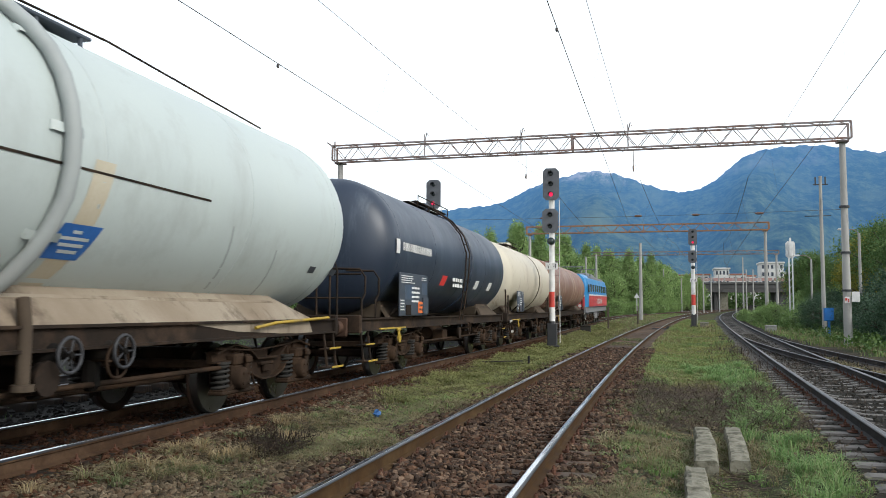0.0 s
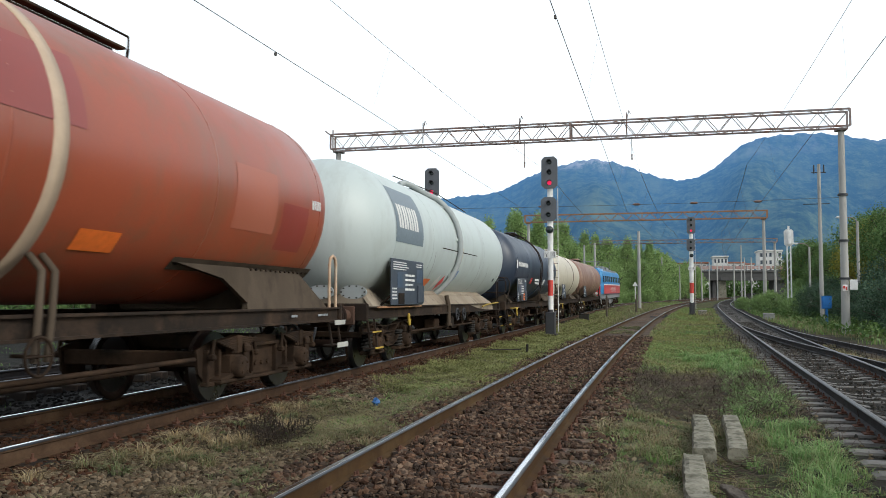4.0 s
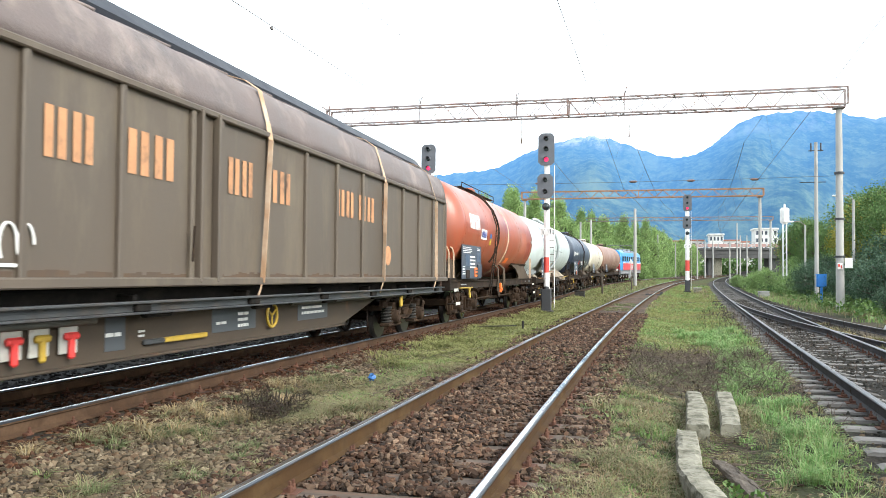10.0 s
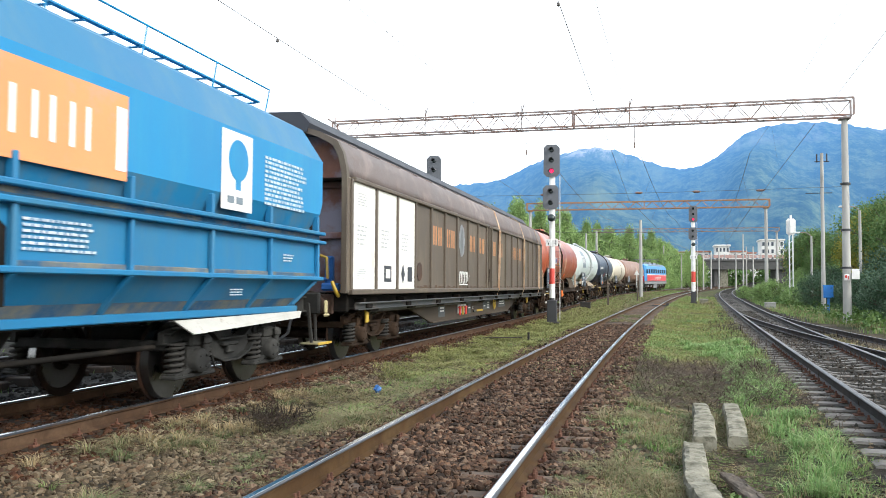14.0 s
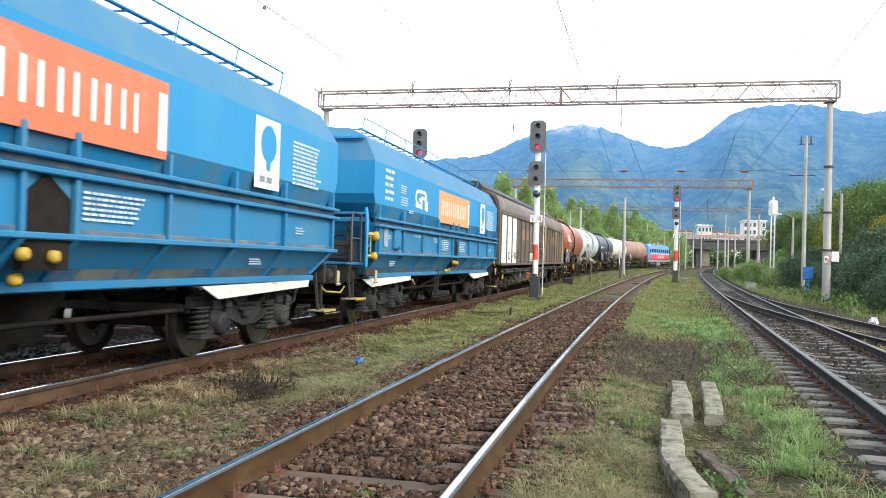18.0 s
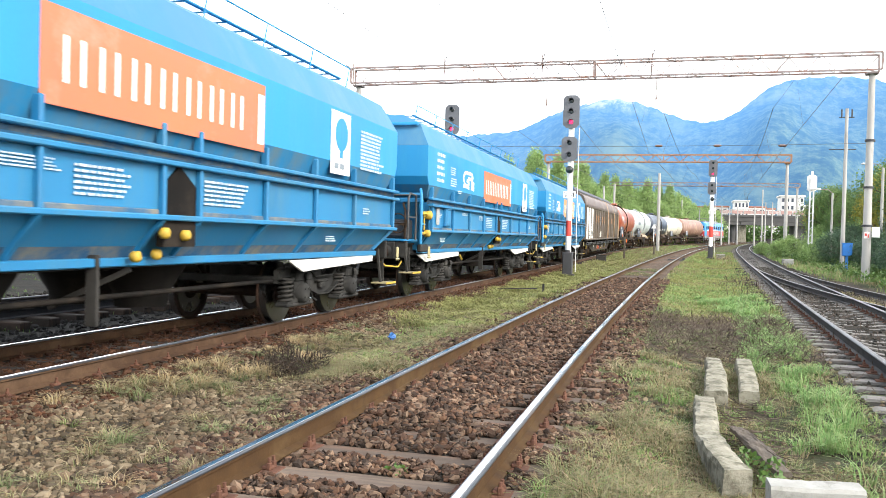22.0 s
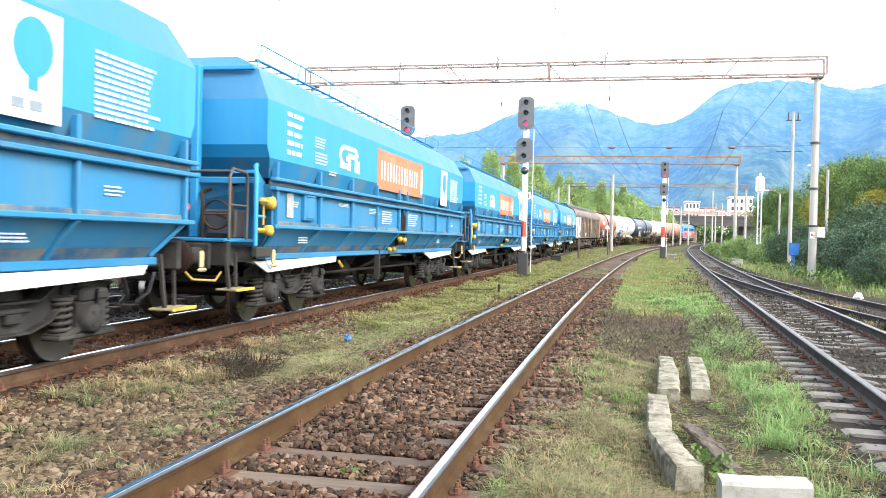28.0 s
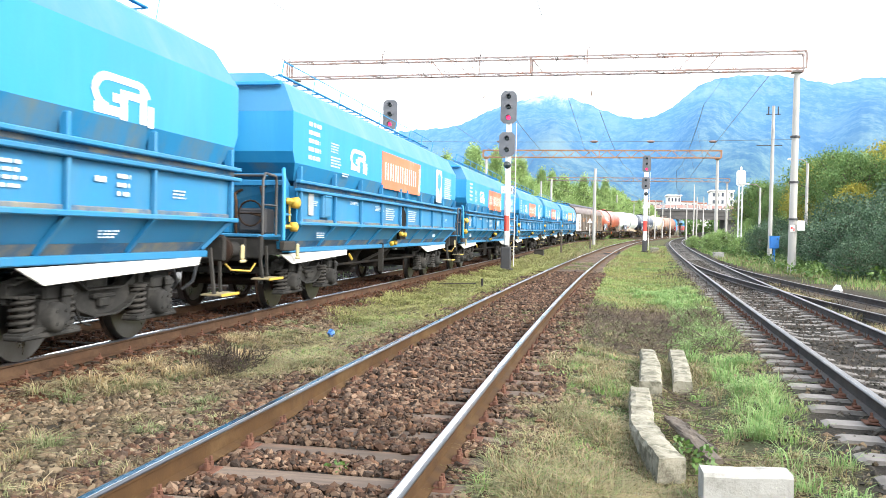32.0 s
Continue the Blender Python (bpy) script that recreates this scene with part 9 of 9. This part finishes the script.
    for y in (-4.6, -1.5, 1.6, 4.7):
        hatch.box(-0.3, y, 4.12, 0.9, 2.6, 0.14, 0.04)
    part("roof_hatch", hatch, "hopper_blue", root)
    # marks on the side
    X = 1.486
    rq = random.Random(9)
    rows_of_bars(root, "number_lettering", X, -6.02, 2.92, 0.72, 0.72, 5, "mark_pale", rq, fill=0.5, holes=0.78)
    rows_of_bars(root, "lettering", X, -4.95, 2.92, 0.5, 0.2, 4, "mark_pale", rq, fill=0.5, holes=0.7)
    rows_of_bars(root, "lettering", X, -4.85, 2.66, 0.68, 0.22, 4, "mark_pale", rq, fill=0.5, holes=0.7)
    rows_of_bars(root, "lettering", X, -4.3, 2.46, 0.42, 0.09, 2, "mark_pale", rq, fill=0.5, holes=0.7)
    ring = Mesh()
    oy, oz, ow, oh = -3.45 if full else 4.92, 2.82 if full else 2.72, 1.12, 0.5
    def rounded(w, h, r_, n=5):
        out = []
        for cx, cz, a0 in ((w / 2 - r_, h / 2 - r_, 0), (-w / 2 + r_, h / 2 - r_, 90), (-w / 2 + r_, -h / 2 + r_, 180), (w / 2 - r_, -h / 2 + r_, 270)):
            out += [(cx + r_ * math.cos(radians(a0 + 90 * k / n)), cz + r_ * math.sin(radians(a0 + 90 * k / n))) for k in range(n + 1)]
        return out
    outer, inner = rounded(ow, oh, 0.28), rounded(ow - 0.22, oh - 0.2, 0.18)
    keep = [k for k in range(18) if not (outer[k][0] > 0.2 and outer[k][1] < 0)]
    ring.loft([[(X, oy + outer[k][0], oz + outer[k][1]) for k in keep], [(X, oy + inner[k][0], oz + inner[k][1]) for k in keep]], False, False, False)
    ring.box(X, oy + 0.02, oz - 0.13, 0.006, 0.13, 0.4, 0.002)
    ring.box(X, oy + 0.14, oz + 0.02, 0.006, 0.34, 0.11, 0.002)
    ring.box(X, oy + 0.40, oz - 0.10, 0.006, 0.13, 0.46, 0.002)
    ring.box(X, oy + 0.56, oz - 0.20, 0.006, 0.12, 0.3, 0.002)
    ring.box(X, oy - 0.26, oz - 0.24, 0.006, 0.5, 0.13, 0.002)
    ring.box(X, oy - 0.10, oz - 0.06, 0.006, 0.16, 0.12, 0.002)
    ring.v = [(x, y, oz + 0.02 + (z - oz) * 0.78) for x, y, z in ring.v]
    part("logo_shape", ring, "mark_white", root, "white rounded logo shape")
    if full:
        pan = part("logo_panel", Mesh().box(X - 0.002, 0.35, 2.79, 0.008, 3.95, 0.84, 0.002), paint, root, "orange logo panel" if paint == "plate_orange" else "faded pale orange logo panel")
        m = letter_bars(Mesh(), 0.25, 2.78, 3.3, 0.40, 7, X + 0.006, 0.16)
        part("logo_lettering", m, "mark_white", pan, "white logo bars")
        part("panel_edge", Mesh().box(X + 0.004, 2.22, 2.77, 0.008, 0.16, 0.62, 0.003), "mark_white", pan)
        po = part("poster", Mesh().box(X, poster, 2.78, 0.008, 0.8, 0.98, 0.003), "mark_white", root, "white poster with round emblem")
        part("emblem", Mesh().lathe([(0.26, 0), (0.26, 0.008)], "x", (X + 0.003, poster + 0.02, 2.92), 20), "hopper_blue", po, "blue round emblem")
        part("emblem_tail", Mesh().box(X + 0.006, poster + 0.02, 2.62, 0.006, 0.14, 0.14, 0.003), "hopper_blue", po)
        rows_of_bars(po, "lettering", X + 0.006, poster, 2.42, 0.5, 0.14, 1, "logo_slate", rq)
        rows_of_bars(root, "lettering", X, text, 2.78, wide, 0.68, 11, "mark_pale", rq, fill=0.6, holes=0.7)
    for y, z, w, h, n in ((-5.95, 1.84, 0.22, 0.1, 1), (-3.6, 1.93, 0.7, 0.07, 1), (-1.7, 1.88, 0.8, 0.12, 2), (-0.75, 1.78, 0.85, 0.3, 4), (1.45, 1.78, 1.0, 0.3, 4), (6.2, 1.76, 0.35, 0.12, 1), (-5.3, 1.28, 0.5, 0.12, 1), (4.9, 1.28, 0.4, 0.1, 1)):
        rows_of_bars(root, "lettering", 1.476 if z > 1.5 else 1.36, y, z, w, h, n + 2, "mark_pale", rq, fill=0.5, holes=0.7)
    if not full:
        for y, z, w, h, n in ((1.9, 1.8, 1.3, 0.4, 5), (3.2, 1.8, 0.5, 0.28, 4), (4.6, 1.84, 0.3, 0.12, 1), (5.0, 1.8, 0.3, 0.28, 3)):
            rows_of_bars(root, "lettering", 1.476, y, z, w, h, n, "mark_pale", rq, fill=0.5, holes=0.7)
    door = part("valve_box", Mesh().box(1.49, -5.5, 1.80, 0.1, 0.42, 0.42, 0.02), "hopper_low", root)
    part("valve_box_lid", Mesh().box(1.545, -5.5, 1.80, 0.02, 0.34, 0.34, 0.01), "hopper_low", door)
    part("valve_box_hinge", Mesh().box(1.55, -5.5, 1.99, 0.03, 0.36, 0.03, 0.008), "hopper_low", door)
    grid_ = part("inspection_grille", Mesh().box(1.478, -6.2, 1.82, 0.012, 0.24, 0.38, 0.003), "guard_white", root, "white-edged grey grille")
    part("grille_plate", Mesh().box(1.485, -6.2, 1.82, 0.012, 0.2, 0.33, 0.003), "sill_grey", grid_)
    part("lifting_lug", Mesh().box(1.42, -6.66, 1.03, 0.05, 0.09, 0.22, 0.03).box(1.43, -6.66, 0.9, 0.05, 0.2, 0.05, 0.022), "lug_cream", root, "cream painted lifting lug")
    part("lifting_lug", Mesh().box(1.42, y1 + 0.35, 1.03, 0.05, 0.09, 0.22, 0.03).box(1.43, y1 + 0.35, 0.9, 0.05, 0.2, 0.05, 0.022), "lug_cream", root, "cream painted lifting lug")
    part("coupling_bar", Mesh().rod([(0.85, -8.25, 0.86), (0.95, -8.2, 0.74), (1.15, -7.95, 0.72), (1.2, -7.88, 0.84)], 0.018, 6), "yellow", root, "yellow bent coupling bar")
    part("filler_cap", Mesh().lathe([(0.04, 0), (0.085, 0.02), (0.1, 0.14), (0.05, 0.17)], "x", (1.38, -6.92, 1.82), 12).box(1.42, -7.06, 1.84, 0.12, 0.26, 0.11, 0.05).rod([(1.4, -7.0, 1.8), (1.4, -7.0, 1.5)], 0.018, 6), "yellow", root, "yellow filler cap")
    part("filler_cap", Mesh().lathe([(0.04, 0), (0.08, 0.02), (0.08, 0.12), (0.04, 0.14)], "x", (1.38, -6.92, 1.42), 12).box(1.4, -7.1, 1.42, 0.08, 0.26, 0.07, 0.03), "yellow", root, "yellow filler cap")
    for y in (-5.15, 5.45):
        g = Mesh()
        g.loft([[(1.26, y - 1.85, 0.96), (1.26, y + 1.75, 0.98), (1.30, y + 1.6, 0.88), (1.40, y - 1.65, 0.80)], [(1.23, y - 1.85, 0.96), (1.23, y + 1.75, 0.98), (1.28, y + 1.6, 0.88), (1.375, y - 1.65, 0.80)]])
        part("bogie_guard", g, "guard_white", root, "white plate above the bogie")
    part("brake_lever", Mesh().box(1.27, -3.2, 0.83, 0.05, 0.26, 0.06, 0.02, Euler((-0.5, 0, 0)).to_matrix()), "yellow", root, "yellow brake lever")
    part("corner_plate", Mesh().box(1.36, -6.95, 1.1, 0.1, 0.5, 0.16, 0.02), "spring", root, "grey corner beam")
    solebar(root, half, 0.95, 1.2, 1.0, "bogie_dusty")
    buffers(root, half, 1.05, "bogie_dusty")
    for e, lo in ((-1, 0.60), (1, 0.46)):
        y = e * (half - 0.95) + 0.12 * e
        part("step_hanger", Mesh().bar((1.25, y - 0.2, 1.1), (1.32, y - 0.2, lo), 0.045), "spring", root)
        part("step_hanger", Mesh().bar((1.22, y + 0.16, 1.1), (1.24, y + 0.16, lo), 0.04), "spring", root)
        tread = part("step_tread", Mesh().box(1.31, y, lo, 0.3, 0.56, 0.03, 0.008), "step_cream", root, "worn cream-painted step tread")
        part("step_edge", Mesh().box(1.467, y, lo, 0.012, 0.56, 0.04, 0.003), "yellow", tread, "worn yellow edge")
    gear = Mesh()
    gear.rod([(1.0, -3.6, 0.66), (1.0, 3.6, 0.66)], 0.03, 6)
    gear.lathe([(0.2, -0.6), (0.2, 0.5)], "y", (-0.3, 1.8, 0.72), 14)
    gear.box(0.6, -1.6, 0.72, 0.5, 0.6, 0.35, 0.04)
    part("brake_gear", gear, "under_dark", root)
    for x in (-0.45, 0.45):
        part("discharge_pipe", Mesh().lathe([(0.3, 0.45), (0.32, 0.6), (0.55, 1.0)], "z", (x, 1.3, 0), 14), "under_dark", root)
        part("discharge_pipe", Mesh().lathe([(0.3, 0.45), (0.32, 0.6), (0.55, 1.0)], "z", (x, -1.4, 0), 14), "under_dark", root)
    for e in (-5.2, 5.25):
        bogie(root, e, "bogie_dusty")
    return root


# ---- locomotive ----


def build_loco():
    root = thing("electric_locomotive", "red and blue electric locomotive with white stripe pulling the train", "locomotive")
    half = 9.9
    def sect(y, pinch):
        pts = [(-1.46, 1.42), (1.46, 1.42), (1.46, 2.1), (1.46, 2.9), (1.30, 3.55), (0.9, 3.85), (-0.9, 3.85), (-1.30, 3.55), (-1.46, 2.9), (-1.46, 2.1)]
        return [(x * (1 - 0.12 * pinch), y - math.copysign(0.55 * pinch * max(z - 2.1, 0) / 1.8, y) if pinch else y, z) for x, z in pts]
    part("body_shell", Mesh().loft([sect(half - 0.7, 1), sect(half - 1.6, 0), sect(-half + 1.6, 0), sect(-half + 0.7, 1)]), "loco_blue", root)
    for s in (-1, 1):
        part("red_band", Mesh().box(s * 1.462, 0, 1.86, 0.02, 2 * half - 3.4, 0.84, 0.004), "loco_red", root, "red lower band")
        part("white_stripe", Mesh().box(s * 1.47, 0, 2.32, 0.02, 2 * half - 3.4, 0.10, 0.004), "mark_white", root, "white stripe")
        part("logo_lettering", letter_bars(Mesh(), 0.5, 1.84, 5.2, 0.44, 10, s * 1.478, 0.2), "mark_white", root)
        for y in np.linspace(-6.4, 6.4, 8):
            part("side_window", Mesh().box(s * 1.46, float(y), 2.85, 0.03, 1.1, 0.55, 0.02), "loco_glass", root)
        part("roof_grille", Mesh().box(s * 1.2, 0, 3.68, 0.06, 12.5, 0.2, 0.02), "loco_grey", root)
        for e in (-1, 1):
            part("cab_window", Mesh().box(s * 1.46, e * (half - 1.75), 2.8, 0.03, 0.7, 0.6, 0.03), "loco_glass", root)
    for e in (-1, 1):
        nose = Mesh().box(0, e * (half - 0.66), 1.72, 2.5, 0.1, 1.1, 0.04)
        part("nose_panel", nose, "loco_red", root, "red nose panel")
        part("nose_stripe", Mesh().box(0, e * (half - 0.60), 2.25, 2.5, 0.06, 0.16, 0.02), "mark_white", root)
        for s in (-0.6, 0.6):
            part("windscreen", Mesh().box(s, e * (half - 0.93), 2.85, 0.95, 0.06, 0.62, 0.04, Euler((e * -0.3, 0, 0)).to_matrix()), "loco_glass", root)
            part("headlamp", Mesh().lathe([(0.12, 0.0), (0.12, e * 0.08)] if e > 0 else [(0.12, -0.08), (0.12, 0.0)], "y", (s * 1.5, e * (half - 0.6), 1.5), 12), "mark_white", root)
        pan = Mesh()
        y = e * 5.2
        pan.rod([(-0.6, y - 0.8, 3.95), (-0.6, y + 0.9, 4.35), (-0.6, y - 0.6, 4.7 if e > 0 else 4.5)], 0.03, 5)
        pan.rod([(0.6, y - 0.8, 3.95), (0.6, y + 0.9, 4.35), (0.6, y - 0.6, 4.7 if e > 0 else 4.5)], 0.03, 5)
        pan.box(0, y - 0.6, 4.7 if e > 0 else 4.5, 1.7, 0.25, 0.06, 0.02)
        pan.box(0, y, 3.92, 1.4, 2.0, 0.1, 0.02)
        part("pantograph", pan, "loco_grey", root)
        part("roof_box", Mesh().box(0, e * 1.8, 3.98, 1.5, 2.2, 0.3, 0.04), "loco_grey", root)
    solebar(root, half, 1.0, 1.42, 1.3, "loco_grey")
    buffers(root, half)
    for e in (-5.2, 5.2):
        b = part("bogie_frame", Mesh().box(1.12, e, 0.72, 0.12, 5.0, 0.3, 0.03).box(-1.12, e, 0.72, 0.12, 5.0, 0.3, 0.03).box(0, e, 0.75, 2.2, 0.5, 0.3, 0.03), "loco_grey", root)
        for dy in (-2.1, 0, 2.1):
            for s in (-1, 1):
                part("axlebox", AXLEBOX, "bogie", b, at=pose(s * 1.15, e + dy, 0.55) @ (Matrix() if s > 0 else FLIP))
            wheelset(root, e + dy, 0.46)
    part("equipment_box", Mesh().box(0, 0, 0.7, 2.4, 3.2, 0.6, 0.05), "loco_grey", root)
    return root


# ---- the train: each vehicle and its place along the line at the start ----
TRAIN = [
    (build_loco(), 71.0, 5.2),
    (build_plain("rusty brown tank wagon behind the locomotive", 9.1, "tank_brown", "band_cream"), 51.8, 6.1),
    (build_plain("dirty cream tank wagon with a data board", 6.6, "tank_cream", "cradle"), 36.2, 3.6),
    (build_black(), 22.6, 4.2),
    (build_grey(), 6.3, 5.0),
    (build_red(), -10.35, 4.35),
    (build_van(), -31.0, 9.95),
]
TRAIN.append((build_hopper(True, 7.45, 4.6, 6.08, 1.4, "plate_faded"), -52.35, 5.05))
hopper = build_hopper()
for k in range(1, 5):
    TRAIN.append((hopper if k == 1 else copy_thing(hopper, Matrix()), -52.35 - 17.0 * k, 5.05))
TRAIN.append((build_hopper(False), -137.35, 5.05))

# ---- sleepers and fastenings ----
lay_sleepers(track_2, TRACKS[1], "wood", 2.4 - 24 * GAP_2, 110, GAP_2, 26, True)
lay_sleepers(track_1, TRACKS[0], "oiled", -11.88, 110, 0.62, 30, False)
lay_sleepers(track_3, TRACKS[2], "concrete", -11.0, 120, 0.6, 24, False)
lay_sleepers(track_4, FAR_LINE, "oiled", 0.0, 34, 0.65, 0, False)

# ---- motion of the train ----


def gone(t):
    """Metres that the train has rolled by a time: it gathers speed slowly."""
    u = t / 32
    return 124.955 * u - 14.731 * u ** 2 + 107.125 * u ** 3 - 118.531 * u ** 4 + 41.582 * u ** 5


def on_line(s, pivot):
    """The pose of a vehicle whose bogies stand on the line, its middle at s."""
    a, b = (Vector([float(v) for v in TRACKS[0].at(q)[:3]]) for q in (s - pivot, s + pivot))
    d = b - a
    m = (a + b) / 2
    return pose(m.x, m.y, m.z, math.degrees(math.atan2(d.z, d.xy.length)), 0, -math.degrees(math.atan2(d.x, d.y)))


def motions():
    seconds = [k * 1.0 for k in range(33)]
    turns = [k * 4 / 30 for k in range(241)]
    for ob, s0, pivot in TRAIN:
        walk(ob, [(t, on_line(s0 + gone(t), pivot)) for t in seconds])
        for ax in ob.children:
            if ax.name.startswith("wheelset"):
                o = ax.matrix_basis.translation.copy()
                r = ax["radius"]
                walk(ax, [(t, pose(o.x, o.y, o.z, -math.degrees(gone(t) / r) % 360)) for t in turns])


motions()
